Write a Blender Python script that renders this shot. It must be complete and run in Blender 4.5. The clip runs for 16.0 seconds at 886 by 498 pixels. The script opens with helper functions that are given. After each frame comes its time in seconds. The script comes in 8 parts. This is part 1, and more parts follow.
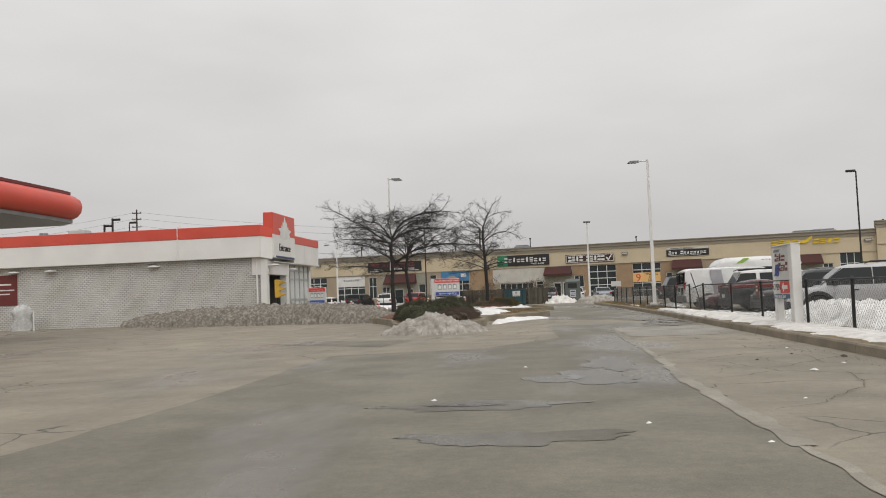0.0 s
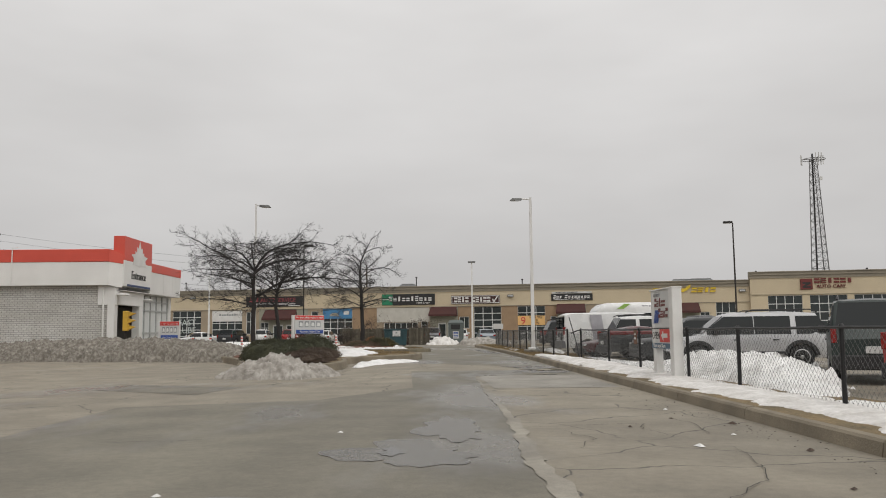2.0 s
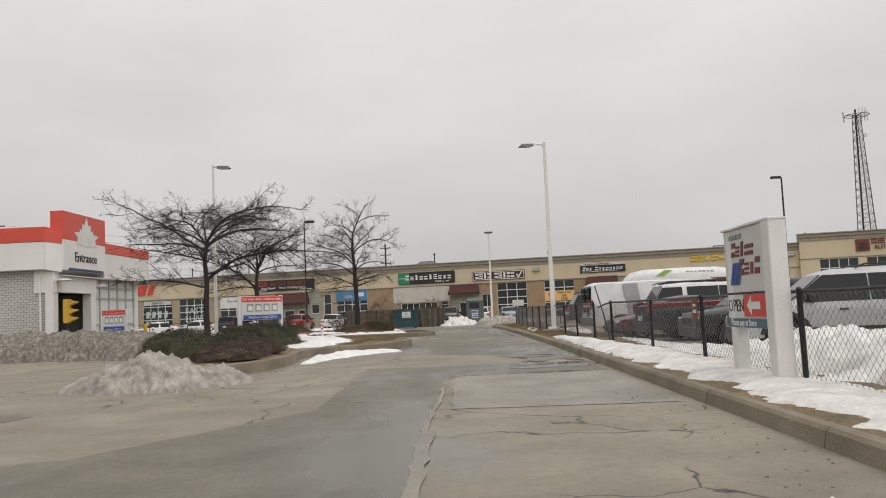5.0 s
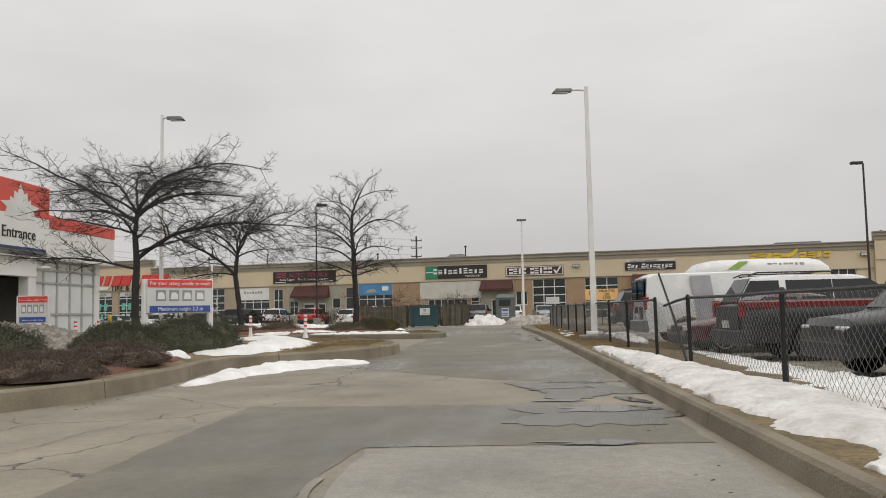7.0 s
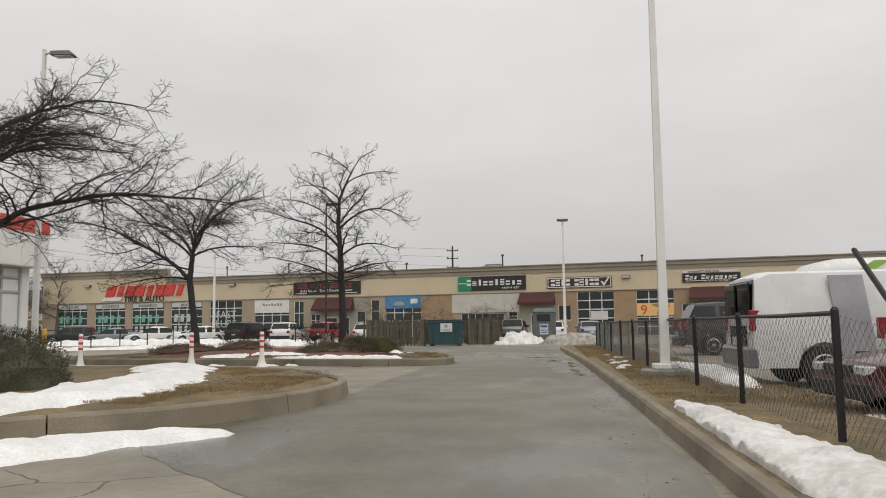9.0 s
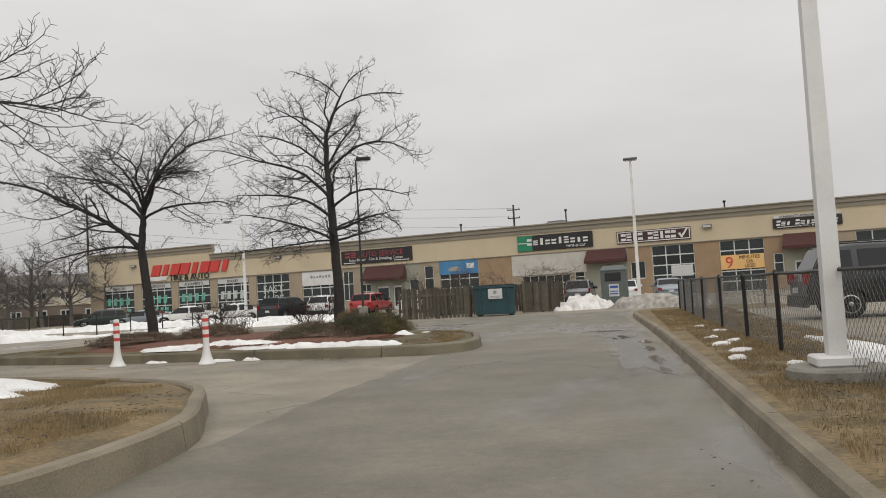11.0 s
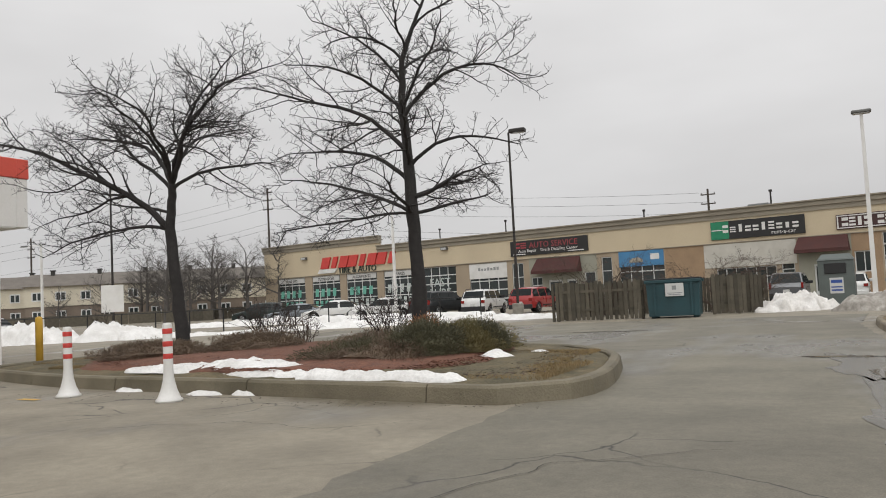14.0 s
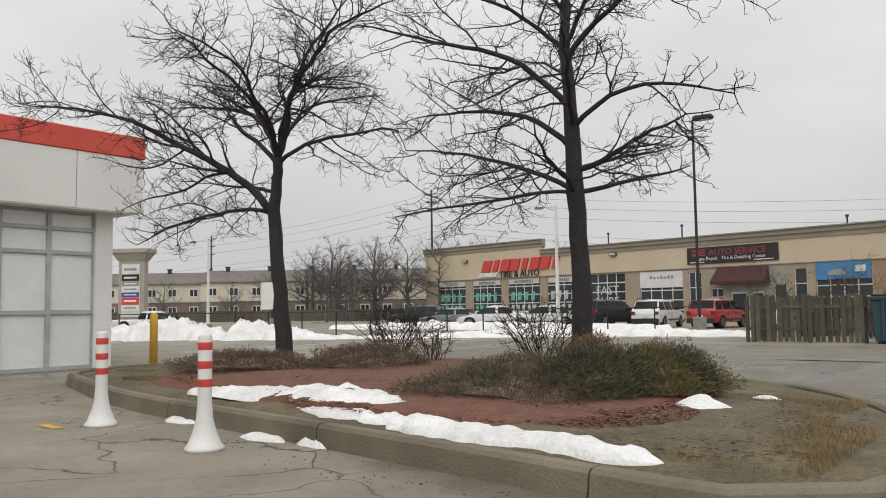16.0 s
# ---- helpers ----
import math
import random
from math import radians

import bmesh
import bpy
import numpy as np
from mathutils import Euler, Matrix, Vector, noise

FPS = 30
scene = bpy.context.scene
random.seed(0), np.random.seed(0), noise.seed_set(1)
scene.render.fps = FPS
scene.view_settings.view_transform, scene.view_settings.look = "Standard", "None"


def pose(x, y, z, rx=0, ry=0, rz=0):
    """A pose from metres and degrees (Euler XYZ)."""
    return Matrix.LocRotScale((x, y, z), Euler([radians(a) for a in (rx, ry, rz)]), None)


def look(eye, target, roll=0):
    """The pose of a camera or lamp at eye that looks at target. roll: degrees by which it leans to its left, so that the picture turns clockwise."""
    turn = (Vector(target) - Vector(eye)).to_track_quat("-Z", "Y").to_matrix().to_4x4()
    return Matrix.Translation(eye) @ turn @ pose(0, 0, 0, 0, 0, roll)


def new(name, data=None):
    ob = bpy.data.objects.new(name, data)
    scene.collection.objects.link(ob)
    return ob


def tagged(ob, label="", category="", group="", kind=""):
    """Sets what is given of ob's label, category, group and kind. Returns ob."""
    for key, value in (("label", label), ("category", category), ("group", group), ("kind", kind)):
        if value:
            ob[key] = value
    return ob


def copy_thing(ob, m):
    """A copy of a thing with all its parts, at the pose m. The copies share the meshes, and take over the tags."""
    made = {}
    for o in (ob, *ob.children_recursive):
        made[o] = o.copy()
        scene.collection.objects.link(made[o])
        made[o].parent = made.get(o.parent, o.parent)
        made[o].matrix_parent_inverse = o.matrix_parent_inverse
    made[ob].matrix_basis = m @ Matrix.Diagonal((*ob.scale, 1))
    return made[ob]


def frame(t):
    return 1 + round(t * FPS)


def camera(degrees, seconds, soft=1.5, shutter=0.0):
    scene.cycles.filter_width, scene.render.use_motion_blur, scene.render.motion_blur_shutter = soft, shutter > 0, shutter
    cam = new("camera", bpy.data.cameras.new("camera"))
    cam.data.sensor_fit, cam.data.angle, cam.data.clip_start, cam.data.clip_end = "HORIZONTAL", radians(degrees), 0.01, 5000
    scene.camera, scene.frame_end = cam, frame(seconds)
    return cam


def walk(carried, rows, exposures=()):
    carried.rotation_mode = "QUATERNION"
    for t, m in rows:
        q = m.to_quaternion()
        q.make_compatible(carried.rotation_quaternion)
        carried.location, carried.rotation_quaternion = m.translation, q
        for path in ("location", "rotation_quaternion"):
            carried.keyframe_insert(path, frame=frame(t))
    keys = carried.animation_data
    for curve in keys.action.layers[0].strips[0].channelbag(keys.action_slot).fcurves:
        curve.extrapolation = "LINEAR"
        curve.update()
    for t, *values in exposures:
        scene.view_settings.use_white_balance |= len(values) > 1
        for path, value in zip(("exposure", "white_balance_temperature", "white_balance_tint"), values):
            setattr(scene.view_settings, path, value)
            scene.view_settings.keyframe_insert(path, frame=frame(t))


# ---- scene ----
cam = camera(57.3, 16.0, soft=1.0)
PATH = [
    (0, (2.458, 5.615, 1.235), (2.23, 7.598, 1.348), -2.2),
    (0.5, (2.757, 6.354, 1.223), (2.635, 8.346, 1.348), -1.6),
    (1, (3.019, 7.154, 1.235), (3.025, 9.143, 1.451), -1.8),
    (1.5, (3.173, 7.892, 1.267), (3.202, 9.88, 1.485), -1.1),
    (2, (3.316, 8.625, 1.254), (3.353, 10.615, 1.456), -0.6),
    (2.5, (3.549, 9.423, 1.264), (3.586, 11.413, 1.462), -0.7),
    (3, (3.812, 10.411, 1.249), (3.849, 12.4, 1.45), -1.4),
    (3.5, (4.081, 11.657, 1.231), (4.085, 13.651, 1.394), -2.6),
    (6, (5.416, 20.523, 1.166), (5.332, 22.515, 1.32), -1.6),
    (6.5, (5.648, 22.665, 1.143), (5.533, 24.656, 1.296), -1.2),
    (7, (5.84, 24.856, 1.122), (5.699, 26.845, 1.274), -1.2),
    (7.5, (6.032, 27.204, 1.141), (5.871, 29.189, 1.322), -0.9),
    (8, (6.181, 29.52, 1.144), (6.012, 31.505, 1.318), -0.8),
    (10.5, (6.626, 40.033, 1.247), (6.207, 41.976, 1.469), -1.9),
    (11, (6.641, 41.837, 1.232), (6.215, 43.788, 1.343), -3.3),
    (11.5, (6.66, 43.502, 1.253), (6.281, 45.462, 1.374), -3.0),
    (12, (6.633, 45.034, 1.241), (6.2, 46.983, 1.354), -1.7),
    (12.5, (6.612, 46.316, 1.257), (5.905, 48.184, 1.355), -4.0),
    (13, (6.584, 47.18, 1.279), (5.711, 48.976, 1.377), -5.2),
    (13.5, (6.384, 48.466, 1.258), (5.482, 50.248, 1.364), -4.2),
    (14, (6.123, 49.531, 1.238), (5.256, 51.329, 1.358), -2.9),
    (14.5, (5.763, 50.68, 1.259), (4.932, 52.494, 1.396), -2.2),
    (15, (5.351, 51.523, 1.268), (4.511, 53.331, 1.425), -1.4),
    (15.5, (4.794, 52.477, 1.27), (3.781, 54.194, 1.428), -0.7),
    (16, (4.213, 53.262, 1.291), (3.001, 54.846, 1.438), -0.8),
]
walk(cam, [(t, look(eye, target, roll)) for t, eye, target, roll in PATH], [(0, 0.0, 6520, 10), (1, -0.02, 6520, 10), (1.5, -0.10, 6520, 10), (3, -0.11, 6525, 10), (3.5, -0.05, 6530, 10), (6, 0.0, 6535, 10), (8, 0.0, 6540, 10), (11.5, 0.0, 6500, 10), (13.5, 0.05, 6440, 10), (16, 0.08, 6390, 10)])
SKY_LEVEL, SUN_LEVEL = 0.67, 1.5

# ------------------------------------------------------------------ world and light
world = bpy.data.worlds.new("overcast_sky")
scene.world = world
world.use_nodes = True
wn, wl = world.node_tree.nodes, world.node_tree.links
wn.clear()
w_out = wn.new("ShaderNodeOutputWorld")
w_bg = wn.new("ShaderNodeBackground")
w_bg.inputs["Strength"].default_value = 0.1
w_sky = wn.new("ShaderNodeTexSky")
w_sky.sky_type, w_sky.sun_disc = "NISHITA", False
w_sky.sun_elevation, w_sky.sun_rotation = radians(55), radians(145)
w_sky.air_density, w_sky.dust_density, w_sky.ozone_density = 1.0, 6.0, 1.0
w_hsv = wn.new("ShaderNodeHueSaturation")
w_hsv.inputs["Saturation"].default_value = 0.05
w_co = wn.new("ShaderNodeTexCoord")
w_map = wn.new("ShaderNodeMapping")
w_map.inputs["Scale"].default_value = (1.0, 1.0, 3.0)
w_noise = wn.new("ShaderNodeTexNoise")
w_noise.inputs["Scale"].default_value, w_noise.inputs["Detail"].default_value = 2.2, 4.0
w_ramp = wn.new("ShaderNodeValToRGB")
w_ramp.color_ramp.elements[0].color = (9.4 * SKY_LEVEL, 9.25 * SKY_LEVEL, 9.15 * SKY_LEVEL, 1)
w_ramp.color_ramp.elements[1].color = (11.25 * SKY_LEVEL, 11.1 * SKY_LEVEL, 11.0 * SKY_LEVEL, 1)
w_ramp.color_ramp.elements[0].position, w_ramp.color_ramp.elements[1].position = 0.3, 0.7
w_mix = wn.new("ShaderNodeMixRGB")
w_mix.inputs["Fac"].default_value = 0.93
wl.new(w_sky.outputs["Color"], w_hsv.inputs["Color"])
wl.new(w_co.outputs["Generated"], w_map.inputs["Vector"])
wl.new(w_map.outputs["Vector"], w_noise.inputs["Vector"])
wl.new(w_noise.outputs["Fac"], w_ramp.inputs["Fac"])
wl.new(w_hsv.outputs["Color"], w_mix.inputs["Color1"])
wl.new(w_ramp.outputs["Color"], w_mix.inputs["Color2"])
w_sep = wn.new("ShaderNodeSeparateXYZ")
w_rise = wn.new("ShaderNodeMapRange")
w_rise.inputs["From Max"].default_value, w_rise.inputs["To Min"].default_value, w_rise.inputs["To Max"].default_value = 0.42, 0.084, 0.118
wl.new(w_co.outputs["Generated"], w_sep.inputs["Vector"])
wl.new(w_sep.outputs["Z"], w_rise.inputs["Value"])
wl.new(w_rise.outputs["Result"], w_bg.inputs["Strength"])
wl.new(w_mix.outputs["Color"], w_bg.inputs["Color"])
wl.new(w_bg.outputs["Background"], w_out.inputs["Surface"])

sun = new("sun", bpy.data.lights.new("sun", "SUN"))
sun.data.energy, sun.data.angle, sun.data.color = SUN_LEVEL, radians(80), (1.0, 0.975, 0.925)
sun.matrix_world = look((0, 0, 50), (-11, 16, 22))


# ------------------------------------------------------------------ mesh helpers
class Geo:
    """Vertices and faces gathered for one mesh."""

    def __init__(self):
        self.v, self.f = [], []

    def add(self, verts, faces):
        k = len(self.v)
        self.v += [tuple(p) for p in verts]
        self.f += [tuple(i + k for i in f) for f in faces]
        return self

    def box(self, x0, x1, y0, y1, z0, z1, c=0.0):
        """A box, its edges chamfered by c."""
        c = min(c, 0.49 * (x1 - x0), 0.49 * (y1 - y0), 0.49 * (z1 - z0))
        if c <= 0:
            v = [(x, y, z) for x in (x0, x1) for y in (y0, y1) for z in (z0, z1)]
            return self.add(v, [(0, 1, 3, 2), (4, 6, 7, 5), (0, 4, 5, 1), (2, 3, 7, 6), (0, 2, 6, 4), (1, 5, 7, 3)])
        bm = bmesh.new()
        bmesh.ops.create_cube(bm, size=1.0)
        for p in bm.verts:
            p.co = ((x0 + x1) / 2 + p.co.x * (x1 - x0), (y0 + y1) / 2 + p.co.y * (y1 - y0), (z0 + z1) / 2 + p.co.z * (z1 - z0))
        bmesh.ops.bevel(bm, geom=bm.edges[:], offset=c, segments=1, affect="EDGES")
        bm.verts.index_update()
        self.add([p.co[:] for p in bm.verts], [[p.index for p in f.verts] for f in bm.faces])
        bm.free()
        return self

    def tube(self, pts, radii, n=6, cap=True):
        """A tube along points."""
        pts = [Vector(p) for p in pts]
        rings, up = [], Vector((0.13, 0.21, 0.97))
        for i, p in enumerate(pts):
            d = (pts[min(i + 1, len(pts) - 1)] - pts[max(i - 1, 0)]).normalized()
            a = d.cross(up)
            a = a.normalized() if a.length > 1e-3 else d.orthogonal().normalized()
            b = d.cross(a)
            r = radii[i] if isinstance(radii, (list, tuple)) else radii
            rings.append([p + r * (math.cos(2 * math.pi * j / n) * a + math.sin(2 * math.pi * j / n) * b) for j in range(n)])
        k, m = len(self.v), len(pts)
        self.v += [tuple(q) for ring in rings for q in ring]
        for i in range(m - 1):
            for j in range(n):
                self.f.append((k + i * n + j, k + i * n + (j + 1) % n, k + (i + 1) * n + (j + 1) % n, k + (i + 1) * n + j))
        if cap:
            self.f += [tuple(k + j for j in range(n))[::-1], tuple(k + (m - 1) * n + j for j in range(n))]
        return self

    def prism(self, poly, z0, z1):
        """A flat outline raised from z0 to z1."""
        n = len(poly)
        v = [(x, y, z0) for x, y in poly] + [(x, y, z1) for x, y in poly]
        return self.add(v, [tuple(range(n))[::-1], tuple(range(n, 2 * n))] + [(i, (i + 1) % n, n + (i + 1) % n, n + i) for i in range(n)])

    def slab(self, poly, y0, y1):
        """An outline in x and z given depth from y0 to y1."""
        n = len(poly)
        v = [(x, y0, z) for x, z in poly] + [(x, y1, z) for x, z in poly]
        return self.add(v, [tuple(range(n)), tuple(range(n, 2 * n))[::-1]] + [((i + 1) % n, i, n + i, n + (i + 1) % n) for i in range(n)])

    def lathe(self, profile, n=16, at=(0, 0)):
        """A profile of (radius, z) turned round the z axis."""
        k = len(self.v)
        for r, z in profile:
            self.v += [(at[0] + r * math.cos(2 * math.pi * j / n), at[1] + r * math.sin(2 * math.pi * j / n), z) for j in range(n)]
        for i in range(len(profile) - 1):
            for j in range(n):
                self.f.append((k + i * n + j, k + i * n + (j + 1) % n, k + (i + 1) * n + (j + 1) % n, k + (i + 1) * n + j))
        self.f += [tuple(k + j for j in range(n))[::-1], tuple(k + (len(profile) - 1) * n + j for j in range(n))]
        return self

    def moved(self, m):
        self.v = [tuple(m @ Vector(p)) for p in self.v]
        return self

    def mesh(self, name, material, smooth=False):
        me = bpy.data.meshes.new(name)
        me.from_pydata(self.v, [], self.f)
        me.materials.append(material)
        bm = bmesh.new()
        bm.from_mesh(me)
        if len(bm.faces) < 20000:
            bmesh.ops.recalc_face_normals(bm, faces=bm.faces[:])
        bm.to_mesh(me)
        bm.free()
        if smooth:
            for p in me.polygons:
                p.use_smooth = True
        return me


def part(name, geo, material, parent=None, label="", smooth=False):
    if isinstance(geo, list):
        return [part(name, g, material, parent, label) for g in geo]
    ob = new(name, geo.mesh(name, material, smooth) if isinstance(geo, Geo) else geo)
    ob.parent = parent
    return tagged(ob, label) if label else ob


def thing(name, label, category, at=(0, 0, 0), rz=0.0, group="", kind=""):
    ob = new(name)
    ob.matrix_basis = pose(*at, 0, 0, rz)
    return tagged(ob, label, category, group, kind)


def structure(name, geo, material, label, category, smooth=False):
    return tagged(part(name, geo, material, None, "", smooth), label, category, "", "structure")


def words(text, size, depth, m, align="LEFT"):
    """Lettering, a Geo for each word, its baseline along x, facing -y, put through the matrix m."""
    def line(body):
        cu = bpy.data.curves.new("lettering", "FONT")
        cu.body, cu.size, cu.extrude, cu.resolution_u = body, size, depth / 2, 2
        ob = bpy.data.objects.new("lettering", cu)
        me = bpy.data.meshes.new_from_object(ob)
        g = Geo().add([p.co[:] for p in me.vertices], [tuple(f.vertices) for f in me.polygons])
        bpy.data.objects.remove(ob), bpy.data.curves.remove(cu), bpy.data.meshes.remove(me)
        return g, max(p[0] for p in g.v)

    total = line(text)[1]
    shift = -total / 2 if align == "CENTER" else 0.0
    pieces, at_ = [], 0
    for w in text.split():
        at_ = text.index(w, at_) + len(w)
        g, own = line(w)
        pieces.append(g.moved(m @ pose(0, 0, 0, 90, 0, 0) @ Matrix.Translation((shift + line(text[:at_])[1] - own, 0, 0))))
    return pieces


STROKES = {
    "pair": ((0, 1, 0, 0.36), (0, 1, 0.64, 1)),
    "slim": ((0.22, 0.78, 0, 1),),
    "trio": ((0, 1, 0, 0.22), (0, 1, 0.39, 0.61), (0, 1, 0.78, 1)),
}


def blocks(parent, mt, n, x0, x1, z0, z1, y0, y1, slant=0.0, gap=0.22, wide=(), m=None, name="emblem_block", forms="", low=0.72):
    """A row of n plain letter-sized shapes, each a part; those in wide are lower than the rest."""
    w, forms = (x1 - x0) / n, forms.split() or ["full"]
    for i in range(n):
        g, form = Geo(), forms[i % len(forms)]
        a, b = x0 + i * w, x0 + (i + 1 - gap) * w
        top = z1 if i not in wide else z0 + low * (z1 - z0)
        for u0, u1, v0, v1 in STROKES.get(form, ((0, 1, 0, 1),)):
            za, zb = z0 + v0 * (top - z0), z0 + v1 * (top - z0)
            xa, xb, sa, sb = a + u0 * (b - a), a + u1 * (b - a), slant * (za - z0), slant * (zb - z0)
            g.slab([(xa + sa, za), (xb + sa, za), (xb + sb, zb), (xa + sb, zb)], y0, y1)
        part(name, g.moved(m) if m else g, mt, parent)


# ------------------------------------------------------------------ materials
def material(name, colour, rough=0.7, metal=0.0, second=None, scale=6.0, fine=60.0, bump=0.15, blotch=0.5, rough_var=0.12, spec=0.5, random_tint=0.0, world_space=False, contrast=0.0):
    """A surface with colour and relief that vary at two scales."""
    m = bpy.data.materials.new(name)
    m.use_nodes = True
    n, l = m.node_tree.nodes, m.node_tree.links
    b = n["Principled BSDF"]
    second = second or tuple(0.72 * c for c in colour)
    if world_space:
        vec = n.new("ShaderNodeNewGeometry").outputs["Position"]
    else:
        vec = n.new("ShaderNodeTexCoord").outputs["Object"]
    big, small = n.new("ShaderNodeTexNoise"), n.new("ShaderNodeTexNoise")
    big.inputs["Scale"].default_value, big.inputs["Detail"].default_value = scale, 5.0
    small.inputs["Scale"].default_value, small.inputs["Detail"].default_value = fine, 3.0
    l.new(vec, big.inputs["Vector"]), l.new(vec, small.inputs["Vector"])
    ramp = n.new("ShaderNodeValToRGB")
    ramp.color_ramp.elements[0].position, ramp.color_ramp.elements[1].position = 0.5 - 0.25 * (1.2 - blotch), 0.5 + 0.25
    ramp.color_ramp.elements[0].color, ramp.color_ramp.elements[1].color = (*second, 1), (*colour, 1)
    l.new(big.outputs["Fac"], ramp.inputs["Fac"])
    mix = n.new("ShaderNodeMixRGB")
    mix.blend_type = "MULTIPLY"
    mix.inputs["Fac"].default_value = contrast or (0.35 if bump > 0.12 else 0.10)
    l.new(ramp.outputs["Color"], mix.inputs["Color1"])
    gr = n.new("ShaderNodeValToRGB")
    gr.color_ramp.elements[0].position, gr.color_ramp.elements[1].position = 0.25, 0.75
    gr.color_ramp.elements[0].color, gr.color_ramp.elements[1].color = (0.55, 0.55, 0.55, 1), (1.25, 1.25, 1.25, 1)
    l.new(small.outputs["Fac"], gr.inputs["Fac"])
    l.new(gr.outputs["Color"], mix.inputs["Color2"])
    out = mix.outputs["Color"]
    if random_tint:
        info, hsv, mr = n.new("ShaderNodeObjectInfo"), n.new("ShaderNodeHueSaturation"), n.new("ShaderNodeMapRange")
        mr.inputs["To Min"].default_value, mr.inputs["To Max"].default_value = 1 - random_tint, 1 + random_tint
        l.new(info.outputs["Random"], mr.inputs["Value"]), l.new(mr.outputs["Result"], hsv.inputs["Value"]), l.new(out, hsv.inputs["Color"])
        out = hsv.outputs["Color"]
    l.new(out, b.inputs["Base Color"])
    b.inputs["Metallic"].default_value = metal
    b.inputs["Specular IOR Level"].default_value = spec
    mr2 = n.new("ShaderNodeMapRange")
    mr2.inputs["To Min"].default_value, mr2.inputs["To Max"].default_value = max(0.02, rough - rough_var), min(1.0, rough + rough_var)
    l.new(big.outputs["Fac"], mr2.inputs["Value"]), l.new(mr2.outputs["Result"], b.inputs["Roughness"])
    if bump:
        bp = n.new("ShaderNodeBump")
        bp.inputs["Strength"].default_value, bp.inputs["Distance"].default_value = bump, 0.02
        l.new(small.outputs["Fac"], bp.inputs["Height"]), l.new(bp.outputs["Normal"], b.inputs["Normal"])
    return m


def road_material(name, light, dark, wet_amount, crack=0.5, scale=0.16):
    """Worn asphalt in world space: aggregate, stains, damp streaks and cracks."""
    m = bpy.data.materials.new(name)
    m.use_nodes = True
    n, l = m.node_tree.nodes, m.node_tree.links
    b = n["Principled BSDF"]
    pos = n.new("ShaderNodeNewGeometry").outputs["Position"]

    def noise_of(s, detail=5.0, stretch=(1, 1, 1)):
        mp, t = n.new("ShaderNodeMapping"), n.new("ShaderNodeTexNoise")
        mp.inputs["Scale"].default_value = stretch
        l.new(pos, mp.inputs["Vector"]), l.new(mp.outputs["Vector"], t.inputs["Vector"])
        t.inputs["Scale"].default_value, t.inputs["Detail"].default_value = s, detail
        return t.outputs["Fac"]

    def ramp_of(fac, p0, p1, c0, c1):
        r = n.new("ShaderNodeValToRGB")
        r.color_ramp.elements[0].position, r.color_ramp.elements[1].position = p0, p1
        r.color_ramp.elements[0].color, r.color_ramp.elements[1].color = (*c0, 1), (*c1, 1)
        l.new(fac, r.inputs["Fac"])
        return r.outputs["Color"]

    def mixed(kind, fac, a, c):
        x = n.new("ShaderNodeMixRGB")
        x.blend_type = kind
        if isinstance(fac, float):
            x.inputs["Fac"].default_value = fac
        else:
            l.new(fac, x.inputs["Fac"])
        l.new(a, x.inputs["Color1"]), l.new(c, x.inputs["Color2"])
        return x.outputs["Color"]

    base = ramp_of(noise_of(scale, 6.0, (1.0, 0.55, 1)), 0.35, 0.65, dark, light)
    mid = mixed("MULTIPLY", 1.0, ramp_of(noise_of(0.9, 8.0), 0.3, 0.7, (0.76, 0.76, 0.76), (1.14, 1.14, 1.14)), ramp_of(noise_of(9.0, 6.0), 0.3, 0.7, (0.89, 0.89, 0.89), (1.10, 1.10, 1.10)))
    grain = ramp_of(noise_of(70.0, 2.0), 0.32, 0.68, (0.85, 0.85, 0.85), (1.13, 1.13, 1.13))
    col = mixed("MULTIPLY", 1.0, mixed("MULTIPLY", 1.0, base, mid), grain)
    wet = ramp_of(noise_of(0.33, 5.0, (1.0, 0.4, 1)), 0.60 - 0.2 * wet_amount, 0.66 - 0.2 * wet_amount + 0.05, (0, 0, 0), (1, 1, 1))
    damp = ramp_of(wet, 0.0, 1.0, (1, 1, 1), (0.66, 0.65, 0.63))
    col = mixed("MULTIPLY", 1.0, col, damp)
    # cracks: the borders of warped cells, kept where a mask allows
    warp = n.new("ShaderNodeTexNoise")
    warp.inputs["Scale"].default_value, warp.inputs["Detail"].default_value = 1.3, 4.0
    l.new(pos, warp.inputs["Vector"])
    off = mixed("ADD", 0.55, pos, warp.outputs["Color"])
    vor = n.new("ShaderNodeTexVoronoi")
    vor.feature = "DISTANCE_TO_EDGE"
    vor.inputs["Scale"].default_value = 0.42
    l.new(off, vor.inputs["Vector"])
    line = ramp_of(vor.outputs["Distance"], 0.0015, 0.006, (1, 1, 1), (0, 0, 0))
    keep = ramp_of(noise_of(0.21, 3.0), 0.62 - 0.2 * crack, 0.66 - 0.2 * crack, (0, 0, 0), (1, 1, 1))
    crk = mixed("MULTIPLY", 1.0, line, keep)
    dk = n.new("ShaderNodeRGB")
    dk.outputs[0].default_value = (0.03, 0.028, 0.025, 1)
    col = mixed("MIX", crk, col, dk.outputs[0])
    l.new(col, b.inputs["Base Color"])
    rr = n.new("ShaderNodeMapRange")
    rr.inputs["To Min"].default_value, rr.inputs["To Max"].default_value = 0.70, 0.24
    l.new(wet, rr.inputs["Value"]), l.new(rr.outputs["Result"], b.inputs["Roughness"])
    bp = n.new("ShaderNodeBump")
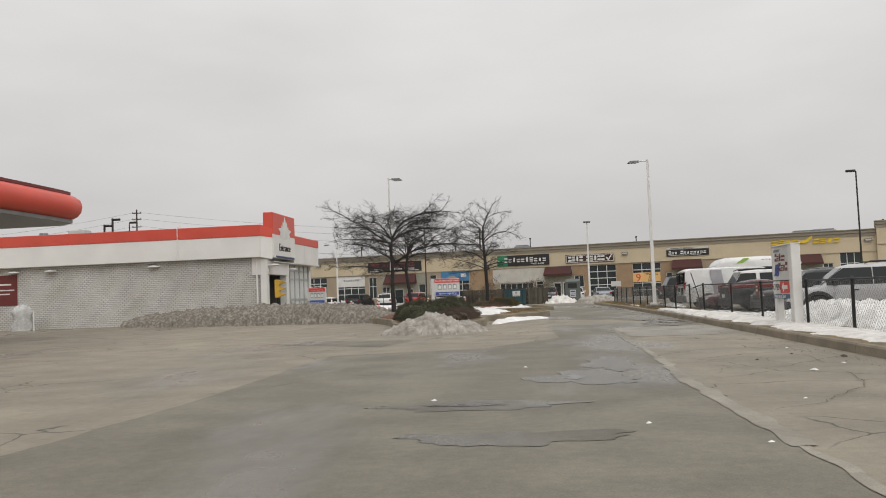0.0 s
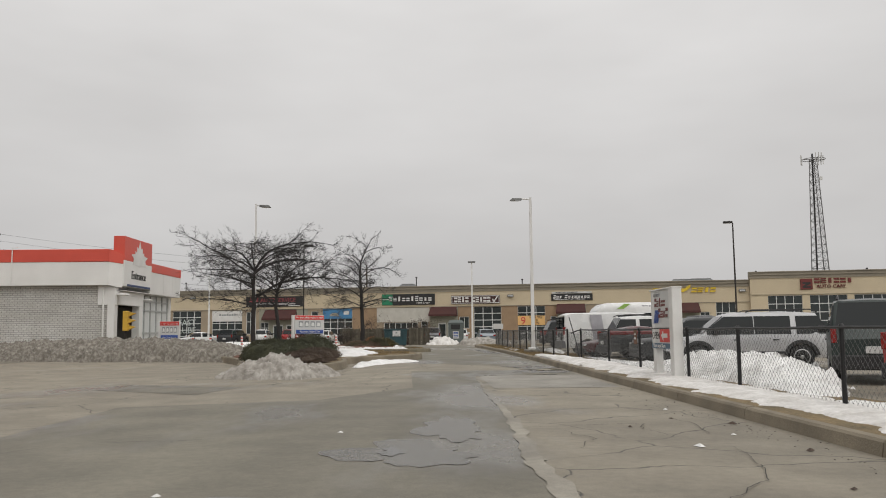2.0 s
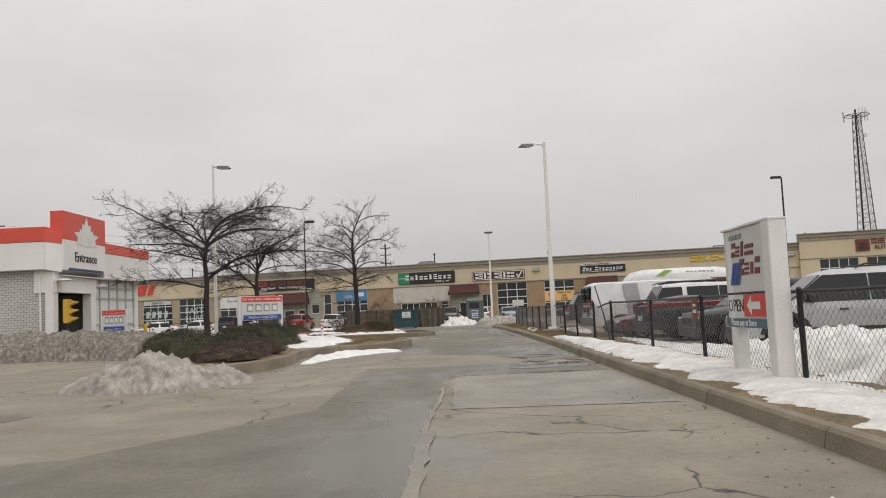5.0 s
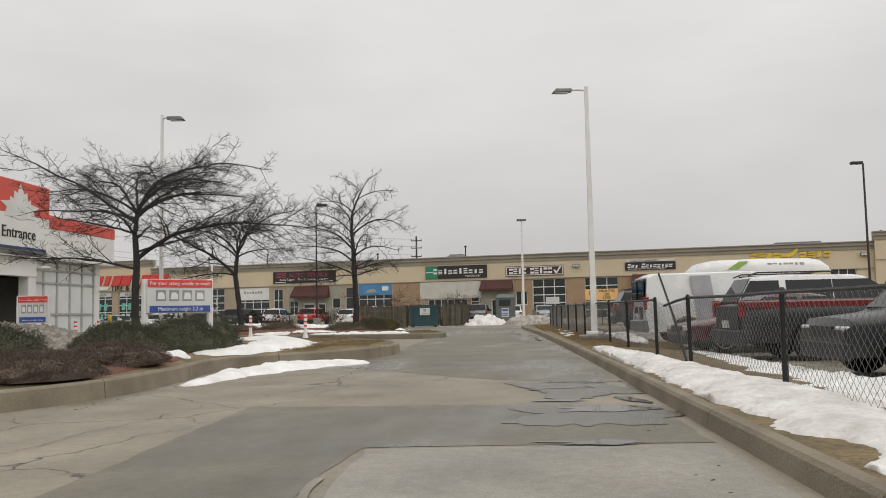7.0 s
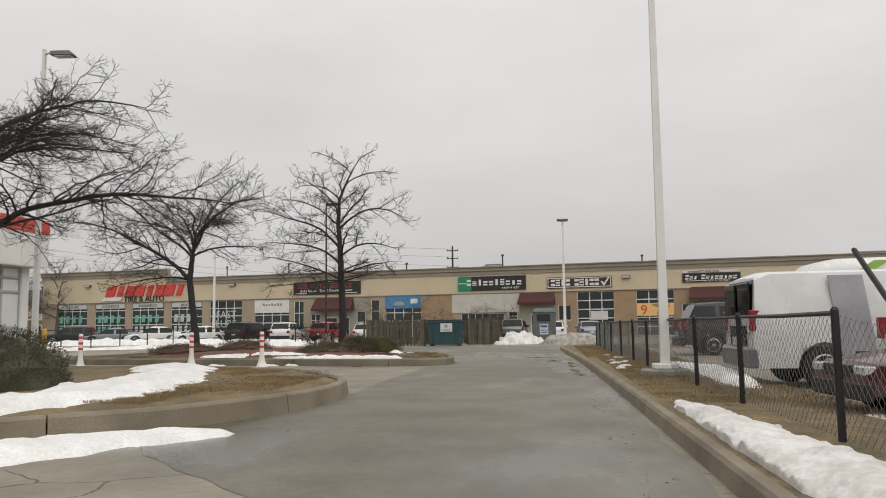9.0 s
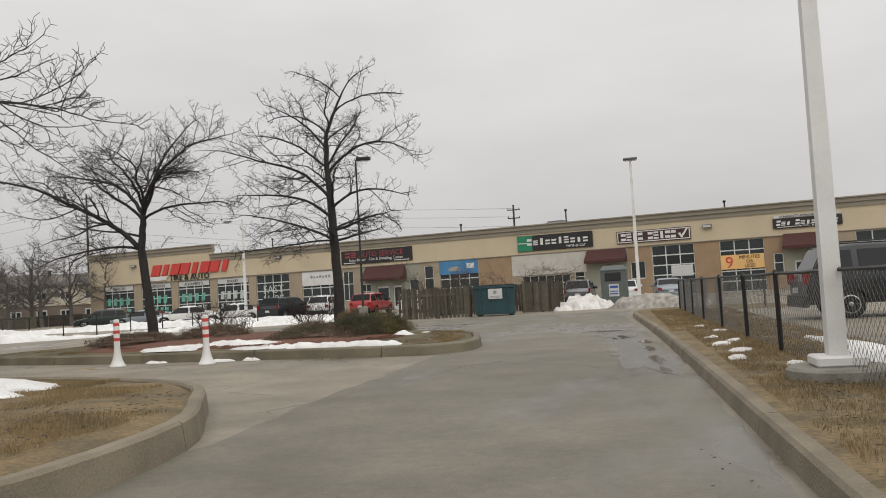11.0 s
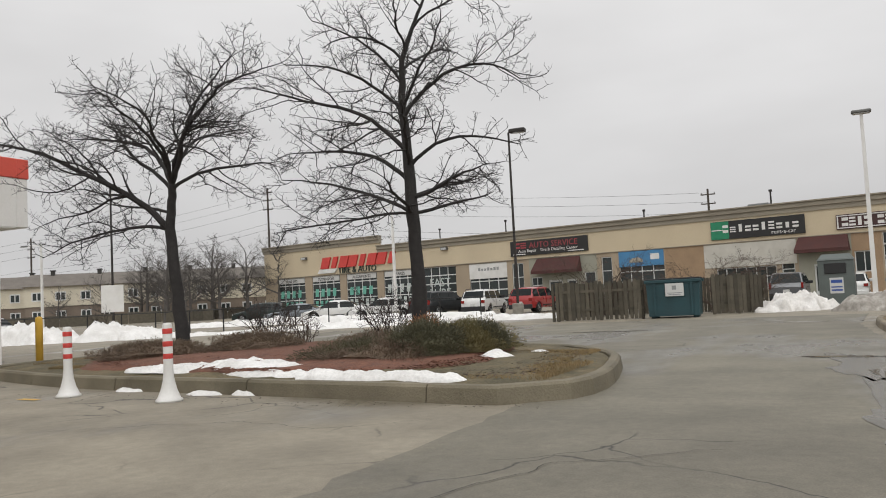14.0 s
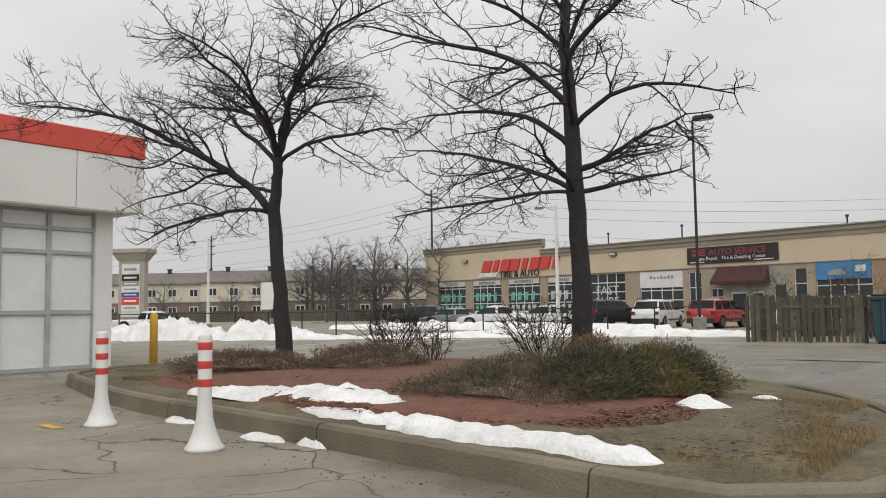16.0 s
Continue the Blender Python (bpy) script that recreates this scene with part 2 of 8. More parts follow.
    bp.inputs["Strength"].default_value, bp.inputs["Distance"].default_value = 0.25, 0.01
    bump_h = mixed("SUBTRACT", 1.0, grain, crk)
    l.new(bump_h, bp.inputs["Height"]), l.new(bp.outputs["Normal"], b.inputs["Normal"])
    return m


def brick_material(name, colour, mortar, w=0.24, h=0.085):
    m = bpy.data.materials.new(name)
    m.use_nodes = True
    n, l = m.node_tree.nodes, m.node_tree.links
    b = n["Principled BSDF"]
    co = n.new("ShaderNodeTexCoord")
    sep, com = n.new("ShaderNodeSeparateXYZ"), n.new("ShaderNodeCombineXYZ")
    add = n.new("ShaderNodeMath")
    l.new(co.outputs["Object"], sep.inputs["Vector"])
    l.new(sep.outputs["X"], add.inputs[0]), l.new(sep.outputs["Y"], add.inputs[1])
    l.new(add.outputs[0], com.inputs["X"]), l.new(sep.outputs["Z"], com.inputs["Y"])
    br = n.new("ShaderNodeTexBrick")
    br.inputs["Scale"].default_value = 1.0
    br.inputs["Brick Width"].default_value, br.inputs["Row Height"].default_value = w, h
    br.inputs["Mortar Size"].default_value, br.inputs["Mortar Smooth"].default_value = 0.012, 0.3
    br.inputs["Color1"].default_value, br.inputs["Color2"].default_value = (*colour, 1), (*[0.9 * c for c in colour], 1)
    br.inputs["Mortar"].default_value = (*mortar, 1)
    l.new(com.outputs["Vector"], br.inputs["Vector"])
    no = n.new("ShaderNodeTexNoise")
    no.inputs["Scale"].default_value, no.inputs["Detail"].default_value = 0.7, 6.0
    l.new(co.outputs["Object"], no.inputs["Vector"])
    ra = n.new("ShaderNodeValToRGB")
    ra.color_ramp.elements[0].position, ra.color_ramp.elements[1].position = 0.3, 0.7
    ra.color_ramp.elements[0].color, ra.color_ramp.elements[1].color = (0.82, 0.81, 0.79, 1), (1.04, 1.04, 1.04, 1)
    l.new(no.outputs["Fac"], ra.inputs["Fac"])
    mi = n.new("ShaderNodeMixRGB")
    mi.blend_type = "MULTIPLY"
    mi.inputs["Fac"].default_value = 1.0
    l.new(br.outputs["Color"], mi.inputs["Color1"]), l.new(ra.outputs["Color"], mi.inputs["Color2"])
    l.new(mi.outputs["Color"], b.inputs["Base Color"])
    b.inputs["Roughness"].default_value = 0.7
    bp = n.new("ShaderNodeBump")
    bp.inputs["Strength"].default_value, bp.inputs["Distance"].default_value, bp.invert = 0.8, 0.01, True
    l.new(br.outputs["Fac"], bp.inputs["Height"]), l.new(bp.outputs["Normal"], b.inputs["Normal"])
    return m


def glass_material(name, colour, rough=0.05, transmission=0.8):
    m = bpy.data.materials.new(name)
    m.use_nodes = True
    b = m.node_tree.nodes["Principled BSDF"]
    b.inputs["Base Color"].default_value = (*colour, 1)
    b.inputs["Roughness"].default_value = rough
    b.inputs["Transmission Weight"].default_value = transmission
    b.inputs["IOR"].default_value = 1.45
    return m


ASPHALT = road_material("worn_asphalt", (0.272, 0.24, 0.183), (0.207, 0.183, 0.141), 0.30, 0.8)
ASPHALT_NEW = road_material("repaved_asphalt", (0.186, 0.17, 0.13), (0.14, 0.127, 0.099), 0.56, 0.25)
ASPHALT_DAMP = road_material("damp_asphalt", (0.135, 0.124, 0.096), (0.105, 0.095, 0.074), 1.2, 0.2)
ASPHALT_PALE = road_material("pale_asphalt_patch", (0.285, 0.268, 0.232), (0.24, 0.222, 0.19), 0.15, 0.7, 0.4)
CONCRETE = material("kerb_concrete", (0.275, 0.236, 0.172), 0.85, second=(0.15, 0.126, 0.09), scale=1.2, fine=45, bump=0.5, world_space=True)
# darker olive tone, used over the whole kerb of the second island
CONCRETE_OLIVE = material("olive_concrete", (0.215, 0.186, 0.128), 0.7, second=(0.105, 0.09, 0.058), scale=1.1, fine=40, bump=0.5, world_space=True)
CONCRETE_BASE = material("footing_concrete", (0.30, 0.285, 0.25), 0.9, second=(0.19, 0.18, 0.15), scale=4, fine=40, bump=0.5)
WATER = glass_material("puddle_water", (0.075, 0.072, 0.065), 0.08, 0.0)
WATER.node_tree.nodes["Principled BSDF"].inputs["IOR"].default_value = 1.22
SNOW = material("old_snow", (0.85, 0.845, 0.835), 0.6, second=(0.66, 0.65, 0.63), scale=2.2, fine=26, bump=0.6, world_space=True)
SNOW_DIRTY = material("dirty_snow", (0.36, 0.335, 0.29), 0.75, second=(0.145, 0.128, 0.105), scale=6.5, fine=24, bump=1.0, blotch=0.9, world_space=True)
SNOW_GREY = material("grey_snow", (0.47, 0.445, 0.405), 0.7, second=(0.19, 0.17, 0.145), scale=3.6, fine=16, bump=1.0, world_space=True)
TURF = material("winter_turf", (0.26, 0.185, 0.092), 0.95, second=(0.12, 0.094, 0.05), scale=2.3, fine=24, bump=1.0, world_space=True, contrast=1.0)
TURF_GREEN = material("damp_turf", (0.185, 0.145, 0.08), 0.95, second=(0.085, 0.074, 0.042), scale=2.4, fine=24, bump=1.0, world_space=True, contrast=1.0)
MULCH = material("red_mulch", (0.215, 0.092, 0.057), 0.95, second=(0.12, 0.055, 0.036), scale=5.0, fine=26, bump=1.0, world_space=True, contrast=1.0)
BLADE = material("dry_grass_blade", (0.30, 0.212, 0.102), 0.9, second=(0.17, 0.128, 0.064), scale=1.5, fine=9, bump=0.0, world_space=True)
# lighter, greyer bark tone used on the far trees only
FAR_BARK = material("far_bark", (0.135, 0.122, 0.112), 0.9, second=(0.085, 0.077, 0.071), scale=8, fine=50, bump=0.6)
BARK = material("dark_bark", (0.042, 0.038, 0.036), 0.9, second=(0.021, 0.019, 0.018), scale=8, fine=50, bump=0.8)
TWIG = material("bare_twig", (0.11, 0.075, 0.055), 0.9, second=(0.045, 0.032, 0.026), scale=5, fine=40, bump=0.2)
JUNIPER = material("juniper_foliage", (0.12, 0.112, 0.062), 0.85, second=(0.066, 0.064, 0.038), scale=3, fine=18, bump=0.0)
JUNIPER_RUST = material("rusty_foliage", (0.34, 0.15, 0.06), 0.85, second=(0.19, 0.09, 0.045), scale=3, fine=18, bump=0.0)
JUNIPER_LIGHT = material("olive_foliage", (0.21, 0.17, 0.072), 0.85, second=(0.11, 0.097, 0.045), scale=3, fine=18, bump=0.0)
HEATH = material("purple_brown_foliage", (0.2, 0.145, 0.1), 0.9, second=(0.11, 0.082, 0.06), scale=3, fine=18, bump=0.0)
FENCE_METAL = material("black_fence_metal", (0.022, 0.022, 0.023), 0.5, 0.3, scale=4, fine=30, bump=0.1)
WIRE = material("galvanised_wire", (0.19, 0.19, 0.185), 0.5, 0.5, scale=4, fine=20, bump=0.0)
WHITE_PAINT = material("white_paint", (0.74, 0.735, 0.72), 0.45, second=(0.62, 0.61, 0.585), scale=1.4, fine=30, bump=0.08)
WHITE_PANEL = material("white_cladding", (0.80, 0.79, 0.765), 0.5, second=(0.70, 0.69, 0.665), scale=0.5, fine=18, bump=0.05)
RED_PAINT = material("red_cladding", (0.66, 0.09, 0.058), 0.45, second=(0.56, 0.074, 0.048), scale=0.6, fine=20, bump=0.05)
RED_SIGN = material("red_sign", (0.62, 0.06, 0.05), 0.5, second=(0.52, 0.05, 0.042), scale=2, fine=30, bump=0.0)
BLUE_SIGN = material("blue_sign", (0.035, 0.085, 0.33), 0.5, second=(0.03, 0.07, 0.27), scale=2, fine=30, bump=0.0)
DARK_BLUE = material("dark_blue_trim", (0.035, 0.06, 0.16), 0.5, scale=2, fine=30, bump=0.0)
BLACK_SIGN = material("black_sign", (0.022, 0.021, 0.021), 0.45, scale=2, fine=30, bump=0.0)
GREEN_SIGN = material("green_sign", (0.02, 0.24, 0.12), 0.5, scale=2, fine=30, bump=0.0)
SKYBLUE_SIGN = material("light_blue_banner", (0.07, 0.24, 0.44), 0.6, second=(0.05, 0.17, 0.34), scale=0.8, fine=9, bump=0.0)
ORANGE_SIGN = material("orange_banner", (0.78, 0.49, 0.20), 0.6, second=(0.70, 0.42, 0.16), scale=1.5, fine=20, bump=0.0)
YELLOW_SIGN = material("yellow_lettering", (0.78, 0.55, 0.04), 0.5, scale=2, fine=20, bump=0.0)
DARK_RED = material("dark_red_lettering", (0.17, 0.028, 0.024), 0.5, scale=2, fine=20, bump=0.0)
GREY_SIGN = material("grey_print", (0.30, 0.31, 0.31), 0.5, scale=2, fine=20, bump=0.0)
SIGN_FACE = material("pale_sign_face", (0.60, 0.60, 0.585), 0.45, scale=1, fine=20, bump=0.0, second=(0.54, 0.54, 0.525))
STUCCO = material("tan_stucco", (0.60, 0.51, 0.36), 0.9, second=(0.53, 0.445, 0.315), scale=0.35, fine=30, bump=0.25)
STUCCO_DARK = material("brown_block", (0.40, 0.325, 0.235), 0.9, second=(0.32, 0.26, 0.19), scale=0.7, fine=14, bump=0.4)
CORNICE = material("cornice_stucco", (0.32, 0.285, 0.225), 0.85, second=(0.25, 0.225, 0.18), scale=0.4, fine=20, bump=0.2)
RUST_BLOCK = material("orange_brown_block", (0.36, 0.25, 0.155), 0.9, second=(0.29, 0.20, 0.125), scale=0.9, fine=12, bump=0.4)
GREY_STUCCO = material("grey_green_stucco", (0.34, 0.335, 0.27), 0.9, second=(0.28, 0.275, 0.225), scale=0.7, fine=20, bump=0.2)
AWNING = material("maroon_canvas", (0.085, 0.030, 0.026), 0.85, second=(0.06, 0.022, 0.02), scale=1.2, fine=30, bump=0.2)
DOOR_FRAME = material("pale_door_frame", (0.74, 0.75, 0.74), 0.4, 0.1, scale=3, fine=30, bump=0.0)
GREY_FRAME = material("grey_window_frame", (0.27, 0.275, 0.27), 0.45, 0.4, scale=3, fine=30, bump=0.0)
# dark base colour carries the dimness of the rooms behind
PANE = glass_material("shop_glass", (0.045, 0.055, 0.055), 0.06, 0.25)
PANE_PALE = material("frosted_panel", (0.80, 0.815, 0.805), 0.2, second=(0.72, 0.735, 0.73), spec=0.9, scale=0.8, fine=9, bump=0.0)
PAINTED_WRITING = material("window_paint", (0.55, 0.60, 0.58), 0.6, scale=3, fine=20, bump=0.0)
GREEN_WRITING = material("green_window_paint", (0.16, 0.48, 0.38), 0.6, scale=3, fine=20, bump=0.0)
# near-black: the dimness inside the workshops is put into this colour
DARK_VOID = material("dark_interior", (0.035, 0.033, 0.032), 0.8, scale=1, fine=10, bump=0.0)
BRICK_WHITE = brick_material("white_painted_block", (0.62, 0.605, 0.575), (0.25, 0.24, 0.225), 0.28, 0.12)
ROOF_DARK = material("dark_roofing", (0.06, 0.058, 0.055), 0.9, scale=0.6, fine=12, bump=0.3)
# brown shingle lightened, with the haze of distance put into the colour
ROOF_SHINGLE = material("hazed_brown_shingle", (0.19, 0.17, 0.148), 0.9, second=(0.135, 0.12, 0.105), scale=0.8, fine=6, bump=0.3)
SIDING = material("cream_siding", (0.66, 0.60, 0.48), 0.8, second=(0.58, 0.53, 0.42), scale=0.5, fine=8, bump=0.2)
HOUSE_BRICK = material("house_brick", (0.24, 0.19, 0.15), 0.9, second=(0.18, 0.145, 0.115), scale=0.9, fine=9, bump=0.4)
WOOD = material("weathered_board", (0.115, 0.10, 0.075), 0.9, second=(0.07, 0.062, 0.045), scale=3, fine=30, bump=0.5, random_tint=0.3)
WOOD_POLE = material("utility_pole_wood", (0.075, 0.062, 0.05), 0.9, scale=3, fine=30, bump=0.4)
BIN_TEAL = material("teal_bin_paint", (0.018, 0.064, 0.075), 0.5, second=(0.013, 0.042, 0.05), scale=1.6, fine=20, bump=0.2)
BOX_GREY = material("grey_green_box_paint", (0.115, 0.135, 0.128), 0.5, second=(0.09, 0.106, 0.10), scale=1.6, fine=20, bump=0.1)
LAMP_GREY = material("lamp_head_grey", (0.16, 0.16, 0.155), 0.5, 0.3, scale=5, fine=30, bump=0.0)
LENS = material("lamp_lens", (0.55, 0.56, 0.56), 0.2, scale=5, fine=30, bump=0.0)
DARK_POLE = material("dark_bronze_pole", (0.035, 0.03, 0.027), 0.5, 0.3, scale=4, fine=30, bump=0.1)
YELLOW_PAINT = material("yellow_paint", (0.70, 0.42, 0.05), 0.5, scale=3, fine=30, bump=0.1)
RUBBER = material("tyre_rubber", (0.018, 0.018, 0.018), 0.85, scale=8, fine=60, bump=0.2)
ALLOY = material("alloy_wheel", (0.45, 0.45, 0.45), 0.35, 0.7, scale=6, fine=30, bump=0.0)
TRIM_BLACK = material("black_trim", (0.02, 0.02, 0.021), 0.6, scale=6, fine=50, bump=0.1)
# opaque dark gloss; the cars' dim hollow insides are put into the colour
OPAQUE_GLASS = glass_material("opaque_car_glass", (0.012, 0.015, 0.016), 0.04, 0.0)
OPAQUE_GLASS.node_tree.nodes["Principled BSDF"].inputs["IOR"].default_value = 1.3
TAIL_RED = material("tail_lamp_red", (0.26, 0.015, 0.012), 0.2, scale=6, fine=30, bump=0.0)
HEADLAMP = material("headlamp_lens", (0.62, 0.63, 0.63), 0.12, scale=6, fine=30, bump=0.0)
GALV = material("galvanised_steel", (0.34, 0.345, 0.35), 0.5, 0.6, scale=2, fine=20, bump=0.1)
TOWER_STEEL = material("tower_steel", (0.17, 0.165, 0.165), 0.6, 0.4, scale=2, fine=20, bump=0.0)
PLASTIC_WRAP = material("clear_plastic_wrap", (0.62, 0.62, 0.61), 0.25, second=(0.48, 0.48, 0.47), scale=6, fine=14, bump=0.6)


def car_paint(name, colour, rough=0.28, metal=0.0, coat=0.5):
    m = material(name, colour, rough, metal, second=tuple(0.86 * c for c in colour), scale=1.3, fine=40, bump=0.0, rough_var=0.08)
    b = m.node_tree.nodes["Principled BSDF"]
    b.inputs["Coat Weight"].default_value, b.inputs["Coat Roughness"].default_value = coat, 0.08
    return m


SILVER_CAR = car_paint("silver_car_paint", (0.52, 0.52, 0.53), 0.3, 0.25)
WHITE_CAR = car_paint("white_car_paint", (0.72, 0.72, 0.71))
RED_CAR = car_paint("red_car_paint", (0.36, 0.03, 0.03))
MAROON_CAR = car_paint("maroon_car_paint", (0.16, 0.018, 0.02))
DARK_CAR = car_paint("dark_car_paint", (0.016, 0.018, 0.02), 0.38, coat=0.2)
GREEN_CAR = car_paint("dark_green_car_paint", (0.014, 0.026, 0.023), 0.38, coat=0.2)
GREY_CAR = car_paint("grey_car_paint", (0.16, 0.165, 0.175), 0.3, 0.4)
BLUE_CAR = car_paint("blue_grey_car_paint", (0.24, 0.27, 0.30), 0.3, 0.4)
DEEP_RED_CAR = car_paint("deep_red_car_paint", (0.075, 0.012, 0.013))
LILAC_GREY = material("pale_lilac_stripe", (0.42, 0.41, 0.44), 0.4, scale=2, fine=20, bump=0.0)
PYLON_STONE = material("grey_beige_stone", (0.40, 0.37, 0.31), 0.9, second=(0.33, 0.305, 0.25), scale=0.6, fine=12, bump=0.3)
TWIG_DARK = material("dark_bare_twig", (0.05, 0.035, 0.03), 0.9, second=(0.028, 0.02, 0.018), scale=5, fine=40, bump=0.2)
SNOW_VERGE = material("grit_flecked_snow", (0.80, 0.785, 0.765), 0.65, second=(0.52, 0.495, 0.46), scale=2.4, fine=16, bump=1.0, blotch=0.3, world_space=True)
BROWN_SIGN = material("dark_brown_sign", (0.06, 0.022, 0.02), 0.5, scale=2, fine=20, bump=0.0)
DULL_RED = material("dull_red_lettering", (0.36, 0.06, 0.07), 0.5, scale=2, fine=20, bump=0.0)
LOBBY_GREY = material("lobby_wall", (0.16, 0.155, 0.145), 0.8, scale=1, fine=10, bump=0.0)
JUNIPER_DARK = material("clipped_evergreen_foliage", (0.085, 0.088, 0.05), 0.85, second=(0.05, 0.052, 0.032), scale=3, fine=18, bump=0.0)
BROWN_PLATE = material("brown_plate_paint", (0.16, 0.07, 0.035), 0.6, scale=6, fine=30, bump=0.0)
CRACK_DIRT = material("crack_dirt", (0.045, 0.041, 0.036), 0.95, second=(0.028, 0.026, 0.023), scale=9, fine=40, bump=0.3, world_space=True)
SALT_SEAM = road_material("salt_stained_asphalt", (0.31, 0.285, 0.235), (0.22, 0.20, 0.165), 0.2, 0.2, 1.2)
SHOP_FRAME = material("pale_grey_glazing_bar", (0.50, 0.51, 0.50), 0.45, 0.1, scale=3, fine=30, bump=0.0)
HEATH_DARK = material("dark_brown_foliage", (0.15, 0.112, 0.085), 0.9, second=(0.085, 0.065, 0.052), scale=3, fine=18, bump=0.0)


# ------------------------------------------------------------------ ground, kerbs, islands
def smooth_line(pts, step=0.5, closed=False):
    """Points along a Catmull-Rom curve."""
    n, out = len(pts), []
    for i in range(n if closed else n - 1):
        p = [Vector((*pts[(i + k) % n if closed else min(max(i + k, 0), n - 1)][:2], 0)) for k in (-1, 0, 1, 2)]
        m = max(1, round((p[2] - p[1]).length / step))
        for j in range(m):
            t = j / m
            q = 0.5 * (2 * p[1] + (p[2] - p[0]) * t + (2 * p[0] - 5 * p[1] + 4 * p[2] - p[3]) * t * t + (3 * p[1] - p[0] - 3 * p[2] + p[3]) * t ** 3)
            out.append((q.x, q.y))
    return out if closed else out + [tuple(pts[-1][:2])]


def sweep(line, profile, closed=False):
    """A closed profile of (offset to the left, z) carried along a line."""
    g, n, k = Geo(), len(line), len(profile)
    for i, (x, y) in enumerate(line):
        a, b = line[(i - 1) % n if closed else max(i - 1, 0)], line[(i + 1) % n if closed else min(i + 1, n - 1)]
        d = Vector((b[0] - a[0], b[1] - a[1])).normalized()
        g.v += [(x - d.y * o, y + d.x * o, z) for o, z in profile]
    for i in range(n if closed else n - 1):
        for j in range(k):
            g.f.append((i * k + j, i * k + (j + 1) % k, ((i + 1) % n) * k + (j + 1) % k, ((i + 1) % n) * k + j))
    if not closed:
        g.f += [tuple(range(k)), tuple(range((n - 1) * k, n * k))[::-1]]
    return g


def kerb(name, line, height, label, side=1, closed=False, length=3.0, width=0.19, mt=None):
    """Kerb stones, one after another along the line, with open joints."""
    top = thing(name, label, "kerb", kind="structure")
    prof = [(0, -0.12), (0.0, 0.0), (0.025, height - 0.035), (0.055, height - 0.004), (width - 0.03, height), (width, height - 0.03), (width, -0.12)]
    prof = [(side * o, z) for o, z in prof]
    if closed:
        line = line + [line[0]]
    run, last = [line[0]], 0.0
    for a, b in zip(line, line[1:]):
        last += math.dist(a, b)
        run.append(b)
        if last >= length:
            cut = [run[0]] + run[1:]
            p, q = Vector((*cut[-2], 0)), Vector((*cut[-1], 0))
            cut[-1] = tuple((q - (q - p).normalized() * 0.018)[:2])
            part("kerb_stone", sweep(cut, [(o, z + random.uniform(-0.004, 0.004)) for o, z in prof]), mt or CONCRETE, top)
            run, last = [b], 0.0
    if len(run) > 1:
        part("kerb_stone", sweep(run, prof), mt or CONCRETE, top)
    return top


def bed(outline, rise, centre, z0=0.13):
    """A planted surface that swells towards its middle."""
    g, n = Geo(), len(outline)
    rings = [(1.0, -0.3), (0.985, 0.0), (0.93, 0.25), (0.8, 0.5), (0.6, 0.8), (0.4, 0.95), (0.2, 1.0)]
    for s, h in rings:
        for x, y in outline:
            px, py = centre[0] + s * (x - centre[0]), centre[1] + s * (y - centre[1])
            g.v.append((px, py, z0 + rise * h + (0.05 * noise.noise(Vector((px * 0.9, py * 0.9, 3))) if s < 1 else 0)))
    for r in range(len(rings) - 1):
        for i in range(n):
            g.f.append((r * n + i, r * n + (i + 1) % n, (r + 1) * n + (i + 1) % n, (r + 1) * n + i))
    g.f.append(tuple((len(rings) - 1) * n + i for i in range(n)))
    return g


def ragged(cx, cy, rx, ry, seed, turn=0.0, n=40, rough=0.28):
    """An irregular round outline."""
    out = []
    for i in range(n):
        a = 2 * math.pi * i / n
        r = 1 + rough * noise.noise(Vector((1.6 * math.cos(a), 1.6 * math.sin(a), seed * 7.3))) + 0.35 * rough * noise.noise(Vector((5 * math.cos(a), 5 * math.sin(a), seed * 3.1)))
        x, y = rx * r * math.cos(a), ry * r * math.sin(a)
        c, s = math.cos(turn), math.sin(turn)
        out.append((cx + c * x - s * y, cy + s * x + c * y))
    return out


def sheet(outline, z):
    g = Geo()
    return g.add([(x, y, z) for x, y in outline], [tuple(range(len(outline)))])


def jagged(pts, step=0.35, amount=0.05, seed=1):
    """A closed outline with slightly uneven edges."""
    out = []
    for i, a in enumerate(pts):
        b = pts[(i + 1) % len(pts)]
        m = max(1, round(math.dist(a, b) / step))
        for j in range(m):
            x, y = a[0] + (b[0] - a[0]) * j / m, a[1] + (b[1] - a[1]) * j / m
            out.append((x + amount * noise.noise(Vector((x * 2.1, y * 2.1, seed))), y + amount * noise.noise(Vector((x * 2.1, y * 2.1, seed + 9)))))
    return out


structure("ground", Geo().add([(-900, -500, 0), (900, -500, 0), (900, 1400, 0), (-900, 1400, 0)], [(0, 1, 2, 3)]), ASPHALT, "worn grey asphalt of a damp car park", "ground")
structure("road", sheet(jagged([(-3.0, -6.0), (4.38, -6.0), (4.38, 12.2), (4.32, 16.5), (4.5, 20.4), (4.47, 25.0), (4.56, 30.6), (4.66, 31.65), (7.55, 31.75), (7.55, 34.3), (6.0, 34.55), (2.75, 34.6), (2.86, 30.5), (2.95, 27.1), (1.25, 24.0), (-2.05, 22.9), (-1.95, 16.0)]), 0.004), ASPHALT_NEW, "darker repaved strip of asphalt in the lane", "asphalt")
